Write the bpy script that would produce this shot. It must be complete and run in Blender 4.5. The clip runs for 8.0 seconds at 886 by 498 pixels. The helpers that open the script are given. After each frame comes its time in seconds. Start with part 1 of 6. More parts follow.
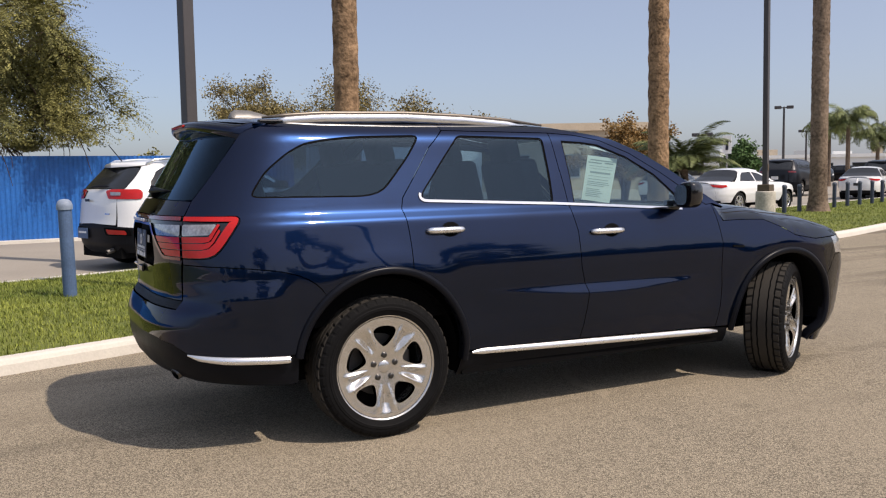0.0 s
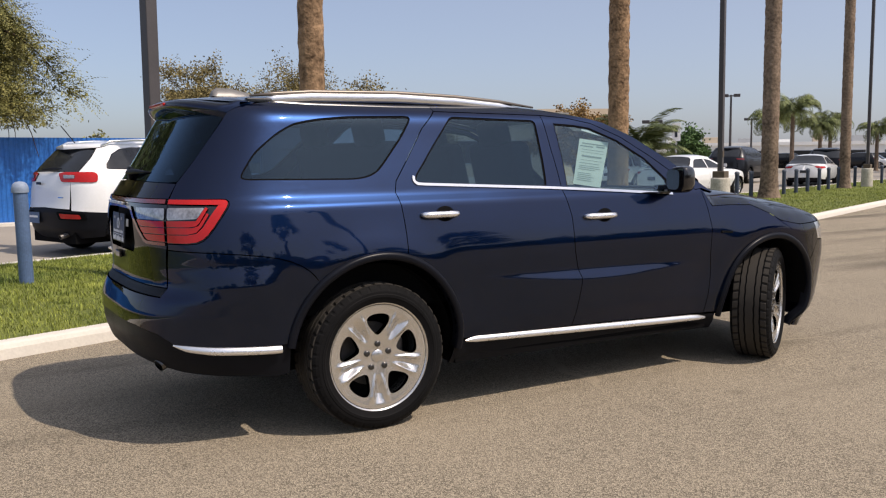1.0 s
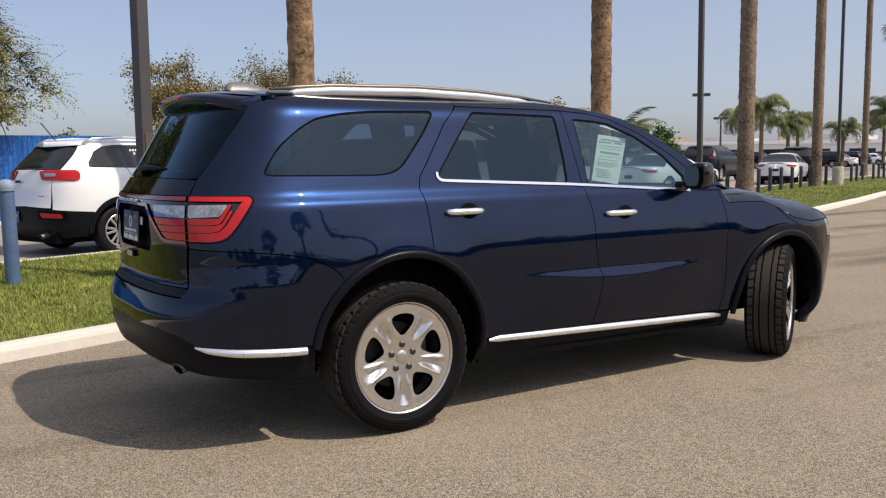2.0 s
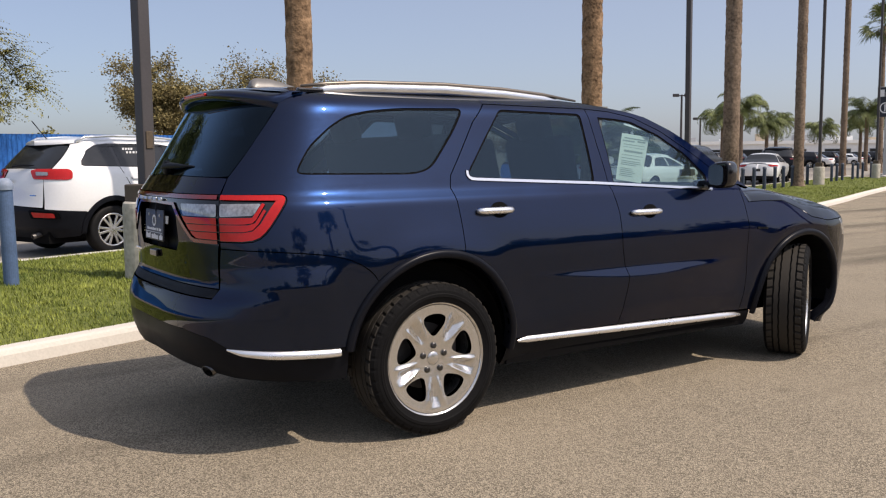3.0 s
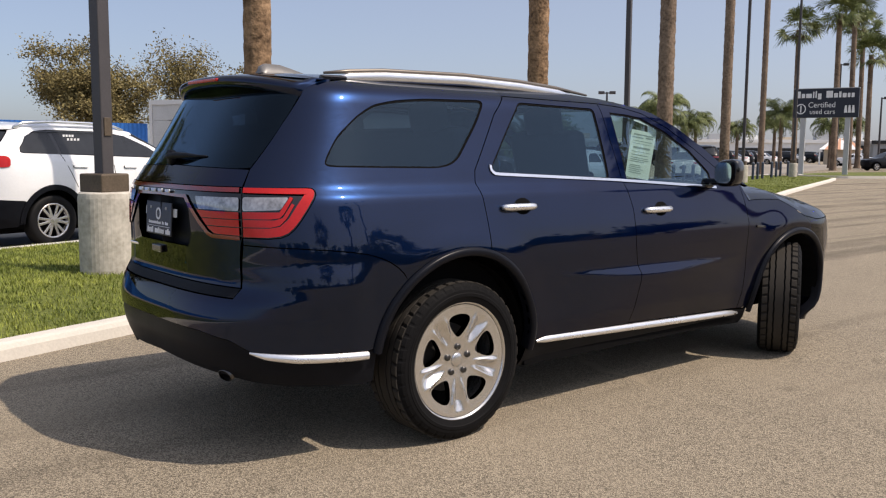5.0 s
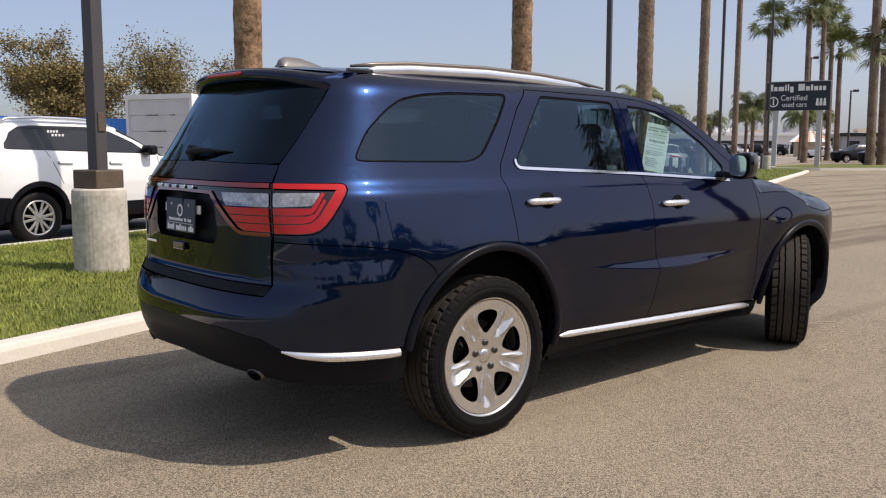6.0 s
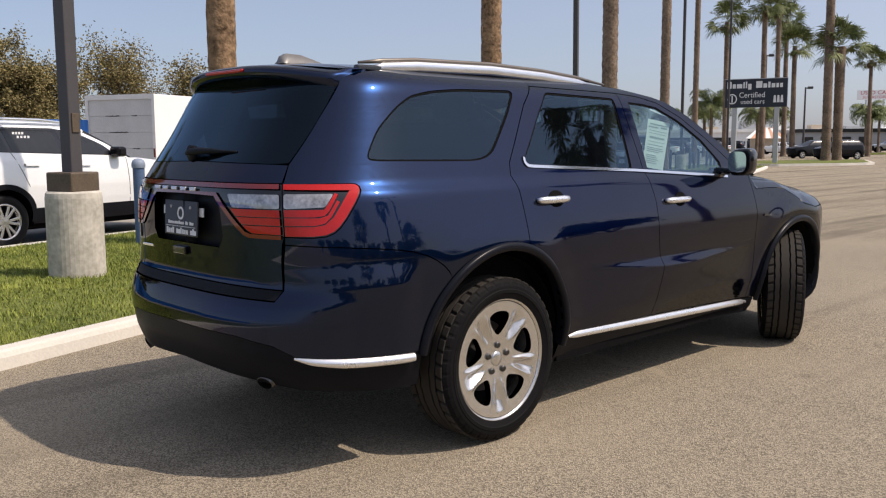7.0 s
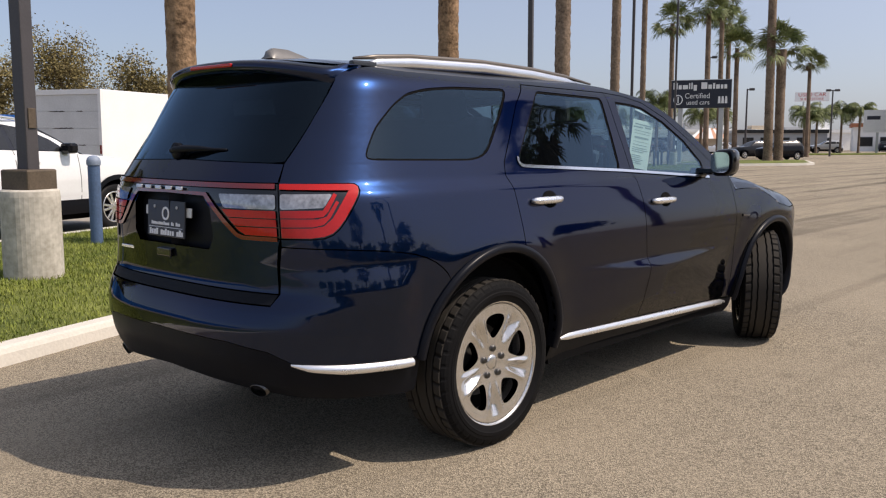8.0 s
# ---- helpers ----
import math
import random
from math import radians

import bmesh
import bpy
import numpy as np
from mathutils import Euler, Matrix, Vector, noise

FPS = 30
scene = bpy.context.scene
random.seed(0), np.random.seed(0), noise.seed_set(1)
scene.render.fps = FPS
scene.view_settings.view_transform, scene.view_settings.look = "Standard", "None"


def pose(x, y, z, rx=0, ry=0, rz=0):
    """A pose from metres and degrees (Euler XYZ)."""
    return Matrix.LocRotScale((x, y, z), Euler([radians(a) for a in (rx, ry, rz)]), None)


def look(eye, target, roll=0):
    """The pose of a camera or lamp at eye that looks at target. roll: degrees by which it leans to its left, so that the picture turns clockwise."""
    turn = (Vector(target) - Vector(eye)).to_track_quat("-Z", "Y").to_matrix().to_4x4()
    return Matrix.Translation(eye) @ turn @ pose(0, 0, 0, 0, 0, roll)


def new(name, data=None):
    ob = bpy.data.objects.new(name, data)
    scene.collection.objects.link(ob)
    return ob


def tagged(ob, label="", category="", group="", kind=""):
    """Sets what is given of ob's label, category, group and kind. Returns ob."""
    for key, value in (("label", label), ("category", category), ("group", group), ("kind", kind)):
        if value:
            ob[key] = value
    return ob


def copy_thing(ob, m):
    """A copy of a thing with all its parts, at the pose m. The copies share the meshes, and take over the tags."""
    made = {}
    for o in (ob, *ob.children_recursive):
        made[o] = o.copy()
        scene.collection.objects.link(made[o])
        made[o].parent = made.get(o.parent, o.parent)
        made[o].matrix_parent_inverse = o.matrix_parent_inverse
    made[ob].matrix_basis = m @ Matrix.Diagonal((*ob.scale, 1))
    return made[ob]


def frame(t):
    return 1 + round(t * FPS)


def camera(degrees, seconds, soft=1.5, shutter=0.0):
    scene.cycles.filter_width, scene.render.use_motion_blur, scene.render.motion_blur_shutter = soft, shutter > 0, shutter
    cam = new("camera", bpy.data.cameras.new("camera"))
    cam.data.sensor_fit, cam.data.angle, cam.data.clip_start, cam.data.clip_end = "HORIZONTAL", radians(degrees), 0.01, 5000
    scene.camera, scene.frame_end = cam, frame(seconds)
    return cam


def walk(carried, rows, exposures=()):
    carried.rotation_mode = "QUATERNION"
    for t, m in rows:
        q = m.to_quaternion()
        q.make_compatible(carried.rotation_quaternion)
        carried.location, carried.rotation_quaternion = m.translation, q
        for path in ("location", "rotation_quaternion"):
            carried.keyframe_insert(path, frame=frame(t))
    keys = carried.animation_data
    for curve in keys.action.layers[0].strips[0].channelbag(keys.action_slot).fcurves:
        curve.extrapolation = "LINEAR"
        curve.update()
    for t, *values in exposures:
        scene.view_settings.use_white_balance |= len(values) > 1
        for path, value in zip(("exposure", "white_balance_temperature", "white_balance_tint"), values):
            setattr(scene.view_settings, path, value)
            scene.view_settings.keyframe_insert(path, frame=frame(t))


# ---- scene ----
import functools

cam = camera(53.5, 8.0, 1.2)
PATH = [
    (0, (-1.878, -5.228, 1.423), (-0.957, -3.460, 1.254), -0.93),
    (0.5, (-1.950, -5.089, 1.415), (-0.981, -3.348, 1.243), -0.91),
    (1, (-2.022, -4.970, 1.410), (-1.001, -3.262, 1.207), -0.57),
    (1.5, (-2.113, -4.839, 1.403), (-1.059, -3.152, 1.196), -0.54),
    (3, (-2.401, -4.521, 1.391), (-1.280, -2.877, 1.184), -0.49),
    (3.5, (-2.479, -4.405, 1.397), (-1.341, -2.773, 1.190), -0.35),
    (4, (-2.543, -4.282, 1.399), (-1.370, -2.676, 1.188), -0.14),
    (4.5, (-2.612, -4.171, 1.394), (-1.382, -2.609, 1.179), 0.29),
    (6, (-2.870, -3.870, 1.391), (-1.561, -2.377, 1.156), 0.19),
    (6.5, (-2.913, -3.755, 1.384), (-1.561, -2.300, 1.150), 0.03),
    (7, (-2.970, -3.638, 1.387), (-1.596, -2.205, 1.150), -0.27),
    (7.5, (-3.013, -3.516, 1.386), (-1.596, -2.125, 1.149), -0.24),
    (8, (-3.054, -3.412, 1.390), (-1.595, -2.065, 1.149), 0.08),
]
walk(cam, [(t, look(eye, target, roll)) for t, eye, target, roll in PATH], exposures=((0, 0.0, 6500, 15), (8, 0.0, 6500, 15)))

# ---- world, sun, exposure
world = bpy.data.worlds.new("sky")
scene.world = world
world.use_nodes = True
wn = world.node_tree
sky = wn.nodes.new("ShaderNodeTexSky")
sky.sky_type, sky.sun_disc = "NISHITA", False
SUN = Vector((0.41, -0.63, 1.0)).normalized()
sky.sun_elevation, sky.sun_rotation = math.asin(SUN.z), math.atan2(SUN.x, SUN.y)
sky.air_density, sky.dust_density, sky.ozone_density = 0.75, 1.9, 2.0
haze = wn.nodes.new("ShaderNodeMix")  # thin haze over the whole sky, thicker towards the sun
haze.data_type = "RGBA"
haze.inputs[7].default_value = (3.68, 3.88, 4.26, 1)
wn.links.new(sky.outputs[0], haze.inputs[6])
way, toward = wn.nodes.new("ShaderNodeTexCoord"), wn.nodes.new("ShaderNodeVectorMath")  # the haze scatters more light on the sun's side
toward.operation, toward.inputs[1].default_value = "DOT_PRODUCT", SUN
wn.links.new(way.outputs["Generated"], toward.inputs[0])
thick = wn.nodes.new("ShaderNodeMapRange")
thick.inputs[1].default_value, thick.inputs[2].default_value, thick.inputs[3].default_value, thick.inputs[4].default_value = -0.35, 0.6, 0.27, 0.58
wn.links.new(toward.outputs["Value"], thick.inputs[0]), wn.links.new(thick.outputs[0], haze.inputs[0])
lobe = wn.nodes.new("ShaderNodeMapRange")
lobe.interpolation_type = "SMOOTHSTEP"
lobe.inputs[1].default_value, lobe.inputs[2].default_value, lobe.inputs[3].default_value, lobe.inputs[4].default_value = 0.05, 0.95, 1.0, 1.35
wn.links.new(toward.outputs["Value"], lobe.inputs[0])
glow = wn.nodes.new("ShaderNodeVectorMath")
glow.operation = "SCALE"
wn.links.new(haze.outputs[2], glow.inputs[0]), wn.links.new(lobe.outputs[0], glow.inputs["Scale"])
wn.links.new(glow.outputs[0], wn.nodes["Background"].inputs[0])
wn.nodes["Background"].inputs[1].default_value = 0.15
sun = new("sun", bpy.data.lights.new("sun", "SUN"))
sun.data.energy, sun.data.angle, sun.data.color = 4.4, radians(0.55), (1.0, 0.885, 0.73)
sun.matrix_world = look(SUN * 50, (0, 0, 0))


# ---- materials
def mat(name, colour, rough=0.6, metal=0.0, vary=0.15, size=6.0, fine=60.0, bump=0.0, tint=None, coat=0.0, spec=0.5, island=0.0, bump_size=None, edge=None):
    """A surface with colour variation at two scales, uneven gloss and fine relief. size, fine: noise scales per metre."""
    m = bpy.data.materials.new(name)
    m.use_nodes = True
    nt = m.node_tree
    b = nt.nodes["Principled BSDF"]
    b.inputs["Roughness"].default_value = rough
    b.inputs["Metallic"].default_value = metal
    b.inputs["Specular IOR Level"].default_value = spec
    b.inputs["Coat Weight"].default_value = coat
    b.inputs["Coat Roughness"].default_value = 0.03
    if edge:
        b.inputs["Coat IOR"].default_value, b.inputs["Specular Tint"].default_value = 1.5, (*edge, 1)
    tc = nt.nodes.new("ShaderNodeTexCoord")
    big, small = nt.nodes.new("ShaderNodeTexNoise"), nt.nodes.new("ShaderNodeTexNoise")
    for node, sc, det in ((big, size, 4), (small, fine, 2)):
        node.inputs["Scale"].default_value, node.inputs["Detail"].default_value = sc, det
        nt.links.new(tc.outputs["Object"], node.inputs["Vector"])
    add = nt.nodes.new("ShaderNodeMath")
    add.operation = "ADD"
    nt.links.new(big.outputs[0], add.inputs[0]), nt.links.new(small.outputs[0], add.inputs[1])
    half = nt.nodes.new("ShaderNodeMath")
    half.operation = "MULTIPLY"
    half.inputs[1].default_value = 0.5
    nt.links.new(add.outputs[0], half.inputs[0])
    ramp = nt.nodes.new("ShaderNodeValToRGB")
    other = tint or colour
    lo = [c * (1 - vary) for c in colour]
    hi = [min(1, c * (1 + vary)) for c in other]
    ramp.color_ramp.elements[0].position, ramp.color_ramp.elements[1].position = 0.33, 0.67
    ramp.color_ramp.elements[0].color, ramp.color_ramp.elements[1].color = (*lo, 1), (*hi, 1)
    nt.links.new(half.outputs[0], ramp.inputs[0])
    out = ramp.outputs[0]
    if island:
        geo = nt.nodes.new("ShaderNodeNewGeometry")
        hsv = nt.nodes.new("ShaderNodeHueSaturation")
        rng = nt.nodes.new("ShaderNodeMapRange")
        rng.inputs[3].default_value, rng.inputs[4].default_value = 1 - island, 1 + island
        nt.links.new(geo.outputs["Random Per Island"], rng.inputs[0])
        nt.links.new(rng.outputs[0], hsv.inputs["Value"])
        nt.links.new(out, hsv.inputs["Color"])
        out = hsv.outputs[0]
    nt.links.new(out, b.inputs["Base Color"])
    rr = nt.nodes.new("ShaderNodeMapRange")
    rr.inputs[3].default_value, rr.inputs[4].default_value = max(0.02, rough * 0.85), min(1, rough * 1.15)
    nt.links.new(big.outputs[0], rr.inputs[0]), nt.links.new(rr.outputs[0], b.inputs["Roughness"])
    if bump:
        bp = nt.nodes.new("ShaderNodeBump")
        bp.inputs["Strength"].default_value, bp.inputs["Distance"].default_value = 1.0, bump
        src = small
        if bump_size:
            src = nt.nodes.new("ShaderNodeTexNoise")
            src.inputs["Scale"].default_value = bump_size
            nt.links.new(tc.outputs["Object"], src.inputs["Vector"])
        nt.links.new(src.outputs[0], bp.inputs["Height"]), nt.links.new(bp.outputs[0], b.inputs["Normal"])
    return m


def pane(name, tint, gloss=1.0, rough=0.0, haze=0.03, head_on=0.075):
    """Thin tinted glass: what lies behind shows through the tint and a faint bluish sheen layer, with a mirror gloss on
    top.
    """
    m = bpy.data.materials.new(name)
    m.use_nodes = True
    nt = m.node_tree
    nt.nodes.clear()
    o, mix = nt.nodes.new("ShaderNodeOutputMaterial"), nt.nodes.new("ShaderNodeMixShader")
    tr, gl, fr = nt.nodes.new("ShaderNodeBsdfTransparent"), nt.nodes.new("ShaderNodeBsdfGlossy"), nt.nodes.new("ShaderNodeLayerWeight")
    tr.inputs[0].default_value = (*tint, 1)
    gl.inputs["Roughness"].default_value = rough
    gl.inputs[0].default_value = (gloss * 0.52, gloss * 0.76, gloss, 1)
    fr.inputs[0].default_value = 0.5
    steep = nt.nodes.new("ShaderNodeMath")
    steep.operation = "POWER"
    steep.inputs[1].default_value = 4.0
    nt.links.new(fr.outputs["Facing"], steep.inputs[0])
    dbl = nt.nodes.new("ShaderNodeMath")
    dbl.operation, dbl.use_clamp = "MULTIPLY_ADD", True
    dbl.inputs[1].default_value, dbl.inputs[2].default_value = 0.9, head_on
    nt.links.new(steep.outputs[0], dbl.inputs[0])
    nt.links.new(dbl.outputs[0], mix.inputs[0])
    # a bluish diffuse layer puts the sky's sheen into the glass colour
    dust_sheen, sheen_mix = nt.nodes.new("ShaderNodeBsdfDiffuse"), nt.nodes.new("ShaderNodeMixShader")
    dust_sheen.inputs[0].default_value, sheen_mix.inputs[0].default_value = (0.45, 0.55, 0.75, 1), haze
    nt.links.new(tr.outputs[0], sheen_mix.inputs[1]), nt.links.new(dust_sheen.outputs[0], sheen_mix.inputs[2]), nt.links.new(sheen_mix.outputs[0], mix.inputs[1])
    nt.links.new(gl.outputs[0], mix.inputs[2]), nt.links.new(mix.outputs[0], o.inputs[0])
    return m


PAINT = mat("navy_paint", (0.0038, 0.0128, 0.044), 0.31, 1.0, 0.10, 3, 900, coat=0.80, spec=0.0, edge=(0.03, 0.06, 0.2))
WHITE_PAINT = mat("white_paint", (0.78, 0.79, 0.80), 0.3, 0, 0.03, 3, 40, coat=1.0)
GREY_PAINT = mat("dark_grey_paint", (0.016, 0.017, 0.021), 0.3, 0.3, 0.1, 3, 40, coat=0.35, spec=0.2)
BLACK_PAINT = mat("black_paint", (0.005, 0.005, 0.007), 0.25, 0.0, 0.1, 3, 40, coat=0.2, spec=0.15)
SILVER_PAINT = mat("silver_paint", (0.45, 0.46, 0.47), 0.3, 0.6, 0.06, 3, 40, coat=1.0)
CLADDING = mat("black_plastic", (0.0072, 0.0082, 0.0115), 0.45, 0, 0.2, 9, 300, bump=0.0003, spec=0.1)
ARCH = mat("satin_arch_plastic", (0.006, 0.007, 0.011), 0.32, 0, 0.15, 9, 200, spec=0.14)
UNDER = mat("underbody_black", (0.003, 0.003, 0.0035), 0.9, 0, 0.3, 9, 90, spec=0.1)
GLOSS_BLACK = mat("gloss_black", (0.006, 0.006, 0.008), 0.12, 0, 0.2, 9, 90, coat=0.5)
TRIM_BRIGHT = mat("bright_trim", (0.9, 0.9, 0.9), 0.28, 0.9, 0.03, 9, 90)
CHROME = mat("chrome", (0.82, 0.82, 0.83), 0.09, 1.0, 0.03, 9, 90)
SATIN = mat("satin_silver_rail", (0.8, 0.81, 0.83), 0.3, 0.95, 0.03, 9, 90)
RAIL_TOP = mat("dull_bronze_rail", (0.16, 0.14, 0.12), 0.38, 0.6, 0.06, 14, 120)
ALLOY = mat("painted_alloy", (0.66, 0.645, 0.62), 0.24, 0.9, 0.06, 14, 120)
TYRE = mat("worn_tyre_rubber", (0.0075, 0.0075, 0.008), 0.65, 0, 0.25, 12, 160, bump=0.0005, spec=0.07)
RUBBER = mat("tyre_rubber", (0.0062, 0.0062, 0.0066), 0.62, 0, 0.25, 12, 160, bump=0.0006, spec=0.2)
RED_LENS = mat("red_lens", (0.43, 0.009, 0.007), 0.1, 0, 0.10, 18, 90, coat=0.4, spec=0.3)
DARK_RED = mat("dark_red_lens", (0.16, 0.008, 0.008), 0.12, 0, 0.12, 25, 140, coat=1.0)
CLEAR_LENS = mat("clear_lens", (0.36, 0.36, 0.37), 0.14, 0.5, 0.4, 22, 70, coat=1.0)
TINTED = pane("privacy_glass", (0.17, 0.25, 0.34), 1.0, 0.0, 0.003, 0.055)
REAR_TINT = pane("rear_privacy_glass", (0.022, 0.034, 0.055), 1.0, 0.0, 0.002, 0.030)
LIGHT_GLASS = pane("side_glass", (0.66, 0.78, 0.76), 1.0, 0.0, 0.012)
SEAT = mat("dark_cloth_seat", (0.035, 0.034, 0.034), 0.85, 0, 0.2, 20, 300)
TRIM_GREY = mat("grey_cabin_trim", (0.22, 0.22, 0.21), 0.7, 0, 0.1, 10, 200)
PAPER = mat("paper_sheet", (0.72, 0.78, 0.74), 0.7, 0, 0.04, 10, 100)
INK = mat("printed_ink", (0.33, 0.38, 0.37), 0.7, 0, 0.1, 30, 200)
PLATE_BLACK = mat("plate_black", (0.02, 0.022, 0.028), 0.35, 0, 0.1, 30, 200)
DARK_STEEL = mat("dark_steel", (0.13, 0.125, 0.12), 0.3, 0.9, 0.3, 30, 100)
POST_PALE = mat("pale_bracket_metal", (0.62, 0.62, 0.60), 0.45, 0.3, 0.1, 20, 100)
WHITE_PRINT = mat("white_print", (0.75, 0.76, 0.78), 0.5, 0, 0.05, 30, 200)


def dusty_tread(m, inner, outer, dust_sheen):
    """Greys the rubber, dusty from the road where the tyre rolls, beyond the given radius of the wheel."""
    nt = m.node_tree
    b = nt.nodes["Principled BSDF"]
    under = b.inputs["Base Color"].links[0].from_socket
    tc, flat, length = nt.nodes.new("ShaderNodeTexCoord"), nt.nodes.new("ShaderNodeVectorMath"), nt.nodes.new("ShaderNodeVectorMath")
    flat.operation, length.operation = "MULTIPLY", "LENGTH"
    flat.inputs[1].default_value = (1, 0, 1)
    nt.links.new(tc.outputs["Object"], flat.inputs[0]), nt.links.new(flat.outputs[0], length.inputs[0])
    reach, mix = nt.nodes.new("ShaderNodeMapRange"), nt.nodes.new("ShaderNodeMix")
    reach.inputs[1].default_value, reach.inputs[2].default_value = inner, outer
    nt.links.new(length.outputs["Value"], reach.inputs[0])
    mix.data_type = "RGBA"
    mix.inputs[7].default_value = (*dust_sheen, 1)
    nt.links.new(reach.outputs[0], mix.inputs[0]), nt.links.new(under, mix.inputs[6]), nt.links.new(mix.outputs[2], b.inputs["Base Color"])


dusty_tread(TYRE, 0.377, 0.3855, (0.045, 0.041, 0.036))


def asphalt(name, stone, tar, dust_sheen):
    """Worn asphalt: pale stones of a few millimetres, darker gaps, broad dusty stains, faint streaks along the road."""
    mt = bpy.data.materials.new(name)
    mt.use_nodes = True
    nt = mt.node_tree
    b = nt.nodes["Principled BSDF"]
    b.inputs["Specular IOR Level"].default_value = 0.25
    tc = nt.nodes.new("ShaderNodeTexCoord")

    def noisy(scale, detail, vector=None, kind="ShaderNodeTexNoise"):
        n = nt.nodes.new(kind)
        n.inputs["Scale"].default_value = scale
        n.inputs["Detail"].default_value = detail
        nt.links.new(vector or tc.outputs["Object"], n.inputs["Vector"])
        return n

    def mixed(fac, a, c, lo=0.35, hi=0.65):
        r = nt.nodes.new("ShaderNodeMapRange")
        r.inputs[1].default_value, r.inputs[2].default_value = lo, hi
        nt.links.new(fac, r.inputs[0])
        x = nt.nodes.new("ShaderNodeMix")
        x.data_type = "RGBA"
        nt.links.new(r.outputs[0], x.inputs[0])
        for k, v in ((6, a), (7, c)):
            if isinstance(v, tuple):
                x.inputs[k].default_value = (*v, 1)
            else:
                nt.links.new(v, x.inputs[k])
        return x.outputs[2]

    cells = nt.nodes.new("ShaderNodeTexVoronoi")
    cells.inputs["Scale"].default_value = 165.0
    nt.links.new(tc.outputs["Object"], cells.inputs["Vector"])
    bright = nt.nodes.new("ShaderNodeRGBToBW")
    nt.links.new(cells.outputs["Color"], bright.inputs[0])
    chips = mixed(bright.outputs[0], tuple(c * 0.93 for c in tar), tuple(c * 1.0 for c in stone), 0.30, 0.70)
    grain = mixed(noisy(420.0, 1).outputs[0], chips, tuple(c * 0.60 for c in tar), 0.58, 0.70)
    turn = nt.nodes.new("ShaderNodeMapping")
    turn.inputs["Rotation"].default_value, turn.inputs["Scale"].default_value = (0, 0, radians(50)), (0.10, 2.0, 1)
    nt.links.new(tc.outputs["Object"], turn.inputs["Vector"])
    worn = mixed(noisy(1.0, 3, turn.outputs[0]).outputs[0], grain, tuple(c * 0.6 for c in tar), 0.58, 0.9)
    marks = nt.nodes.new("ShaderNodeMapping")  # dark tyre marks, thickest where cars turn, farther along
    marks.inputs["Rotation"].default_value, marks.inputs["Scale"].default_value = (0, 0, radians(38)), (0.06, 1.5, 1)
    nt.links.new(tc.outputs["Object"], marks.inputs["Vector"])
    axes, reach, less = nt.nodes.new("ShaderNodeSeparateXYZ"), nt.nodes.new("ShaderNodeMapRange"), nt.nodes.new("ShaderNodeMath")
    nt.links.new(tc.outputs["Object"], axes.inputs[0]), nt.links.new(axes.outputs[0], reach.inputs[0])
    reach.inputs[1].default_value, reach.inputs[2].default_value, reach.inputs[3].default_value, reach.inputs[4].default_value = 3.0, 9.0, 0.30, 0.0
    less.operation = "SUBTRACT"
    nt.links.new(noisy(1.0, 5, marks.outputs[0]).outputs[0], less.inputs[0]), nt.links.new(reach.outputs[0], less.inputs[1])
    streak = mixed(less.outputs[0], worn, tuple(c * 0.75 for c in tar), 0.50, 0.68)
    broad = mixed(noisy(0.55, 5).outputs[0], streak, dust_sheen, 0.47, 1.05)
    spots = mixed(noisy(2.6, 3).outputs[0], broad, tuple(c * 0.55 for c in tar), 0.66, 0.95)
    web = nt.nodes.new("ShaderNodeTexVoronoi")  # hairline cracks filled with pale dust
    web.feature = "DISTANCE_TO_EDGE"
    web.inputs["Scale"].default_value = 0.33
    bend = nt.nodes.new("ShaderNodeVectorMath")
    bend.operation = "MULTIPLY_ADD"
    bend.inputs[1].default_value = (0.9, 0.9, 0.0)
    wob = noisy(0.9, 6)
    nt.links.new(wob.outputs["Color"], bend.inputs[0]), nt.links.new(tc.outputs["Object"], bend.inputs[2])
    nt.links.new(bend.outputs[0], web.inputs["Vector"])
    broken = nt.nodes.new("ShaderNodeMath")
    broken.operation = "MULTIPLY_ADD"
    broken.inputs[1].default_value, broken.inputs[2].default_value = 0.02, -0.0095
    nt.links.new(noisy(0.8, 2).outputs[0], broken.inputs[0])
    thin = nt.nodes.new("ShaderNodeMath")
    thin.operation = "SUBTRACT"
    nt.links.new(broken.outputs[0], thin.inputs[0]), nt.links.new(web.outputs["Distance"], thin.inputs[1])
    spots = mixed(thin.outputs[0], spots, tuple(c * 0.92 for c in dust_sheen), -0.0008, 0.0025)
    nt.links.new(spots, b.inputs["Base Color"])
    b.inputs["Roughness"].default_value = 0.88
    bp = nt.nodes.new("ShaderNodeBump")
    bp.inputs["Strength"].default_value, bp.inputs["Distance"].default_value = 0.9, 0.006
    nt.links.new(cells.outputs["Distance"], bp.inputs["Height"]), nt.links.new(bp.outputs[0], b.inputs["Normal"])
    return mt


ASPHALT = asphalt("worn_asphalt", (0.418, 0.357, 0.263), (0.153, 0.1295, 0.0955), (0.354, 0.298, 0.217))
LOT = mat("lot_concrete", (0.30, 0.27, 0.23), 0.85, 0, 0.12, 0.5, 30.0, bump=0.002, spec=0.3)
KERB = mat("kerb_concrete", (0.60, 0.57, 0.51), 0.85, 0, 0.08, 2.0, 50.0, bump=0.002, spec=0.3)
CONCRETE = mat("cast_concrete", (0.40, 0.37, 0.31), 0.85, 0, 0.16, 4.5, 22.0, bump=0.0015, tint=(0.50, 0.47, 0.41), spec=0.3)
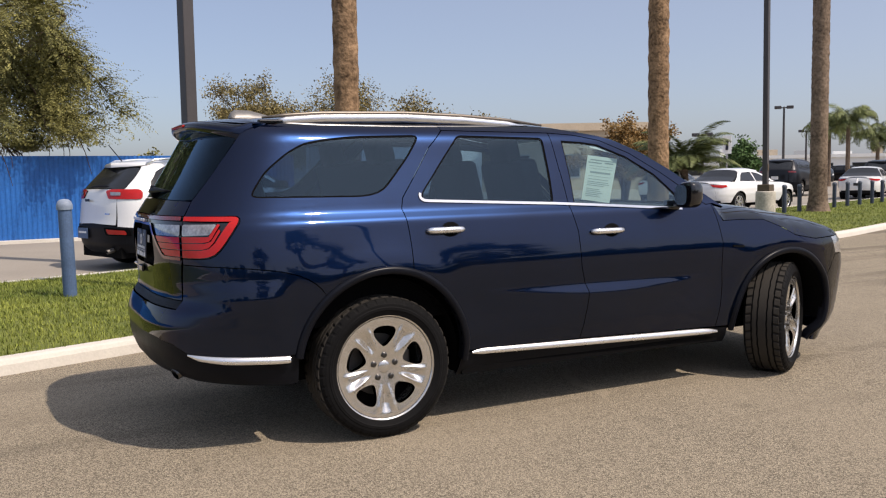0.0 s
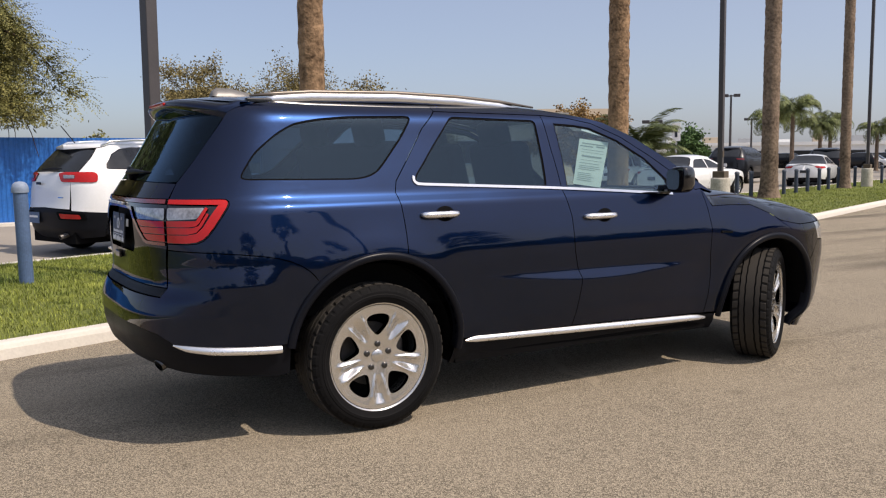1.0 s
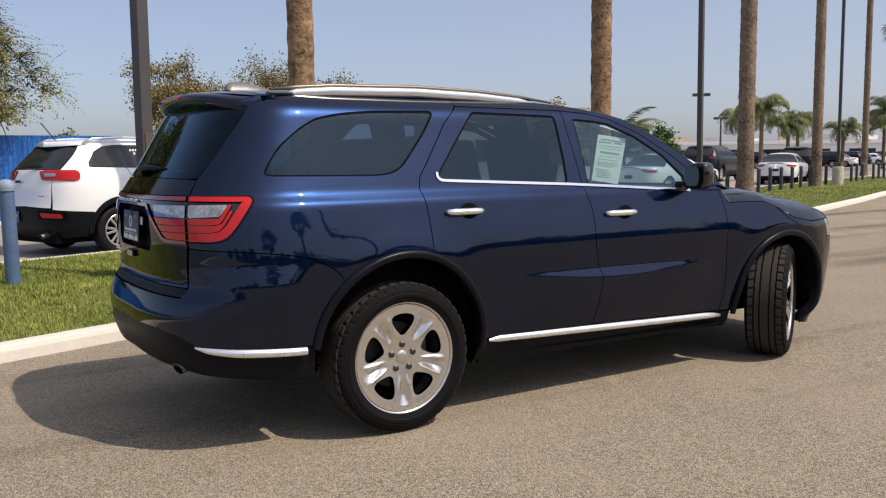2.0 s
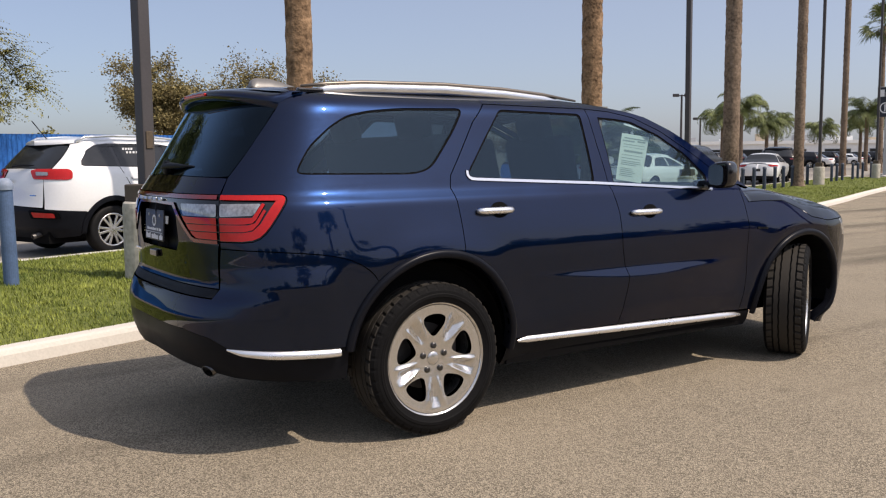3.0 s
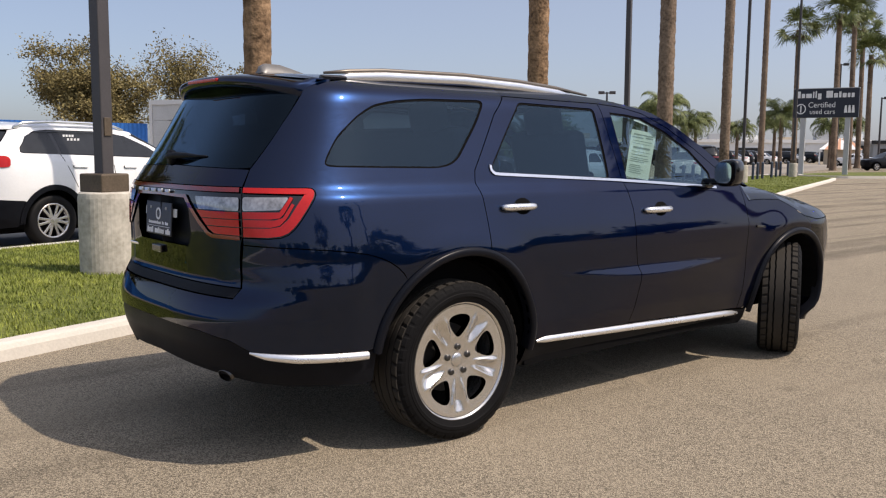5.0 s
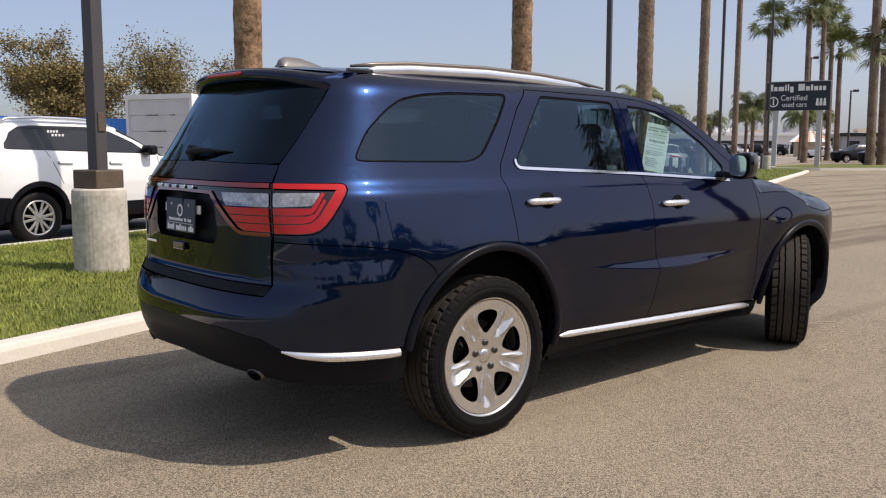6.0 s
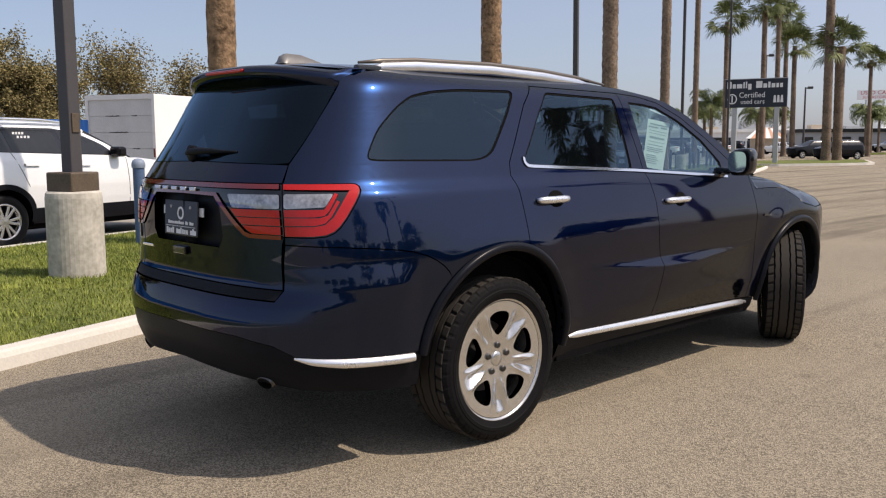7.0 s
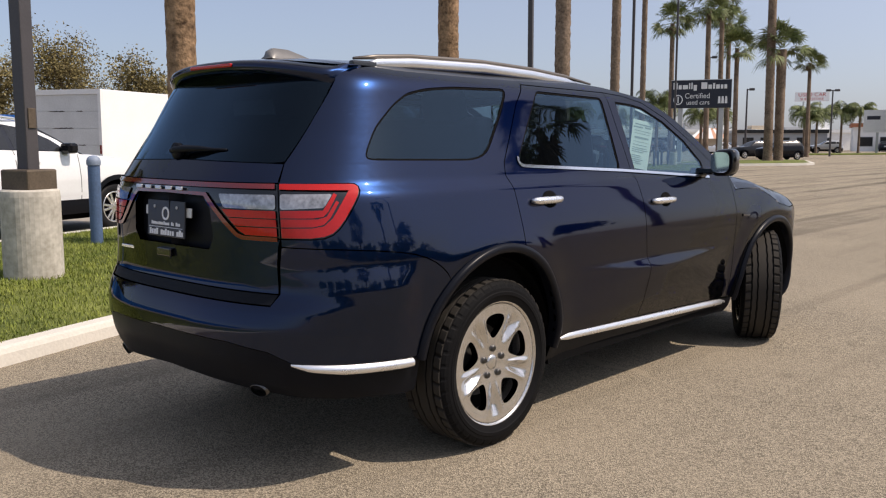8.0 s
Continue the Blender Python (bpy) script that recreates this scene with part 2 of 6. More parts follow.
SOIL = mat("lawn_soil", (0.09, 0.12, 0.028), 0.95, 0, 0.35, 1.6, 30.0, bump=0.01, tint=(0.15, 0.165, 0.045), spec=0.2)
BLADE = mat("grass_blade", (0.105, 0.165, 0.02), 0.7, 0, 0.35, 0.9, 7.0, tint=(0.22, 0.24, 0.045), spec=0.3, island=0.35)
BLUE_STEEL = mat("blue_steel_sheet", (0.012, 0.115, 0.40), 0.5, 0, 0.18, 0.8, 20.0, bump=0.001)
BOLLARD_BLUE = mat("faded_blue_paint", (0.075, 0.125, 0.23), 0.55, 0, 0.2, 4.0, 50.0, bump=0.001)
POLE_PAINT = mat("dark_bronze_paint", (0.055, 0.05, 0.052), 0.5, 0, 0.15, 3.0, 60.0)
BARK = mat("palm_bark", (0.12, 0.072, 0.04), 0.9, 0, 0.5, 3.0, 16.0, bump=0.02, tint=(0.26, 0.17, 0.10), spec=0.2)
BARK_GREY = mat("grey_palm_bark", (0.11, 0.078, 0.055), 0.9, 0, 0.4, 1.2, 12.0, bump=0.02, tint=(0.20, 0.15, 0.11), spec=0.2)
FROND = mat("palm_frond", (0.075, 0.105, 0.032), 0.6, 0, 0.3, 1.0, 5.0, tint=(0.135, 0.155, 0.052), spec=0.3, island=0.35)
DRY_FROND = mat("dry_frond", (0.16, 0.11, 0.06), 0.8, 0, 0.3, 1.0, 5.0, spec=0.2, island=0.3)
LEAF = mat("olive_leaf", (0.105, 0.115, 0.030), 0.7, 0, 0.35, 0.8, 6.0, tint=(0.21, 0.195, 0.065), spec=0.3, island=0.45)
LEAF_BROWN = mat("browning_leaf", (0.14, 0.108, 0.042), 0.7, 0, 0.35, 0.8, 6.0, tint=(0.205, 0.17, 0.068), spec=0.3, island=0.45)
LEAF_RUST = mat("rust_leaf", (0.20, 0.105, 0.03), 0.7, 0, 0.35, 0.8, 6.0, tint=(0.26, 0.17, 0.06), spec=0.3, island=0.4)
LEAF_GREEN = mat("green_leaf", (0.07, 0.13, 0.04), 0.7, 0, 0.3, 0.8, 6.0, spec=0.3, island=0.4)
WOOD = mat("tree_bark", (0.09, 0.065, 0.045), 0.9, 0, 0.3, 4.0, 30.0, bump=0.01, spec=0.2)
BOX_WHITE = mat("white_box_panel", (0.80, 0.80, 0.78), 0.5, 0, 0.05, 1.5, 20.0)
BOX_DOOR = mat("weathered_roller_door", (0.62, 0.63, 0.62), 0.6, 0, 0.10, 2.0, 25.0)
RUST = mat("grimy_edge", (0.10, 0.085, 0.075), 0.8, 0, 0.3, 8.0, 40.0)
SIGN_NAVY = mat("sign_navy", (0.012, 0.016, 0.03), 0.4, 0, 0.1, 2.0, 20.0)
SIGN_WHITE = mat("sign_white", (0.75, 0.75, 0.75), 0.5, 0, 0.05, 2.0, 20.0)
SIGN_RED = mat("sign_red", (0.45, 0.05, 0.04), 0.5, 0, 0.1, 2.0, 20.0)
POST_GREY = mat("grey_post", (0.42, 0.43, 0.44), 0.5, 0.1, 0.1, 2.0, 20.0)
STUCCO = mat("tan_stucco", (0.48, 0.40, 0.30), 0.9, 0, 0.1, 0.6, 12.0, bump=0.003)
STUCCO_GREY = mat("grey_stucco", (0.36, 0.37, 0.38), 0.9, 0, 0.1, 0.4, 12.0, bump=0.003)
DARK_WINDOW = mat("dark_window", (0.02, 0.022, 0.025), 0.15, 0, 0.2, 0.8, 8.0)
ROOF_TILE = mat("terracotta_roof", (0.42, 0.17, 0.09), 0.85, 0, 0.2, 1.0, 15.0)
BRONZE = mat("bronze_lever", (0.10, 0.075, 0.05), 0.6, 0.2, 0.25, 8.0, 60.0)


# ---- mesh helpers
def part(name, bm, material, parent=None, label="", smooth=False):
    me = bpy.data.meshes.new(name)
    if isinstance(bm, tuple):
        me.from_pydata(*bm)
        me.update()
    else:
        bm.normal_update()
        bm.to_mesh(me)
        bm.free()
    me.materials.append(material)
    if smooth:
        me.polygons.foreach_set("use_smooth", [True] * len(me.polygons))
    ob = new(name, me)
    if parent is not None:
        ob.parent = parent
    if label:
        ob["label"] = label
    return ob


def thing(name, label, category, group="", kind="", at=None):
    ob = new(name)
    if at is not None:
        ob.matrix_world = at
    return tagged(ob, label, category, group, kind)


def add_box(bm, x0, y0, z0, x1, y1, z1, bevel=0.0, m=None):
    geo = bmesh.ops.create_cube(bm, size=1.0)
    for v in geo["verts"]:
        v.co = Vector(((x0 + x1) / 2 + v.co.x * (x1 - x0), (y0 + y1) / 2 + v.co.y * (y1 - y0), (z0 + z1) / 2 + v.co.z * (z1 - z0)))
    vs = geo["verts"]
    if bevel:
        edges = {e for v in vs for e in v.link_edges}
        res = bmesh.ops.bevel(bm, geom=list(edges), offset=bevel, segments=2, affect="EDGES", profile=0.5)
        vs = list({v for f in res["faces"] for v in f.verts} | {v for v in vs if v.is_valid})
    if m is not None:
        bmesh.ops.transform(bm, matrix=m, verts=[v for v in vs if v.is_valid])
    return bm


def box(x0, y0, z0, x1, y1, z1, bevel=0.0, m=None):
    return add_box(bmesh.new(), x0, y0, z0, x1, y1, z1, bevel, m)


def lathe(profile, n=32, axis="z", bm=None, closed=False):
    """A turned body: profile of (radius, height) pairs round the axis."""
    bm = bm or bmesh.new()
    rings = []
    for r, h in profile:
        ring = []
        for i in range(n):
            a = 2 * math.pi * i / n
            p = (r * math.cos(a), r * math.sin(a), h)
            if axis == "y":
                p = (p[0], p[2], p[1])
            ring.append(bm.verts.new(p))
        rings.append(ring)
    for a, b in zip(rings, rings[1:]):
        for i in range(n):
            f = (a[i], a[(i + 1) % n], b[(i + 1) % n], b[i])
            bm.faces.new(f if axis == "z" else f[::-1])
    if closed:
        if axis == "z":
            bm.faces.new(rings[0][::-1]), bm.faces.new(rings[-1])
        else:
            bm.faces.new(rings[0]), bm.faces.new(rings[-1][::-1])
    return bm


def tube(points, radii, n=8, bm=None, cap=True):
    """A round limb along points."""
    bm = bm or bmesh.new()
    rings = []
    pts = [Vector(p) for p in points]
    for i, p in enumerate(pts):
        d = (pts[min(i + 1, len(pts) - 1)] - pts[max(i - 1, 0)]).normalized()
        side = d.cross(Vector((0.31, 0.17, 0.93)) if abs(d.z) < 0.9 else Vector((1, 0.1, 0))).normalized()
        up = side.cross(d)
        r = radii[i] if not isinstance(radii, (int, float)) else radii
        rings.append([bm.verts.new(p + (side * math.cos(2 * math.pi * k / n) + up * math.sin(2 * math.pi * k / n)) * r) for k in range(n)])
    for a, b in zip(rings, rings[1:]):
        for k in range(n):
            bm.faces.new((a[k], b[k], b[(k + 1) % n], a[(k + 1) % n]))
    if cap:
        bm.faces.new(rings[0]), bm.faces.new(rings[-1][::-1])
    return bm


def prism(outline, y0, y1, bm=None):
    """A flat outline of (x, z) given depth from y0 to y1."""
    bm = bm or bmesh.new()
    a = [bm.verts.new((x, y0, z)) for x, z in outline]
    b = [bm.verts.new((x, y1, z)) for x, z in outline]
    bm.faces.new(a), bm.faces.new(b[::-1])
    k = len(a)
    for i in range(k):
        bm.faces.new((a[i], b[i], b[(i + 1) % k], a[(i + 1) % k]))
    bmesh.ops.recalc_face_normals(bm, faces=bm.faces[:])
    return bm


# ---- car bodies: s runs along the side (s = x) and on round the corners, z is the height
def table(rows, v):
    return float(np.interp(v, [p[0] for p in rows], [p[1] for p in rows]))


@functools.lru_cache(maxsize=None)
def eased(rows):
    """A section filled in every 2 mm with no kinks."""
    x = np.arange(0.0, 2.0, 0.002)
    y = np.interp(x, [p[0] for p in rows], [p[1] for p in rows])
    k = np.exp(-(np.arange(-24, 25) / 8.0) ** 2 / 2)
    y = np.convolve(np.pad(y, 24, mode="edge"), k / k.sum(), mode="valid")
    return x, y


def soft_table(rows, v):
    x, y = eased(rows)
    return float(np.interp(v, x, y))


def make_skin(half, rear, front, xs, xf, lr, lf, nr, nf, bulge=None):
    """The outer skin of a car, from half widths and ends by height. Returns the function of (s, z)."""
    kept = {}

    def corner(z, back):
        key = (round(z, 3), back)
        if key not in kept:
            w, n = soft_table(half, z), nr if back else nf
            a = np.linspace(0, math.pi / 2, 161)
            a = a - 0.16 * np.sin(4 * a)
            ca, sa = np.clip(np.cos(a), 0, 1) ** (2 / n), np.clip(np.sin(a), 0, 1) ** (2 / n)
            x = xs - (xs - soft_table(rear, z)) * sa if back else xf + (soft_table(front, z) - xf) * sa
            y = -w * ca
            d = np.concatenate([[0], np.cumsum(np.hypot(np.diff(x), np.diff(y)))])
            kept[key] = (d / d[-1], x, y)
        return kept[key]

    def skin(s, z):
        if s < xs or s > xf:
            f, x, y = corner(z, s < xs)
            k = min(1.0, (xs - s) / lr if s < xs else (s - xf) / lf)
            px, py = float(np.interp(k, f, x)), float(np.interp(k, f, y))
        else:
            px, py = s, -soft_table(half, z)
        if bulge:
            py -= bulge(px, z) * min(1.0, abs(py) / 0.6) ** 2
        return Vector((px, py, z))

    return skin


def skin_normal(skin, s, z, e=0.012):
    return (skin(s + e, z) - skin(s - e, z)).cross(skin(s, z + e) - skin(s, z - e)).normalized()


def inset(poly, d):
    """Moves each edge of a closed outline inwards by d."""
    if not d:
        return list(poly)
    area = sum(a[0] * b[1] - b[0] * a[1] for a, b in zip(poly, poly[1:] + poly[:1]))
    k = d if area > 0 else -d
    out = []
    for i, p in enumerate(poly):
        a, b = Vector(poly[i - 1]), Vector(poly[(i + 1) % len(poly)])
        p = Vector(p)
        e, f = (p - a).normalized(), (b - p).normalized()
        ne, nf = Vector((-e.y, e.x)), Vector((-f.y, f.x))
        m = ne + nf
        m = m / max(0.35, m.dot(ne)) if m.length > 1e-6 else ne
        out.append(tuple(p + m * k))
    return out


def rounded(poly, r, n=4):
    """Rounds the corners of an outline."""
    out = []
    for i, p in enumerate(poly):
        p, a, b = Vector(p), Vector(poly[i - 1]), Vector(poly[(i + 1) % len(poly)])
        da, db = min(r, (a - p).length * 0.45), min(r, (b - p).length * 0.45)
        q0, q1 = p + (a - p).normalized() * da, p + (b - p).normalized() * db
        for k in range(n + 1):
            t = k / n
            out.append(tuple(q0 * (1 - t) ** 2 + p * 2 * t * (1 - t) + q1 * t * t))
    return out


def patch(name, poly, material, parent, skin, holes=(), lift=0.0, gap=0.0025, step=0.06, depth=0.014, both=True, label="", eps=0.012):
    """A panel of the skin inside an outline of (s, z), with turned-in edges. both: also its twin on the other side."""
    from mathutils.geometry import tessellate_polygon
    loops = [inset(list(poly), gap)] + [list(h) for h in holes]
    flat = [Vector((p[0], p[1], 0)) for lp in loops for p in lp]
    bm = bmesh.new()
    vs = [bm.verts.new(p) for p in flat]
    for tri in tessellate_polygon([[Vector((p[0], p[1], 0)) for p in lp] for lp in loops]):
        if len(set(tri)) == 3:
            try:
                bm.faces.new([vs[i] for i in tri])
            except ValueError:
                pass
    lo = [min(p[i] for p in flat) for i in (0, 1)]
    hi = [max(p[i] for p in flat) for i in (0, 1)]
    for ax in (0, 1):
        k = math.floor(lo[ax] / step) + 1
        while k * step < hi[ax]:
            co, no = Vector((0, 0, 0)), Vector((0, 0, 0))
            co[ax], no[ax] = k * step, 1
            bmesh.ops.bisect_plane(bm, geom=bm.verts[:] + bm.edges[:] + bm.faces[:], plane_co=co, plane_no=no, dist=1e-5)
            k += 1
    bm.verts.index_update()
    co, no = [], []
    for v in bm.verts:
        n = skin_normal(skin, v.co.x, v.co.y, eps)
        co.append(skin(v.co.x, v.co.y) + n * lift), no.append(n)
    faces = []
    for f in bm.faces:
        ids = [v.index for v in f.verts]
        n = (co[ids[1]] - co[ids[0]]).cross(co[ids[2]] - co[ids[0]])
        faces.append(ids if n.dot(no[ids[0]]) > 0 else ids[::-1])
    rims = []
    for e in bm.edges:
        if len(e.link_faces) == 1:
            rims.append((e.verts[0].index, e.verts[1].index))
    bm.free()
    if depth:
        for a, b in rims:
            i = len(co)
            inner = (co[a] + co[b]) / 2 - (no[a] + no[b]) * depth / 2
            side = (co[b] - co[a]).cross(no[a]).normalized()
            for p, q in ((co[a], no[a]), (co[b], no[b]), (co[b] - no[b] * depth, no[b]), (co[a] - no[a] * depth, no[a])):
                co.append(p), no.append(side)
            faces.append([i, i + 1, i + 2, i + 3])
    made = []
    for sign in ((1, -1) if both else (1,)):
        me = bpy.data.meshes.new(name)
        me.from_pydata([(p.x, p.y * sign, p.z) for p in co], [], [f if sign > 0 else f[::-1] for f in faces])
        me.update()
        me.polygons.foreach_set("use_smooth", [True] * len(me.polygons))
        me.normals_split_custom_set_from_vertices([(n.x, n.y * sign, n.z) for n in no])
        me.materials.append(material)
        ob = new(name, me)
        ob.parent = parent
        if label:
            ob["label"] = label
        made.append(ob)
    return made


def sheet(name, f, nu, nv, material, parent, flip=False, label=""):
    """A smooth sheet from a function of u and v between 0 and 1."""
    vs = [f(i / nu, j / nv) for i in range(nu + 1) for j in range(nv + 1)]
    fs = []
    for i in range(nu):
        for j in range(nv):
            a = i * (nv + 1) + j
            q = [a, a + nv + 1, a + nv + 2, a + 1]
            fs.append(q[::-1] if flip else q)
    ob = part(name, ([tuple(v) for v in vs], [], fs), material, parent, label, True)
    return ob


def arc(cx, cz, r, a0, a1, n=14):
    return [(cx + r * math.cos(radians(a0 + (a1 - a0) * i / n)), cz + r * math.sin(radians(a0 + (a1 - a0) * i / n))) for i in range(n + 1)]


# ---- the navy SUV
HALF = ((0.2, 0.758), (0.3, 0.843), (0.40, 0.876), (0.5, 0.900), (0.62, 0.911), (0.70, 0.919), (0.78, 0.932), (0.86, 0.9415), (0.90, 0.9425), (0.93, 0.9415), (1.0, 0.932), (1.07, 0.9175), (1.13, 0.902),
        (1.19, 0.886), (1.205, 0.870), (1.22, 0.853), (1.24, 0.845), (1.27, 0.834), (1.29, 0.826), (1.40, 0.784), (1.52, 0.739), (1.62, 0.703), (1.66, 0.680), (1.70, 0.632), (1.74, 0.55), (1.8, 0.45))
REAR = ((0.2, -0.92), (0.30, -1.00), (0.42, -1.11), (0.52, -1.145), (0.66, -1.15), (0.74, -1.12), (0.80, -1.075), (1.0, -1.085), (1.15, -1.09), (1.22, -1.075), (1.29, -1.03),
        (1.45, -0.93), (1.62, -0.835), (1.72, -0.775), (1.8, -0.70))
FRONT = ((0.2, 3.92), (0.35, 4.04), (0.5, 4.11), (0.7, 4.13), (0.88, 4.07), (1.0, 3.98), (1.1, 3.83), (1.2, 3.6), (1.8, 3.5))
ROOF_EDGE = ((-0.86, 1.675), (-0.8, 1.69), (-0.5, 1.715), (0, 1.735), (0.5, 1.738), (1.0, 1.722), (1.3, 1.70), (1.6, 1.655), (1.7, 1.63), (1.9, 1.545), (2.1, 1.425), (2.3, 1.285), (2.45, 1.18))


def suv_bulge(x, z):
    """Flared shoulders over the wheels, the hollow along the foot of the doors and the shelf of the rear bumper."""
    b = 0.0
    for cx, k, w, low in ((0.0, 0.018, 0.105, 0.45), (3.06, 0.017, 0.115, 1.0)):
        r = math.hypot(x - cx, z - 0.42)
        b += k * math.exp(-((r - 0.515) / w) ** 2) * max(low, (z - 0.42) / max(r, 0.1))
    lens = max(0.0, 1 - ((x - 1.50) / 0.97) ** 2) ** 2
    top = 0.752 - 0.012 * (x - 1.4)
    k = min(1.0, max(0.0, (top - z) / (0.010 + 0.050 * lens)))
    b += 0.029 * lens * k * min(1.0, max(0.0, (z - 0.40) / 0.26))
    shelf = min(1.0, max(0.0, (-0.47 - x) / 0.16))
    shelf *= shelf * (3 - 2 * shelf)
    b += 0.026 * shelf * min(1.0, max(0.0, (0.905 - z) / 0.095)) * min(1.0, max(0.0, (z - 0.35) / 0.40))
    b += 0.07 * min(1.0, max(0.0, (x - 3.25) / 0.25)) * min(1.0, max(0.0, (0.5 - z) / 0.25))
    b -= 0.03 * max(0.0, (x - 2.3) / 1.0) ** 2 * (z > 0.9) * min(1, (z - 0.9) / 0.3)
    return b


UPRIGHT = make_skin(HALF, REAR, FRONT, -0.35, 2.95, 1.42, 1.75, 3.1, 2.95, suv_bulge)
LEAN = ((0.2, 0.012), (0.5, 0.012), (0.62, 0.010), (0.70, 0.004), (0.78, -0.001), (0.86, -0.001), (0.90, 0.0015), (1.0, 0.013), (1.07, 0.0225), (1.13, 0.029), (1.18, 0.031), (1.22, 0.042), (1.25, 0.038), (1.29, 0.039), (1.40, 0.034), (1.52, 0.021), (1.62, 0.008), (1.68, 0.0))


def SKIN(s, z):
    """The outlines below are drawn for upright sides; where the sides lean in, they move on along the body."""
    d = soft_table(LEAN, z) * min(1.0, max(0.0, (s + 1.1) / 0.75)) / 3.35
    return UPRIGHT(s + d * (s + 2.54), z + d * (z - 1.4))


suv = thing("suv", "dark navy blue five-door SUV with chrome trim parked on the asphalt", "car")
MID = -1.775


def on(name, poly, material, lift=0.0, holes=(), gap=0.0025, step=0.06, depth=0.014, both=True, parent=None, label=""):
    return patch(name, poly, material, parent or suv, SKIN, holes, lift, gap, step, depth, both, label)


# outlines
REAR_CUT = [(0.50, 1.678), (0.38, 1.58), (0.242, 1.42), (0.14, 1.30), (0.122, 1.24), (0.14, 1.17), (0.157, 1.03), (0.166, 0.905)]
B_CUT = [(1.235, 1.668), (1.222, 1.442), (1.222, 1.212), (1.265, 1.07), (1.298, 0.865), (1.345, 0.70), (1.31, 0.41)]
FRONT_CUT = [(2.345, 1.205), (2.387, 1.095), (2.44, 0.944), (2.453, 0.68), (2.43, 0.375)]
DOOR_TOP = [(1.235, 1.668), (1.42, 1.655), (1.60, 1.622), (1.80, 1.54), (2.0, 1.415), (2.15, 1.31), (2.30, 1.20)]
LAMP_SIDE = [(-1.10, 1.016), (-0.975, 1.016), (-0.925, 1.021), (-0.892, 1.034), (-0.866, 1.056), (-0.838, 1.091), (-0.80, 1.147), (-0.777, 1.185), (-0.769, 1.203), (-0.772, 1.219), (-0.785, 1.228), (-0.81, 1.23), (-1.10, 1.23)]
LAMP_GATE = [(MID, 1.178), (-1.49, 1.178), (-1.453, 1.147), (-1.372, 1.075), (-1.31, 1.025), (-1.28, 1.016), (-1.10, 1.016), (-1.10, 1.23), (MID, 1.23)]
GLASS_EDGE = [(-1.10, 1.23), (-1.085, 1.305), (-0.956, 1.496), (-0.84, 1.645), (-0.83, 1.69)]
SPLIT = [(-0.33, 0.81), (-0.355, 0.842), (-0.385, 0.87), (-0.425, 0.897), (-0.475, 0.92), (-0.54, 0.94), (-0.62, 0.955), (-0.72, 0.967), (-0.86, 0.977), (-1.10, 0.985)]
QUARTER_WIN = rounded([(-0.715, 1.318), (-0.725, 1.345), (-0.655, 1.45), (-0.575, 1.505), (-0.50, 1.55), (-0.38, 1.597), (-0.237, 1.626), (-0.05, 1.642), (0.345, 1.65), (0.235, 1.525), (0.11, 1.407), (0.05, 1.35), (-0.01, 1.322), (-0.09, 1.31)], 0.05, 3)
REAR_WIN = rounded([(0.585, 1.65), (1.174, 1.637), (1.118, 1.243), (0.275, 1.281), (0.25, 1.30), (0.27, 1.335), (0.42, 1.49)], 0.03, 3)
FRONT_WIN = [(1.305, 1.62), (1.45, 1.612), (1.571, 1.596), (1.763, 1.52), (1.945, 1.405), (2.08, 1.27), (2.07, 1.185), (1.262, 1.232)]
ARCH_R, ARCH_F = (0.0, 0.42, 0.485), (3.06, 0.372, 0.485)

# panels
on("quarter_panel", REAR_CUT + arc(*ARCH_R, 70, 131, 8) + SPLIT[1:] + LAMP_SIDE + GLASS_EDGE + [(-0.80, 1.69), (-0.5, 1.715), (0, 1.735), (0.5, 1.738)], PAINT, holes=[QUARTER_WIN], step=0.025)
on("rear_door", REAR_CUT[::-1] + B_CUT + arc(*ARCH_R, 0, 66, 8), PAINT, holes=[REAR_WIN], step=0.02)
on("front_door", B_CUT[::-1] + DOOR_TOP[1:] + FRONT_CUT, PAINT, holes=[FRONT_WIN], step=0.02)
on("cant_rail", [(0.50, 1.678)] + DOOR_TOP + [(2.36, 1.205), (2.45, 1.18), (2.3, 1.285), (2.1, 1.425), (1.9, 1.545), (1.7, 1.63), (1.6, 1.655), (1.3, 1.70), (1.0, 1.722), (0.5, 1.738)], PAINT, depth=0.02)
on("fender", [(2.37, 1.19), (2.437, 1.09), (2.60, 1.092), (2.81, 1.085), (3.0, 1.02), (3.12, 0.965), (3.34, 0.93)] + [(3.60, 0.93), (3.66, 0.80), (3.50, 0.66)] + arc(*ARCH_F, 34, 180, 14) + [(2.54, 0.375)] + FRONT_CUT[::-1], PAINT, step=0.04)
on("rear_bumper", [(MID, 0.755), (-1.16, 0.755), (-1.13, 0.80), (-1.10, 0.985)] + SPLIT[::-1][1:] + arc(*ARCH_R, 133, 169, 6) + [(-0.52, 0.51), (-1.04, 0.53), (-1.145, 0.575), (-1.33, 0.60), (MID, 0.605)], PAINT, step=0.04)
on("bumper_step", [(MID, 0.757), (-1.16, 0.757), (-1.135, 0.80), (MID, 0.80)], CLADDING, lift=-0.004, step=0.03, label="black textured step pad")
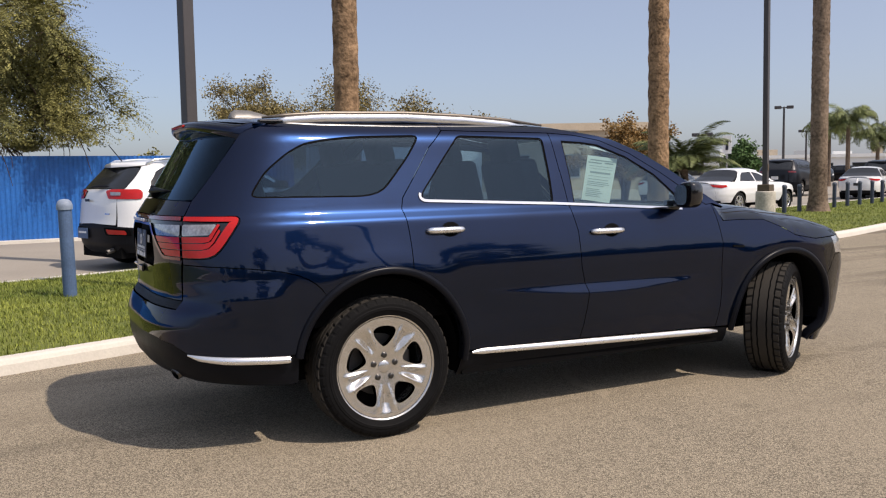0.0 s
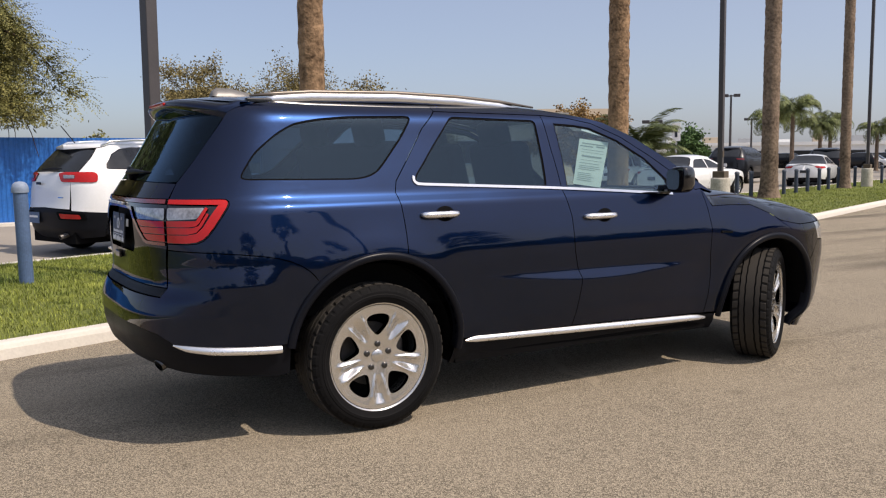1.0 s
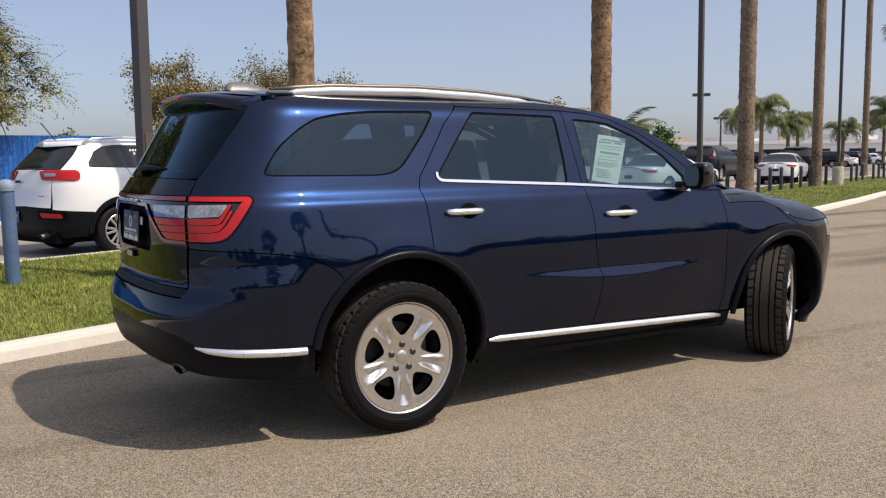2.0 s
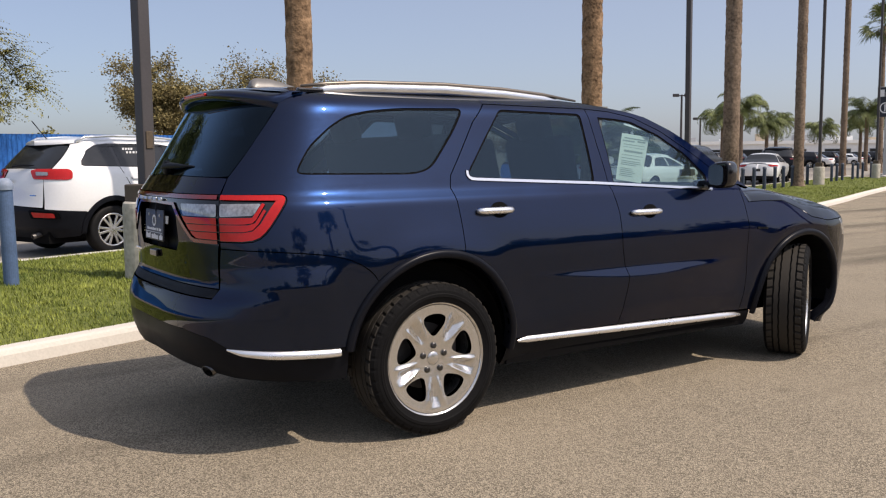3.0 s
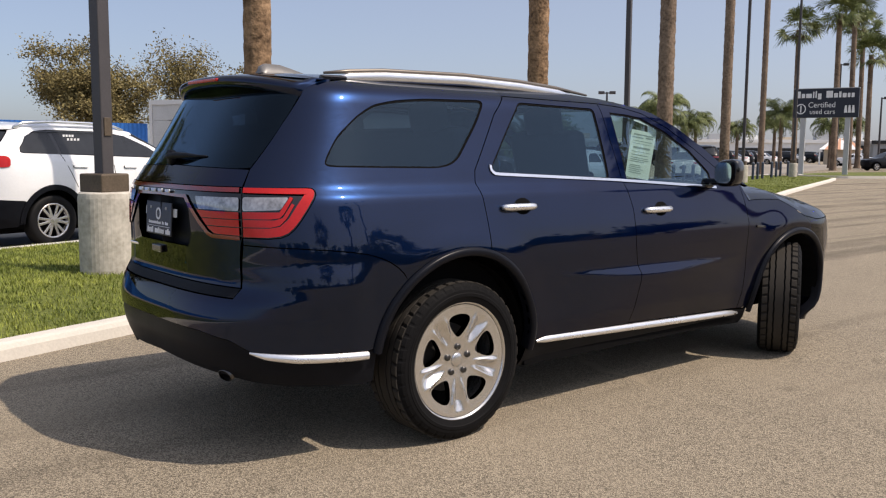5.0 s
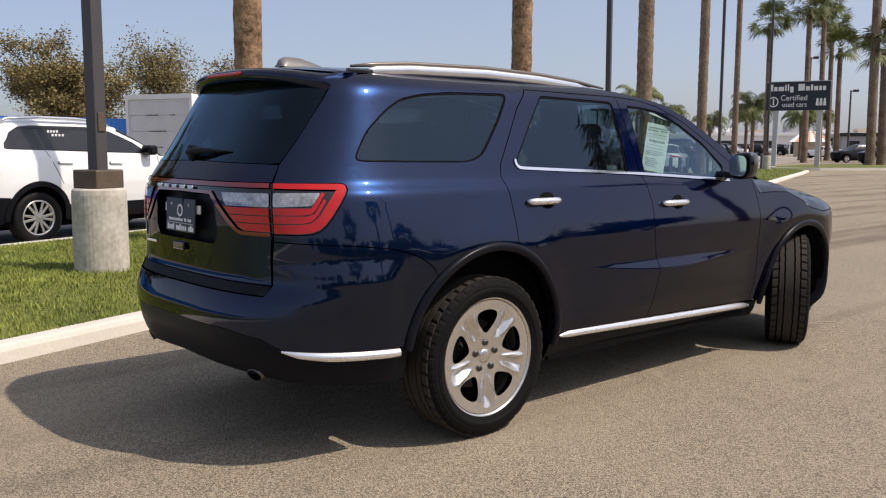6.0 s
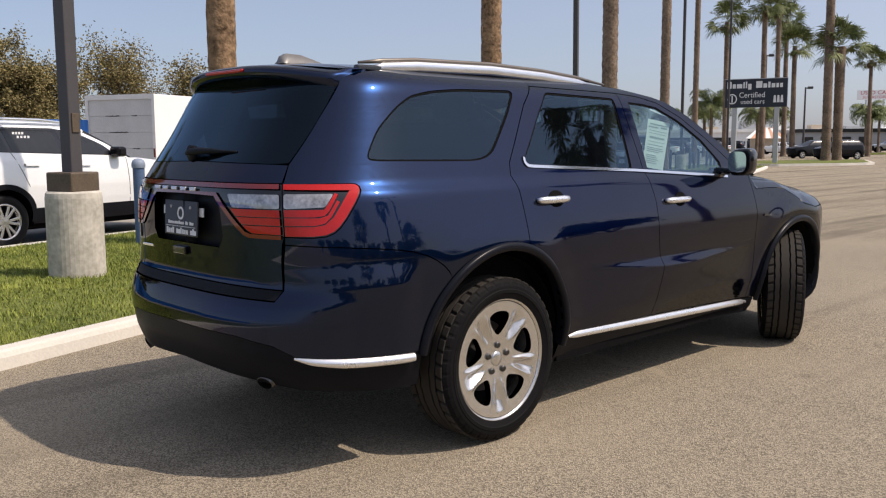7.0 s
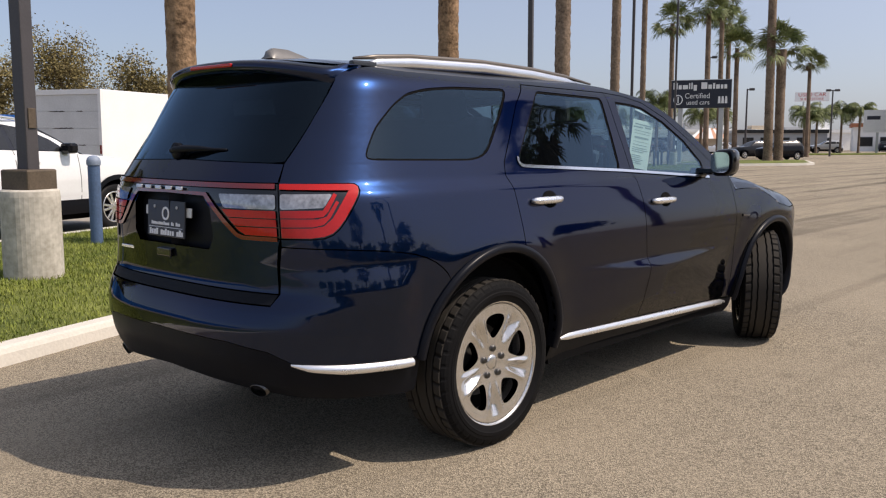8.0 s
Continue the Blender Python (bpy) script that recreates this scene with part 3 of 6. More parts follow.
on("lower_bumper", [(MID, 0.605), (-1.33, 0.60), (-1.145, 0.575), (-1.04, 0.53), (-0.52, 0.51), (-0.475, 0.51), (-0.48, 0.35), (-0.55, 0.343), (-1.05, 0.372), (-1.226, 0.398), (-1.55, 0.42), (MID, 0.43)], CLADDING, step=0.05, lift=-0.006, label="matt black lower bumper")
on("gate_lower", [(MID, 0.80), (-1.135, 0.80), (-1.112, 0.985), (-1.10, 1.016), (-1.28, 1.016), (-1.31, 1.025), (-1.372, 1.075), (-1.453, 1.147), (-1.49, 1.178), (-1.50, 1.16), (-1.465, 1.12), (-1.455, 1.0), (-1.49, 0.955), (MID, 0.955)], PAINT, step=0.04)
on("plate_pocket", [(MID, 0.955), (-1.49, 0.955), (-1.455, 1.0), (-1.465, 1.12), (-1.50, 1.178), (MID, 1.178)], CLADDING, lift=-0.045, gap=-0.02, depth=0, label="dark recess behind the plate")
on("gate_upper", [(MID, 1.23), (-1.10, 1.23), (-1.085, 1.305), (-1.16, 1.308), (MID, 1.318)], PAINT, step=0.04)
on("rear_glass", [(MID, 1.318), (-1.16, 1.308), (-1.085, 1.312), (-0.956, 1.496), (-0.85, 1.64), (-1.0, 1.66), (-1.3, 1.685), (MID, 1.70)], REAR_TINT, lift=-0.003, step=0.05, depth=0, label="dark tinted rear window")
on("sill", [(0.49, 0.41), (1.31, 0.40), (2.54, 0.365), (2.56, 0.25), (0.47, 0.27)], CLADDING, lift=-0.004, label="black sill")


def bar_trim(name, rows, height, label):
    """A rounded bright strip along the skin. rows: s, z, share of the full height."""
    for sy in (1, -1):
        bm = bmesh.new()
        rings = []
        for s, z, k in rows:
            c, n = SKIN(s, z), skin_normal(SKIN, s, z)
            ring = []
            for i in range(9):
                a = math.pi * i / 8
                q = c + n * (0.020 * k * math.sin(a) - 0.003) + Vector((0, 0, math.cos(a) * height * k / 2))
                ring.append(bm.verts.new((q.x, q.y * sy, q.z)))
            rings.append(ring)
        for u, v in zip(rings, rings[1:]):
            for i in range(8):
                f = (u[i], v[i], v[i + 1], u[i + 1])
                bm.faces.new(f if sy < 0 else f[::-1])
        part(name, bm, TRIM_BRIGHT, suv, label, True)


def along(rows, n):
    """Evenly filled rows."""
    out = []
    for i in range(n + 1):
        s = rows[0][0] + (rows[-1][0] - rows[0][0]) * i / n
        out.append((s, table([(q[0], q[1]) for q in rows], s), table([(q[0], q[2]) for q in rows], s)))
    return out


bar_trim("bumper_trim", along([(-1.05, 0.527, 0.25), (-0.98, 0.515, 0.75), (-0.85, 0.504, 1.0), (-0.56, 0.491, 1.0), (-0.528, 0.49, 0.95)], 24), 0.042, "chrome strip")
bar_trim("sill_trim", along([(0.555, 0.403, 0.3), (0.62, 0.407, 0.9), (1.4, 0.381, 1.0), (2.38, 0.348, 1.0), (2.46, 0.34, 0.35)], 30), 0.043, "bright chrome strip")
on("front_bumper", [(3.50, 0.66), (3.66, 0.80), (4.70, 0.74), (4.70, 0.20), (3.64, 0.16), (3.56, 0.17), (3.545, 0.30)] + arc(*ARCH_F, 0, 30, 4), PAINT)
on("grille", [(3.95, 0.93), (4.70, 0.93), (4.70, 0.745), (3.95, 0.755)], GLOSS_BLACK, lift=-0.01)
on("headlight", [(3.60, 0.93), (3.95, 0.935), (3.95, 0.79), (3.66, 0.802)], CLEAR_LENS, label="clear headlight")


def arch_moulding(cx, cz, r0, r1, a0, a1):
    """A rounded plastic lip that follows the edge of a wheel arch."""
    for sy in (1, -1):
        bm, rings, n = bmesh.new(), [], 48
        for i in range(n + 1):
            a = radians(a0 + (a1 - a0) * i / n)
            ring = []
            for r, d in ((r1 + 0.002, -0.004), (r1 - 0.001, 0.010), (r1 - 0.007, 0.018), (r1 - 0.018, 0.021), (r0 + 0.012, 0.019), (r0 + 0.003, 0.014), (r0, 0.004), (r0 + 0.001, -0.045)):
                s, z = cx + r * math.cos(a), cz + r * math.sin(a)
                q = SKIN(s, z) + skin_normal(SKIN, s, z) * d
                ring.append(bm.verts.new((q.x, q.y * sy, q.z)))
            rings.append(ring)
        for u, v in zip(rings, rings[1:]):
            for i in range(len(u) - 1):
                f = (u[i], v[i], v[i + 1], u[i + 1])
                bm.faces.new(f if sy < 0 else f[::-1])
        part("arch_moulding", bm, ARCH, suv, "dark rounded wheel-arch moulding", True)


arch_moulding(0.012, 0.424, 0.474, 0.516, -6, 172)
arch_moulding(3.058, 0.378, 0.465, 0.508, -24, 184)


# glazing with black gaskets
def glazing(name, outline, glass, label):
    on(name, outline, glass, lift=-0.006, gap=0.004, depth=0, label=label)
    on("gasket", outline, UNDER, lift=-0.004, holes=[inset(outline, 0.009)], gap=-0.004, depth=0.01)


glazing("quarter_window", QUARTER_WIN, TINTED, "dark tinted side window")
glazing("rear_door_window", REAR_WIN, TINTED, "dark tinted side window")
glazing("front_door_window", FRONT_WIN, LIGHT_GLASS, "clear side window")
on("belt_trim", [(0.243, 1.325), (0.238, 1.31), (0.239, 1.296), (0.246, 1.284), (0.262, 1.274), (0.30, 1.2705), (1.12, 1.232), (2.09, 1.172), (2.09, 1.186), (1.12, 1.247), (0.30, 1.2845), (0.272, 1.287), (0.258, 1.294), (0.252, 1.304), (0.255, 1.32)], CHROME, lift=0.006, gap=0, step=0.05, label="thin chrome belt strip")


# tail lamps
on("lamp_housing", LAMP_SIDE, GLOSS_BLACK, lift=-0.002, step=0.03)
on("lamp_housing", LAMP_GATE, GLOSS_BLACK, lift=-0.002, step=0.03)
RED = {
    "lamp_bar": [(MID, 1.226), (-1.112, 1.226), (-1.112, 1.207), (MID, 1.207)],
    "lamp_bar_side": [(-1.092, 1.226), (-0.81, 1.226), (-0.789, 1.224), (-0.778, 1.217), (-0.776, 1.207), (-0.785, 1.20), (-0.82, 1.202), (-1.092, 1.205)],
    "lamp_band_tip": [(-0.776, 1.205), (-0.783, 1.187), (-0.806, 1.149), (-0.843, 1.094), (-0.869, 1.062), (-0.893, 1.041), (-0.925, 1.028), (-0.975, 1.022), (-1.092, 1.021), (-1.092, 1.058), (-0.97, 1.060), (-0.925, 1.068), (-0.89, 1.098), (-0.842, 1.17), (-0.82, 1.20)],
    "lamp_band_gate": [(-1.112, 1.022), (-1.27, 1.024), (-1.30, 1.032), (-1.365, 1.083), (-1.445, 1.155), (-1.485, 1.187), (MID, 1.187), (MID, 1.176), (-1.50, 1.172), (-1.46, 1.14), (-1.38, 1.068), (-1.312, 1.018), (-1.28, 1.008), (-1.112, 1.006)],
    "lamp_floor_gate": [(-1.112, 1.026), (-1.26, 1.028), (-1.295, 1.045), (-1.31, 1.058), (-1.112, 1.058)],
    "lamp_bar_low": [(-1.112, 1.0625), (-1.315, 1.0625), (-1.347, 1.0915), (-1.112, 1.0915)],
    "lamp_bar_low_side": [(-1.092, 1.0625), (-0.965, 1.0645), (-0.925, 1.0735), (-0.898, 1.100), (-0.862, 1.158), (-0.872, 1.165), (-0.912, 1.105), (-0.945, 1.0945), (-1.092, 1.0935)],
    "lamp_bar_mid": [(-1.112, 1.0955), (-1.350, 1.0955), (-1.380, 1.1245), (-1.112, 1.1245)],
    "lamp_bar_mid_side": [(-1.092, 1.0975), (-0.965, 1.0985), (-0.925, 1.104), (-0.906, 1.122), (-0.868, 1.186), (-0.880, 1.192), (-0.925, 1.128), (-1.092, 1.126)],
}
for key, poly in RED.items():
    on("red_lens", poly, DARK_RED if key == "lamp_bar" or "gate" in key and key == "lamp_band_gate" else RED_LENS, lift=0.006, gap=0, step=0.03, depth=0.008, label="red lamp lens")
on("clear_lens", rounded([(-1.112, 1.186), (-1.405, 1.184), (-1.372, 1.13), (-1.112, 1.13)], 0.01, 2), CLEAR_LENS, lift=0.004, gap=0, step=0.03, depth=0.006, label="clear reversing lens")
on("clear_lens", rounded([(-1.092, 1.188), (-0.885, 1.19), (-0.92, 1.138), (-1.092, 1.13)], 0.01, 2), CLEAR_LENS, lift=0.004, gap=0, step=0.03, depth=0.006, label="clear reversing lens")


# roof, windscreen, bonnet
def edge_y(z):
    return soft_table(HALF, z)


def roof_at(u, v):
    a = 2 * v - 1
    x1 = 1.70 + 0.16 * (1 - a * a)
    x0 = -0.78 + 0.19 * abs(a) ** 3
    x = x0 + u * (x1 - x0)
    ze = table(ROOF_EDGE, min(x, 1.70))
    return Vector((x, a * edge_y(ze), ze + 0.052 * (1 - abs(a) ** 2.3) * (1 - 0.4 * max(0, (x - 1.2) / 0.66))))


def screen_at(u, v):
    a = 2 * v - 1
    xe = 1.70 + 0.75 * u
    ze = table(ROOF_EDGE, xe)
    e = SKIN(xe, ze)
    return Vector((e.x + (0.16 + 0.16 * u) * (1 - a * a), a * -e.y, e.z + 0.03 * (1 - abs(a) ** 2.3) * (1 - u)))


HOOD_EDGE = ((2.37, 1.186), (2.437, 1.092), (2.60, 1.094), (2.81, 1.087), (3.0, 1.022), (3.12, 0.968), (3.34, 0.933), (3.95, 0.937), (4.70, 0.935))


def hood_at(u, v):
    """The bonnet between the fender cuts, bowed forward in the middle."""
    a = 2 * v - 1
    s = 2.37 + 1.75 * u
    e = SKIN(s, table(HOOD_EDGE, s))
    xc = 2.66 + 1.335 * u
    zc = table(((2.66, 1.195), (2.9, 1.19), (3.2, 1.155), (3.5, 1.105), (3.75, 1.04), (3.90, 0.99), (4.0, 0.94)), xc)
    return Vector((e.x + (xc - e.x) * (1 - abs(a) ** 2.2), e.y * -a, e.z + max(0.004, zc - e.z) * (1 - abs(a) ** 3.2) ** 0.62))


sheet("roof", roof_at, 40, 28, PAINT, suv)
sheet("windscreen", screen_at, 12, 20, LIGHT_GLASS, suv, label="windscreen glass")
sheet("hood", hood_at, 48, 48, PAINT, suv, True, label="navy bonnet")


def spoiler_ring(a):
    """Section of the lip over the rear window: top, rounded rear edge, then the underside down to the glass."""
    def top(x):
        return table(ROOF_EDGE, x) + 0.052 * (1 - abs(a) ** 2.3)
    xr, zt = -0.865 + 0.165 * abs(a) ** 3, top(-0.80) - 0.002
    xg = -0.79 + 0.17 * abs(a) ** 3
    return [(-0.52, top(-0.52) - 0.004), (-0.56, top(-0.56) + 0.003), (-0.60, top(-0.60) + 0.005), (min(xr + 0.06, -0.61), zt + 0.004), (xr + 0.025, zt - 0.002), (xr + 0.008, zt - 0.010), (xr, zt - 0.022), (xr + 0.004, zt - 0.036),
            (xr + 0.016, zt - 0.046 - 0.02 * a ** 4), (xr + 0.030, zt - 0.05 - 0.03 * a ** 4), (max(xg, xr + 0.04), zt - 0.053 - 0.03 * a ** 4), (max(xg, xr + 0.045) + 0.06, zt - 0.056 - 0.03 * a ** 4)]


def spoiler_part(name, k0, k1, a1, material, label="", cap=False):
    bm, rows, n = bmesh.new(), [], 40
    for j in range(n + 1):
        a = -a1 + 2 * a1 * j / n
        rows.append([bm.verts.new((x, a * 0.606, z)) for x, z in spoiler_ring(a)[k0:k1]])
    for u, v in zip(rows, rows[1:]):
        for i in range(len(u) - 1):
            bm.faces.new((u[i], u[i + 1], v[i + 1], v[i]))
    if cap:
        bm.faces.new(rows[0][::-1]), bm.faces.new(rows[-1])
    return part(name, bm, material, suv, label, True)


spoiler_part("spoiler", 0, 10, 1.0, PAINT, "navy roof spoiler", True)
spoiler_part("spoiler_underside", 9, 12, 1.0, PAINT, "dark spoiler underside")
part("brake_light", box(-0.871, -0.16, 1.708, -0.84, 0.16, 1.724, 0.006), RED_LENS, suv, "high red brake light")

# roof rails, antenna fin
for sy in (-1, 1):
    rail = [(-0.47, sy * 0.575, 1.728), (-0.40, sy * 0.578, 1.742), (-0.2, sy * 0.58, 1.756), (0.3, sy * 0.58, 1.765), (0.7, sy * 0.58, 1.754), (1.0, sy * 0.58, 1.735), (1.2, sy * 0.58, 1.706)]
    bm = tube(rail, [0.008, 0.013, 0.015, 0.015, 0.015, 0.013, 0.007], 12)
    for v in bm.verts:
        v.co.z += -0.006 + (-0.019 if v.co.z < table([(p[0], p[2]) for p in rail], v.co.x) else 0)
    part("roof_rail", bm, SATIN, suv, "satin silver rail", True)
    cap = [(x + 0.02 * (i == 0 or i == len(rail) - 1) * (-3 if i == 0 else 3), y - sy * 0.011, z + 0.015) for i, (x, y, z) in enumerate(rail)]
    part("rail_cap", tube(cap, [0.006, 0.011, 0.0125, 0.0125, 0.0125, 0.011, 0.006], 12), RAIL_TOP, suv, "dull grey-brown rail top", True)
    part("rail_foot", box(-0.56, min(sy * 0.565, sy * 0.595), 1.705, -0.42, max(sy * 0.565, sy * 0.595), 1.733, 0.008), GLOSS_BLACK, suv, "dark rail end cover")
    part("rail_seam", box(-0.45, min(sy * 0.575, sy * 0.585), 1.728, 1.1, max(sy * 0.575, sy * 0.585), 1.733), UNDER, suv, "dark seam under the rail")
fin = bmesh.new()
prof = [(-0.565, 0.032, 0.0), (-0.555, 0.028, 0.024), (-0.53, 0.022, 0.038), (-0.45, 0.020, 0.036), (-0.38, 0.016, 0.02), (-0.30, 0.006, 0.0)]
rings = []
for x, w, h in prof:
    rings.append([fin.verts.new((x, -w * 1.3, 1.775)), fin.verts.new((x, -w * 0.6, 1.785 + h)), fin.verts.new((x, w * 0.6, 1.785 + h)), fin.verts.new((x, w * 1.3, 1.775))])
for a, b in zip(rings, rings[1:]):
    for i in range(3):
        fin.faces.new((a[i], b[i], b[i + 1], a[i + 1]))
fin.faces.new(rings[0]), fin.faces.new(rings[-1][::-1])
# the grey holds sun glare on a fin taken as navy
part("antenna_fin", fin, mat("fin_glare_grey", (0.16, 0.155, 0.15), 0.4, 0.2, 0.1, 9, 90), suv, "navy shark-fin antenna with sun glare put into its grey", True)


# handles, mirrors, wiper, plate, exhaust
def pill(x0, x1, zc, y, h, d, n=10):
    """A grip with rounded ends lying along x."""
    pts, rad = [], []
    for i in range(n + 1):
        t = i / n
        e = 1 - abs(2 * t - 1) ** 5
        pts.append((x0 + (x1 - x0) * t, y - d * e, zc)), rad.append(0.008 + (h - 0.008) * e ** 0.5)
    bm = tube(pts, rad, 10)
    return bm


for sy in (1, -1):
    for x0, x1, zz in ((0.25, 0.482, 1.116), (1.355, 1.60, 1.064)):
        bm = pill(SKIN(x0, zz).x, SKIN(x1, zz).x, zz, SKIN(x0, zz).y - 0.004, 0.0185, 0.022, 16)
        if sy < 0:
            bmesh.ops.scale(bm, vec=(1, -1, 1), verts=bm.verts), bmesh.ops.reverse_faces(bm, faces=bm.faces)
        part("door_handle", bm, TRIM_BRIGHT, suv, "chrome door handle", True)
on("fender_badge", [(2.53, 0.925), (2.63, 0.918), (2.63, 0.903), (2.53, 0.910)], GLOSS_BLACK, lift=0.006, gap=0, step=0.05, depth=0.006, label="small dark fender badge")
# flat black ellipses paint the shade of the hollows behind the handles
for x0, zz in ((0.40, 1.112), (1.515, 1.06)):
    cup = [(x0 + 0.058 * math.cos(a * math.pi / 10), zz + 0.008 + 0.041 * math.sin(a * math.pi / 10)) for a in range(20)]
    on("cup_shade", cup, UNDER, lift=0.0025, gap=0, step=0.03, depth=0.003, label="flat black patch for the shade in the hollow behind the handle")


def mirror(sy):
    bm = bmesh.new()
    bmesh.ops.create_uvsphere(bm, u_segments=20, v_segments=14, radius=1)
    for v in bm.verts:
        x, y, z = v.co
        f = lambda q: math.copysign(abs(q) ** 0.6, q)
        v.co = Vector((2.075 + f(x) * 0.078 + (0.03 * y), (-1.022 + f(y) * 0.086), 1.270 + f(z) * 0.083 + 0.012 * y * -1))
        if v.co.x < 2.02:
            v.co.x = 2.02 + (v.co.x - 2.02) * 0.15
    if sy < 0:
        bmesh.ops.scale(bm, vec=(1, -1, 1), verts=bm.verts), bmesh.ops.reverse_faces(bm, faces=bm.faces)
    body = part("wing_mirror", bm, GLOSS_BLACK, suv, "glossy dark wing mirror", True)
    out = [(0.064 * math.copysign(abs(math.cos(a)) ** 0.6, math.cos(a)), 0.062 * math.copysign(abs(math.sin(a)) ** 0.6, math.sin(a))) for a in [2 * math.pi * i / 28 for i in range(28)]]
    vs = [(1.999 + p * 0.16, (-1.022 + p) * sy, 1.272 + q) for p, q in out]
    part("mirror_glass", (vs, [], [list(range(28))[::1 if sy < 0 else -1]]), CHROME, body, "mirror glass")
    part("mirror_arm", box(2.05, -0.96 if sy > 0 else 0.80, 1.195, 2.14, -0.80 if sy > 0 else 0.96, 1.235, 0.012), GLOSS_BLACK, body)


mirror(1), mirror(-1)
wiper = part("wiper", tube([(-1.020, 0.085, 1.352), (-1.018, 0.05, 1.358), (-1.014, -0.03, 1.362), (-1.004, -0.12, 1.362), (-0.992, -0.2, 1.360), (-0.978, -0.28, 1.358)], [0.010, 0.015, 0.016, 0.012, 0.006, 0.005], 10), CLADDING, suv, "black rear wiper", True)
part("wiper_pivot", lathe([(0.0, -0.02), (0.034, -0.015), (0.036, 0.01), (0.0, 0.012)], 16, "y"), CLADDING, wiper, smooth=True).matrix_local = pose(-1.01, 0.05, 1.352, 0, 0, 90)
mat_screw = mat("dull_screw", (0.4, 0.4, 0.4), 0.6, 0.5, 0.1, 30, 100)
plate = part("number_plate", box(-0.152, -0.004, -0.078, 0.152, 0.004, 0.078, 0.003), PLATE_BLACK, suv, "black dealer plate with pale bars")
plate.matrix_local = pose(-1.085, 0.03, 1.062, -3, 0, -90)
part("plate_bracket", box(-0.185, 0.006, 0.012, 0.185, 0.012, 0.052, 0.002), POST_PALE, plate, "pale metal bracket behind the plate")
rng = random.Random(12)
for x0, x1, z0, h, step in ((-0.13, 0.13, -0.071, 0.027, 0.0185), (-0.115, 0.115, -0.028, 0.015, 0.0125)):
    x = x0
    while x < x1:
        if rng.random() > 0.12:
            part("plate_bar", box(x, -0.0065, z0, x + step * (0.55 + 0.25 * rng.random()), -0.0042, z0 + h * rng.choice((0.72, 0.8, 1.0)), 0.0), WHITE_PRINT, plate)
        x += step
part("plate_rule", box(-0.135, -0.0065, -0.0385, 0.135, -0.0042, -0.0365), WHITE_PRINT, plate)
part("plate_emblem", lathe([(0.020, -0.0065), (0.029, -0.0065), (0.029, -0.0042), (0.020, -0.0042)], 24, "y"), WHITE_PRINT, plate).location = (0.0, 0, 0.022)
for sx in (-0.09, 0.09):
    part("plate_screw", lathe([(0.0, -0.008), (0.007, -0.008), (0.008, -0.0042)], 12, "y"), mat_screw, plate).location = (sx, 0, 0.05)
for i in range(5):
    yy = 0.25 - i * 0.085
    p = SKIN(-1.77 + abs(yy) * 1.05, 1.195)
    part("badge_bar", box(p.x - 0.014, yy - 0.024, 1.189, p.x - 0.006, yy + 0.024, 1.204, 0.002), TRIM_BRIGHT, suv, "small chrome badge bar")
part("gate_handle", box(-1.098, -0.01, 0.90, -1.082, 0.10, 0.935, 0.004), GLOSS_BLACK, suv, "dark liftgate handle recess")
q = SKIN(-1.77 + 0.40 * 1.05, 0.91).x
part("gate_badge", box(q - 0.008, 0.33, 0.905, q + 0.004, 0.47, 0.918, 0.002), CHROME, suv, "small chrome badge bar")
for sy in (-1, 1):
    bm = lathe([(0.043, 0.0), (0.047, 0.0), (0.047, 0.16), (0.040, 0.16), (0.040, 0.01)], 24)
    pipe = part("exhaust_tip", bm, DARK_STEEL, suv, "dark grey steel exhaust tip", True)
    pipe.matrix_local = pose(-1.035, sy * 0.54, 0.398, 0, 68, -12 * sy) @ Matrix.Diagonal((0.62, 0.95, 0.8, 1))
    part("pipe_mouth", lathe([(0.0, 0.05), (0.041, 0.05), (0.041, 0.052), (0.0, 0.052)], 20), UNDER, pipe)

# underbody, wheel wells, cabin
floor_pan = bmesh.new()
for x0, x1, w, z0, z1 in ((-0.92, -0.52, 0.46, 0.40, 0.62), (-0.52, 0.52, 0.60, 0.30, 0.9), (0.52, 2.5, 0.84, 0.27, 0.62), (2.5, 3.6, 0.58, 0.28, 0.9), (3.5, 3.78, 0.5, 0.3, 0.8)):
    add_box(floor_pan, x0, -w, z0, x1, w, z1)
part("underbody", floor_pan, UNDER, suv)
inner = bmesh.new()
for x0, x1, w, z0, z1 in ((-0.55, 2.4, 0.80, 0.62, 1.10), (-0.98, -0.55, 0.52, 0.62, 1.14)):
    add_box(inner, x0, -w, z0, x1, w, z1)
part("cabin_tub", inner, UNDER, suv)
for cx in (0.0, 3.04):
    for sy in (-1, 1):
        w = bmesh.new()
        n = 22
        ring = [(cx + 0.475 * math.cos(radians(-8 + 196 * i / n)), 0.40 + 0.475 * math.sin(radians(-8 + 196 * i / n))) for i in range(n + 1)]
        a = [w.verts.new((x, sy * (min(0.90, edge_y(z)) - 0.022), z)) for x, z in ring]
        b = [w.verts.new((x, sy * 0.56, z)) for x, z in ring]
        for i in range(n):
            w.faces.new((a[i], a[i + 1], b[i + 1], b[i]))
        w.faces.new(b)
        part("wheel_well", w, UNDER, suv)


def cushion(bm, x0, y0, z0, x1, y1, z1, m=None):
    return add_box(bm, x0, y0, z0, x1, y1, z1, min(x1 - x0, y1 - y0, z1 - z0) * 0.3, m)


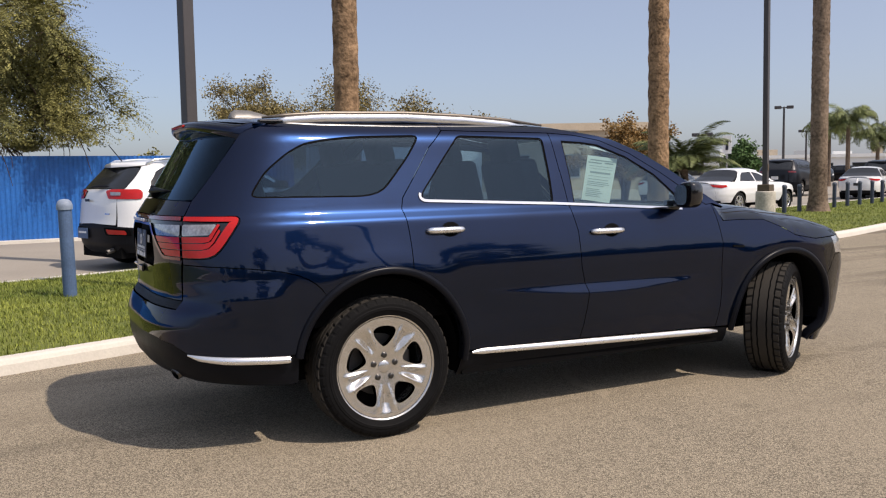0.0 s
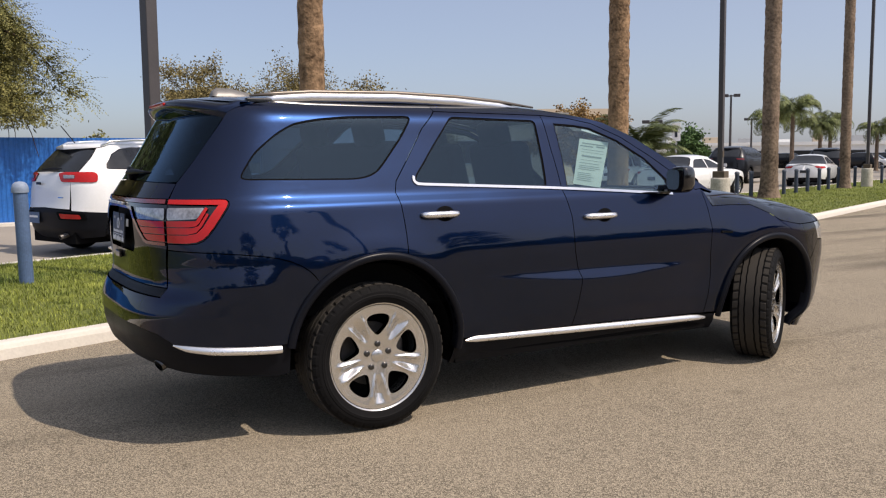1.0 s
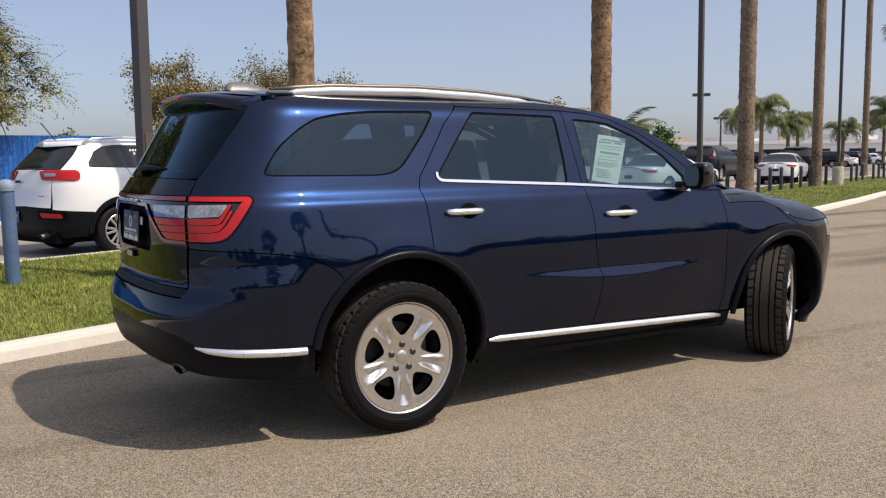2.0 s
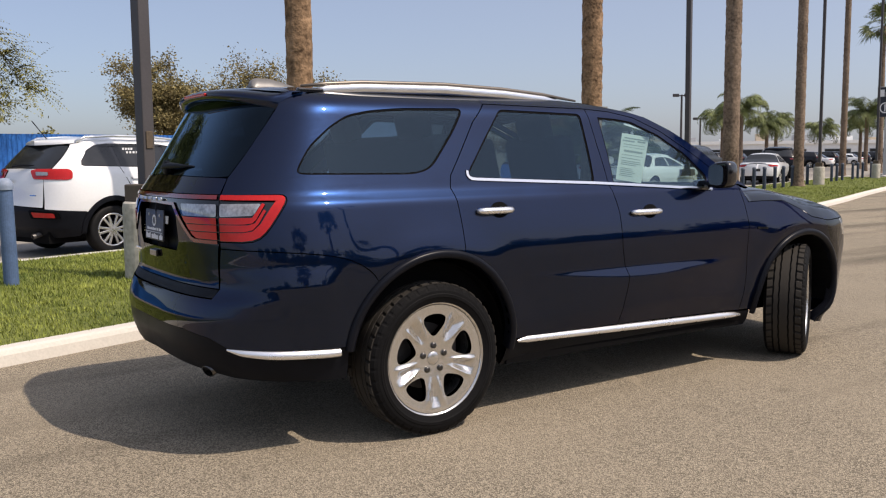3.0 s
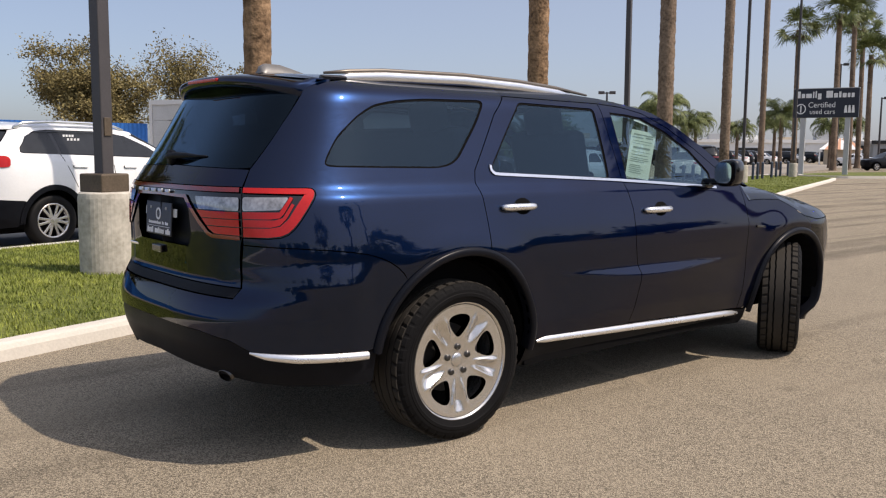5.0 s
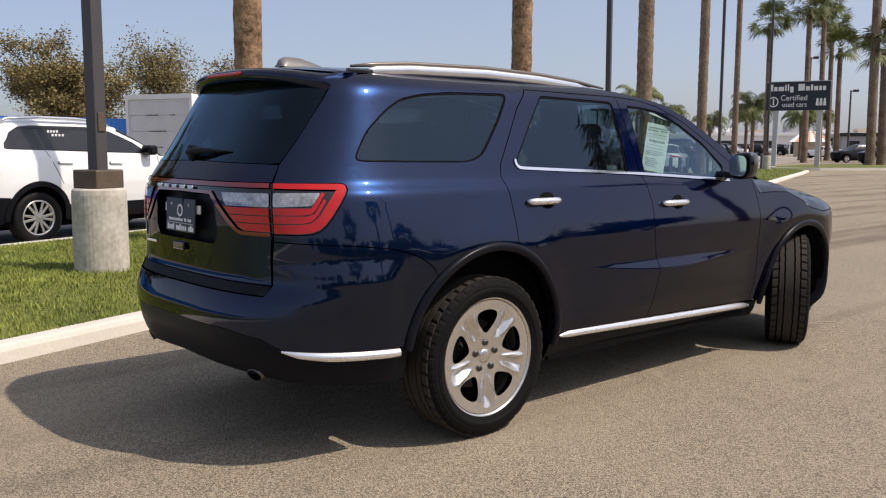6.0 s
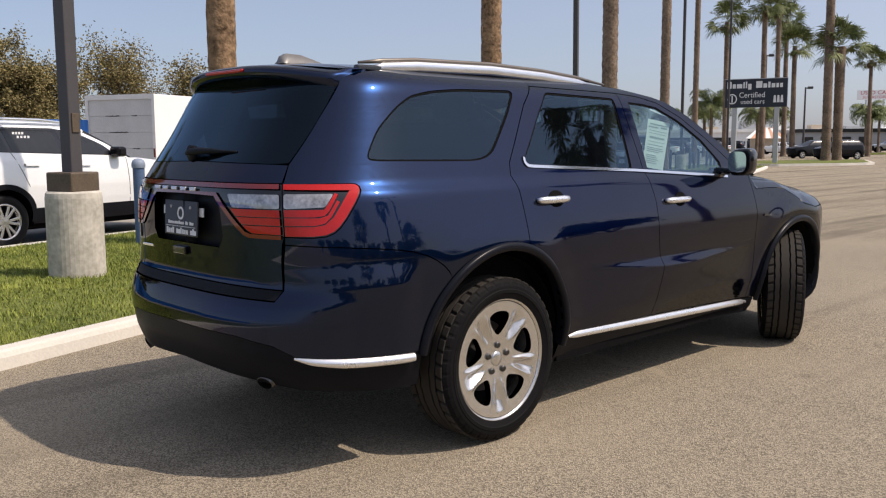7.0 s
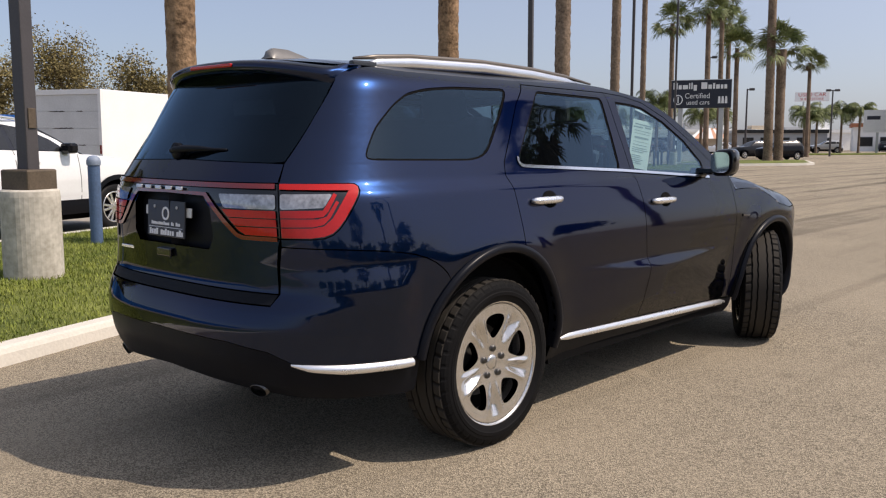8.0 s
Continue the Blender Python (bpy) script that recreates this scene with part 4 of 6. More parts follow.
for sx, sy, wide in ((1.30, -0.38, 0.26), (1.30, 0.38, 0.26), (0.42, 0.0, 0.66), (-0.45, 0.0, 0.56)):
    seat = bmesh.new()
    cushion(seat, sx - 0.05, sy - wide, 0.98, sx + 0.45, sy + wide, 1.14)
    cushion(seat, -0.06, sy - wide, 0.0, 0.08, sy + wide, 0.46, pose(sx - 0.08, 0, 1.06, 0, -14, 0))
    part("seat", seat, SEAT, suv, "dark cloth seat", True)
    for hy in ((sy,) if wide < 0.3 else (sy - wide * 0.6, sy + wide * 0.6)):
        head = cushion(bmesh.new(), -0.05, hy - 0.12, 0.44, 0.06, hy + 0.12, 0.60, pose(sx - 0.08, 0, 1.06, 0, -14, 0))
        part("headrest", head, SEAT, suv, "", True)
dash = cushion(bmesh.new(), 1.98, -0.72, 1.0, 2.45, 0.72, 1.19)
part("dashboard", dash, SEAT, suv, "dark dashboard", True)
bm = bmesh.new()
circle = [(0.19 * math.cos(2 * math.pi * i / 24), 0.19 * math.sin(2 * math.pi * i / 24)) for i in range(25)]
tube([(0, x, z) for x, z in circle], 0.015, 8, bm, False)
add_box(bm, -0.01, -0.18, -0.02, 0.01, 0.18, 0.02), add_box(bm, -0.01, -0.02, -0.18, 0.01, 0.02, 0.02)
part("steering_wheel", bm, SEAT, suv, "", True).matrix_local = pose(1.86, 0.38, 1.17, 0, -25, 0)
part("headliner", box(-0.7, -0.5, 1.69, 1.6, 0.5, 1.70), TRIM_GREY, suv)


# window sheet and sticker
def glass_point(s, z, inward):
    n = skin_normal(SKIN, s, z)
    return SKIN(s, z) - n * inward


def flat_sheet(name, corners, inward, material, parent, label=""):
    quad = [tuple(glass_point(s, z, inward)) for s, z in corners]
    return part(name, (quad, [], [(0, 1, 2, 3)]), material, parent, label)


PAPER_AT = ((1.47, 1.252), (1.69, 1.222), (1.755, 1.505), (1.52, 1.53))


def flat_note(name, corners, y, material, parent, label=""):
    """A sheet hanging upright behind the glass."""
    quad = [(s, y, z) for s, z in corners]
    return part(name, (quad, [], [(0, 1, 2, 3)]), material, parent, label)


note = flat_note("window_sheet", PAPER_AT, -0.705, PAPER, suv, "pale printed price sheet behind the glass")


def on_paper(u, v):
    a, b, c, d = [Vector(p) for p in PAPER_AT]
    return tuple((a * (1 - u) + b * u) * (1 - v) + (d * (1 - u) + c * u) * v)


rng = random.Random(4)
for v0, v1, u0, u1 in [(0.90, 0.925, 0.1, 0.9), (0.84, 0.865, 0.05, 0.5), (0.85, 0.88, 0.6, 0.9), (0.775, 0.785, 0.1, 0.9), (0.72, 0.728, 0.1, 0.9), (0.62, 0.66, 0.15, 0.85), (0.55, 0.558, 0.1, 0.9)] + [
        (v, v + 0.012, 0.1, 0.55 + 0.35 * rng.random()) for v in (0.1, 0.14, 0.18, 0.22, 0.26, 0.34, 0.38, 0.42, 0.48)]:
    flat_note("print_line", [on_paper(u0, v0), on_paper(u1, v0), on_paper(u1, v1), on_paper(u0, v1)], -0.7065, INK, note)
flat_sheet("window_sticker", ((1.515, 1.583), (1.725, 1.530), (1.735, 1.549), (1.525, 1.598)), 0.010, WHITE_PRINT, suv, "white strip sticker at the top of the window")


# wheels
def dish(s, z):
    """The wheel's face: hollowed towards the hub, with a groove down each spoke."""
    r = math.hypot(s, z)
    y = 0.016 * math.exp(-(r / 0.11) ** 2) - 0.012 * min(1, r / 0.26) ** 4
    a = (math.degrees(math.atan2(z, s)) - 270) % 72
    a = min(a, 72 - a)
    y += 0.017 * math.exp(-(a / 5.5) ** 2) * max(0, min(1, (r - 0.10) / 0.05)) * max(0, min(1, (0.25 - r) / 0.05))
    y -= 0.011 * math.exp(-((a - 11.0) / 3.2) ** 2) * max(0, min(1, (r - 0.09) / 0.06)) * max(0, min(1, (0.255 - r) / 0.04))
    return Vector((s, y, z))


def spoke_hole(k):
    c = 90 + 72 * k
    pts = [(0.112, -6), (0.145, -15.5), (0.182, -19.5), (0.212, -18), (0.222, -10), (0.222, 10), (0.212, 18), (0.182, 19.5), (0.145, 15.5), (0.112, 6)]
    return [(r * math.cos(radians(c + a)), r * math.sin(radians(c + a))) for r, a in rounded([(q * 1.03, w) for q, w in pts], 8, 3)]


def tyre_mesh():
    """Rubber with wavy grooves round the tread and cross cuts in the shoulder ribs."""
    n = 320
    prof = [(0.276, -0.108), (0.288, -0.122), (0.313, -0.132), (0.317, -0.135), (0.331, -0.135), (0.335, -0.1325), (0.348, -0.131), (0.366, -0.124), (0.378, -0.112)]
    ribs = [(-0.108, -0.074), (-0.063, -0.036), (-0.025, 0.025), (0.036, 0.063), (0.074, 0.108)]
    for a, b in ribs:
        prof += [(0.376, a - 0.001), (0.386, a), (0.386, b), (0.376, b + 0.001)]
    prof += [(0.378, 0.112), (0.366, 0.124), (0.345, 0.131), (0.315, 0.132), (0.288, 0.122), (0.276, 0.108)]
    bm = bmesh.new()
    rings = []
    for r, y in prof:
        ring = []
        for i in range(n):
            q = r
            if r > 0.38 and abs(y) > 0.07 and i % 8 < 2:
                q -= 0.006
            if 0.36 < r < 0.38 and abs(y) > 0.11 and i % 8 < 2:
                q -= 0.004
            w = y + (0.0018 * (abs(i % 10 - 5) / 2.5 - 1) if r > 0.37 and 0.02 < abs(y) < 0.068 else 0)
            a = 2 * math.pi * (i + (0.8 * abs(y) / 0.03 if r > 0.38 else 0)) / n
            ring.append(bm.verts.new((q * math.cos(a), w, q * math.sin(a))))
        rings.append(ring)
    for a, b in zip(rings, rings[1:]):
        for i in range(n):
            bm.faces.new((a[i], b[i], b[(i + 1) % n], a[(i + 1) % n]))
    return bm


def suv_wheel(x, y, turn, spin):
    w = part("wheel", lathe([(0.274, -0.103), (0.280, -0.114), (0.286, -0.121), (0.290, -0.119), (0.284, -0.10), (0.270, -0.095), (0.257, -0.06), (0.247, 0.0), (0.247, 0.10), (0.274, 0.11)], 64, "y"), ALLOY, suv, "five-spoke silver alloy wheel", True)
    w.matrix_local = pose(x, y, 0.386, 0, 0, turn + (180 if y > 0 else 0)) @ pose(0, 0, 0, 0, spin, 0)
    part("tyre", tyre_mesh(), TYRE, w, "black road tyre with grooved tread", False)
    face = patch("rim", [(0.275 * math.cos(2 * math.pi * i / 80), 0.275 * math.sin(2 * math.pi * i / 80)) for i in range(80)], ALLOY, w, dish, [spoke_hole(k) for k in range(5)], 0, 0, 0.011, 0.035, False, "", 0.003)[0]
    face.location.y = -0.098
    for k in range(5):
        a = radians(90 + 72 * k)
        part("lug_nut", lathe([(0.0, -0.096), (0.012, -0.099), (0.0165, -0.092), (0.0165, -0.06)], 12, "y"), mat_nut, w, smooth=True).location = (0.066 * math.cos(a), 0, 0.066 * math.sin(a))
    part("centre_cap", lathe([(0.0, -0.0905), (0.030, -0.090), (0.035, -0.086), (0.036, -0.07)], 24, "y"), ALLOY, w, smooth=True)
    part("brake_disc", lathe([(0.0, 0.0), (0.17, 0.0), (0.17, 0.02), (0.0, 0.02)], 32, "y"), mat_disc, w)
    part("wheel_hub", lathe([(0.0, 0.03), (0.246, 0.03), (0.246, 0.05), (0.0, 0.05)], 32, "y"), UNDER, w)
    part("brake_caliper", box(0.09, -0.03, -0.06, 0.185, 0.03, 0.07, 0.015), mat_disc, w)
    return w


mat_nut = mat("dull_steel_nut", (0.09, 0.088, 0.085), 0.35, 0.9, 0.2, 30, 100)
mat_disc = mat("brake_steel", (0.13, 0.125, 0.12), 0.5, 0.7, 0.2, 20, 100)
suv_wheel(0.006, -0.810, 0, 0), suv_wheel(0.0, 0.802, 0, 20)
suv_wheel(3.062, -0.825, 30, 12), suv_wheel(3.062, 0.825, 30, 40)


# ---- ground, kerb, lawn, lot: a is the way along the kerb, o the way from it onto the lawn
CA, SA = math.cos(radians(20)), math.sin(radians(20))


def kp(a, o, z=0.0):
    return Vector((-1.79 + CA * a - SA * o, 1.92 + SA * a + CA * o, z))


KERB_LINE = ((-60, -1.0), (-10, 0.0), (0, 0.0), (1.8, 0.0), (6, -0.2), (10, -0.45), (17, -0.62), (25, -0.42), (30, -0.15), (36, 0.05), (44, 0.3), (48, 0.5), (50, 1.2), (51.2, 2.6), (52.5, 5.6))
LAWN_TOP, LAWN_BACK = 0.11, ((-60, 4.15), (8, 4.15), (18, 5.05), (120, 5.05))


def near_end(a):
    """1 where the lawn is raised, easing to 0 farther along."""
    return min(1.0, max(0.0, (18 - a) / 8))


def lawn_z(a, o):
    return LAWN_TOP + 0.115 * near_end(a) * min(1.0, max(0.0, (o - 0.16) / 1.3))


def lot_z(a):
    return 0.006 + 0.084 * near_end(a)


def kerb_point(i, d, z):
    """A point d behind the kerb's face."""
    a, o = KERB_LINE[i]
    p, q = Vector(KERB_LINE[max(0, i - 1)]), Vector(KERB_LINE[min(len(KERB_LINE) - 1, i + 1)])
    t = (q - p).normalized()
    return kp(a - t.y * d, o + t.x * d, z)


ground = part("ground", ([(-400, -400, 0), (600, -400, 0), (600, 600, 0), (-400, 600, 0)], [], [(0, 1, 2, 3)]), ASPHALT)
tagged(ground, "sunlit worn tan-grey asphalt with fine stones", "asphalt", kind="structure")
prof = ((0.0, 0.0), (0.012, 0.075), (0.03, 0.105), (0.055, 0.118), (0.155, 0.12), (0.16, 0.0))
vs = [tuple(kerb_point(i, d, z)) for i in range(len(KERB_LINE)) for d, z in prof]
k = len(prof)
fs = [(i * k + j, (i + 1) * k + j, (i + 1) * k + j + 1, i * k + j + 1) for i in range(len(KERB_LINE) - 1) for j in range(k - 1)]
tagged(part("kerb", (vs, [], fs), KERB, smooth=False), "pale concrete kerb along the lawn", "kerb", kind="structure")
def kerb_off(a):
    return table(KERB_LINE[:-3], a)


rows, cols = [-60, -30, -12, -8, -4, -2] + [i * 1.0 for i in range(-1, 20)] + [22, 26, 30, 34, 38, 42, 46, 48.6], 9
vs, fs = [], []
for i, a in enumerate(rows):
    for j in range(cols):
        o = kerb_off(a) + 0.153 + (table(LAWN_BACK, a) + 0.02 - kerb_off(a) - 0.153) * (j / (cols - 1)) ** 1.5
        vs.append(tuple(kp(a, o, lawn_z(a, o - kerb_off(a)))))
        if i and j:
            k = i * cols + j
            fs.append((k - cols - 1, k - 1, k, k - cols))
tip = [kp(48.6, kerb_off(48.6) + 0.153, LAWN_TOP)] + [kerb_point(i, 0.157, LAWN_TOP) for i in range(len(KERB_LINE) - 3, len(KERB_LINE) - 1)] + [kp(50, 5.07, LAWN_TOP), kp(48.6, 5.07, LAWN_TOP)]
fs.append(tuple(range(len(vs), len(vs) + len(tip))))
vs += [tuple(p) for p in tip]
tagged(part("lawn", (vs, [], fs), SOIL, smooth=False), "green mown lawn strip with dry patches", "lawn", kind="structure")
vs, stops = [], (-60, 0, 8, 10, 12, 14, 16, 18, 55)
for a in stops:
    e, top = table(LAWN_BACK, a), lawn_z(a, 3) + 0.005
    vs += [tuple(kp(a, e + o, z)) for o, z in ((-0.01, 0.0), (-0.005, top), (0.15, top), (0.16, 0.0))]
tagged(part("lot_kerb", (vs, [], [(4 * i + j, 4 * i + 4 + j, 4 * i + 5 + j, 4 * i + 1 + j) for i in range(len(stops) - 1) for j in range(3)]), KERB), "pale concrete edge between lawn and lot", "kerb", kind="structure")
stops = (-60, 8, 10, 14, 18, 120)
tagged(part("lot_pavement", ([tuple(kp(a, o, lot_z(a))) for a in stops for o in (table(LAWN_BACK, a) + 0.1, 60)], [], [(2 * i, 2 * i + 2, 2 * i + 3, 2 * i + 1) for i in range(len(stops) - 1)]), LOT), "pale paving of the car lot", "pavement", kind="structure")


def grass(name, spans, seed):
    r = np.random.RandomState(seed)
    vs, fs = [], []
    for a0, a1, o0, o1, per, h0, wide in spans:
        n = int((a1 - a0) * (o1 - o0) * per)
        for a, o, h, t, l in zip(r.uniform(a0, a1, n), r.uniform(o0, o1, n), r.uniform(0.6, 1.3, n) * h0, r.uniform(0, 6.283, n), r.uniform(0.2, 0.9, n)):
            if o < kerb_off(a) + 0.14 or o > table(LAWN_BACK, a) - 0.01:
                continue
            p = kp(a, o, lawn_z(a, o - kerb_off(a)) - 0.005)
            dx, dy = math.cos(t) * wide, math.sin(t) * wide
            i = len(vs)
            vs += [(p.x - dx, p.y - dy, p.z), (p.x + dx, p.y + dy, p.z), (p.x - dy / wide * h * l, p.y + dx / wide * h * l, p.z + h)]
            fs.append((i, i + 1, i + 2))
    return tagged(part(name, (vs, [], fs), BLADE), "short green grass blades, some dry", "grass", kind="stuff")


grass("grass", ((-3.5, 7.5, 0.05, 4.14, 2400, 0.038, 0.0045), (-12, -3.5, 0.05, 5.03, 100, 0.045, 0.01), (7.5, 34, -0.6, 5.03, 260, 0.035, 0.011), (34, 51, 0.0, 5.03, 90, 0.035, 0.016)), 3)


# ---- bollards, lamp posts
def bollard(label, paint, cap):
    b = thing("bollard", label, "bollard", "bollards along the lawn")
    part("post", lathe([(0.068, -0.05), (0.068, 0.92), (0.064, 0.925)], 24, closed=True), paint, b, smooth=False)
    part("cap", lathe([(0.078, 0.90), (0.08, 0.93), (0.079, 0.952), (0.066, 0.985), (0.042, 1.005), (0.0, 1.012)], 24), cap, b, "domed cap", True)
    return b


first = bollard("faded blue steel bollard with a domed cap on the lawn", BOLLARD_BLUE, mat("chalky_blue_cap", (0.22, 0.27, 0.36), 0.6, 0, 0.15, 8, 60))
first.matrix_world = pose(*kp(1.54, 2.30, lawn_z(1.54, 2.3)), 0, -0.8, 0)
copy_thing(first, pose(*kp(4.77, 3.02, lawn_z(4.77, 3.02)), 0, 0, 176))
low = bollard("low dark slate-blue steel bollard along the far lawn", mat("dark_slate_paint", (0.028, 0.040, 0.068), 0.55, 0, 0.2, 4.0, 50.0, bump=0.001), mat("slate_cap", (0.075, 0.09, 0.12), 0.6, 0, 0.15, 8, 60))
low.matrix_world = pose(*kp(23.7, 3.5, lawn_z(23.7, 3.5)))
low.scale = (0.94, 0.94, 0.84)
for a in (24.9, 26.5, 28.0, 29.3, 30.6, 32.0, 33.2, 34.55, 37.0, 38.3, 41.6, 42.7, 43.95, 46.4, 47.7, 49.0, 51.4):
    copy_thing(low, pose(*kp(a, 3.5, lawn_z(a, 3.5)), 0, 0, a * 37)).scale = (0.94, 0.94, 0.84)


def lamp_post(a, o, h, lean=(0, 0), turn=20, k=1.0):
    p = kp(a, o, lawn_z(a, o))
    t = thing("lamp_post", "dark square steel lamp post on a round concrete footing", "lamp post", "lamp posts on the lawn", at=pose(*p, 0, 0, turn))
    part("footing", lathe([(0.262 * k, -0.1), (0.266 * k, 0.0), (0.264 * k, 0.70), (0.257 * k, 0.745), (0.24 * k, 0.76)], 40, closed=True), CONCRETE, t, "weathered round concrete footing", False)
    part("shoe", box(-0.172 * k, -0.172 * k, 0.755, 0.172 * k, 0.172 * k, 0.93, 0.015), BRONZE, t, "bronze base cover")
    m = Matrix.Shear("XY", 4, lean) if lean != (0, 0) else Matrix()
    part("pole", box(-0.069 * k, -0.069 * k, 0.90, 0.069 * k, 0.069 * k, h, 0.01, m), POLE_PAINT, t, "dark square pole")
    part("hand_hole_cover", box(-0.042 * k, -0.082 * k, 1.28, 0.042 * k, -0.069 * k, 1.45, 0.004, m), BRONZE, t, "small bronze cover plate")
    for sx in (-1, 1):
        part("lamp_arm", box(min(sx * 0.1, sx * 0.55), -0.05, h - 0.12, max(sx * 0.1, sx * 0.55), 0.05, h - 0.04), POLE_PAINT, t, "dark arm")
        part("lamp_head", box(sx * 0.75 - 0.3, -0.2, h - 0.2, sx * 0.75 + 0.3, 0.2, h, 0.02), POLE_PAINT, t, "flat dark lamp head")
    return t


lamp_post(2.62, 1.65, 8.5, k=0.92)
lamp_post(19.5, 2.35, 9.5, (-0.003, 0.004), k=0.92), lamp_post(37.0, 3.03, 9.5, (0.0, 0.0), k=0.85), lamp_post(48.6, 2.78, 10.0, (0.0, 0.0), k=0.8)


# ---- palms
def fan_palm(a, o, h, r0, r1, bark, crown=True, lean=(0.0, 0.0), seed=1, z0=LAWN_TOP, place=None, skirt=0.8, size=1.0, droop=1.0):
    """A tall fan palm: a ringed trunk and a round head of stalked fans."""
    r = random.Random(seed)
    p = place or kp(a, o, z0 and lawn_z(a, o))
    t = thing("palm_tree", "tall fan palm with a ringed brown trunk and ragged crown", "palm tree", "row of palms", at=pose(*p))
    bm = bmesh.new()
    n, rings = 18, []
    steps = max(24, int(h * 11))
    for i in range(steps + 1):
        z = h * i / steps
        rad = r0 + (r1 - r0) * min(1, z / h) + 0.5 * r0 * math.exp(-z / 0.30)
        off = Vector((lean[0] * z, lean[1] * z, z - 0.05))
        rings.append([bm.verts.new(off + Vector((math.cos(2 * math.pi * k / n), math.sin(2 * math.pi * k / n), 0)) * rad * (1 + (0.035 if (i // 2 + k) % 2 else -0.035) + r.uniform(-0.03, 0.03))) for k in range(n)])
    for u, v in zip(rings, rings[1:]):
        for k in range(n):
            bm.faces.new((u[k], u[(k + 1) % n], v[(k + 1) % n], v[k]))
    part("trunk", bm, bark, t, "", True)
    if crown:
        top = Vector((lean[0] * h, lean[1] * h, h))
        for name, count, lo, hi, material, scale in (("crown", 44, -38, 85, FROND, 0.92), ("dry_fronds", 7, -85, -55, DRY_FROND, skirt * 0.75)):
            vs, fs = [], []
            for j in range(count if scale > 0 else 0):
                az, el = r.uniform(0, 360), r.uniform(lo, hi)
                d = Vector((math.cos(radians(az)) * math.cos(radians(el)), math.sin(radians(az)) * math.cos(radians(el)), math.sin(radians(el))))
                side = d.cross(Vector((0, 0, 1))).normalized() if abs(d.z) < 0.98 else Vector((1, 0, 0))
                up = side.cross(d)
                twist = radians(r.uniform(-55, 55))
                side, up = side * math.cos(twist) + up * math.sin(twist), up * math.cos(twist) - side * math.sin(twist)
                stalk = r.uniform(0.6, 1.15) * size * scale
                root = top + d * 0.12
                tip = root + d * stalk
                i = len(vs)
                vs += [tuple(root - side * 0.02), tuple(root + side * 0.02), tuple(tip + side * 0.012), tuple(tip - side * 0.012)]
                fs.append((i, i + 1, i + 2, i + 3))
                length = r.uniform(0.65, 1.0) * size * scale
                m = 19
                for q in range(m):
                    ang = radians(-105 + 210 * q / (m - 1))
                    w = (d * math.cos(ang) + side * math.sin(ang) + up * r.uniform(-0.12, 0.12)).normalized()
                    L = length * (0.8 + 0.2 * math.cos(ang)) * r.uniform(0.85, 1.1)
                    mid = tip + w * L * 0.6
                    end = tip + w * L - Vector((0, 0, 0.30 * L * droop * r.uniform(0.4, 1.2)))
                    x = w.cross(up).normalized() * 0.036 * size
                    i = len(vs)
                    vs += [tuple(tip), tuple(mid + x), tuple(end), tuple(mid - x)]
                    fs.append((i, i + 1, i + 2, i + 3))
            if vs:
                part(name, (vs, [], fs), material, t, "")
    return t


fan_palm(5.26, 2.12, 15, 0.165, 0.15, BARK, True, (0.0, 0.0), 1)
fan_palm(14.53, 2.65, 15, 0.22, 0.195, BARK, True, (0.0, 0.0), 2)
fan_palm(25.2, 3.05, 15, 0.25, 0.23, BARK_GREY, True, (0.0, 0.0), 3)
fan_palm(34.7, 3.32, 14, 0.20, 0.18, BARK_GREY, True, (0.0, 0.0), 4)
fan_palm(56.9, 6.1, 13.5, 0.19, 0.17, BARK_GREY, True, (0.0, 0.0), 5, 0.0)


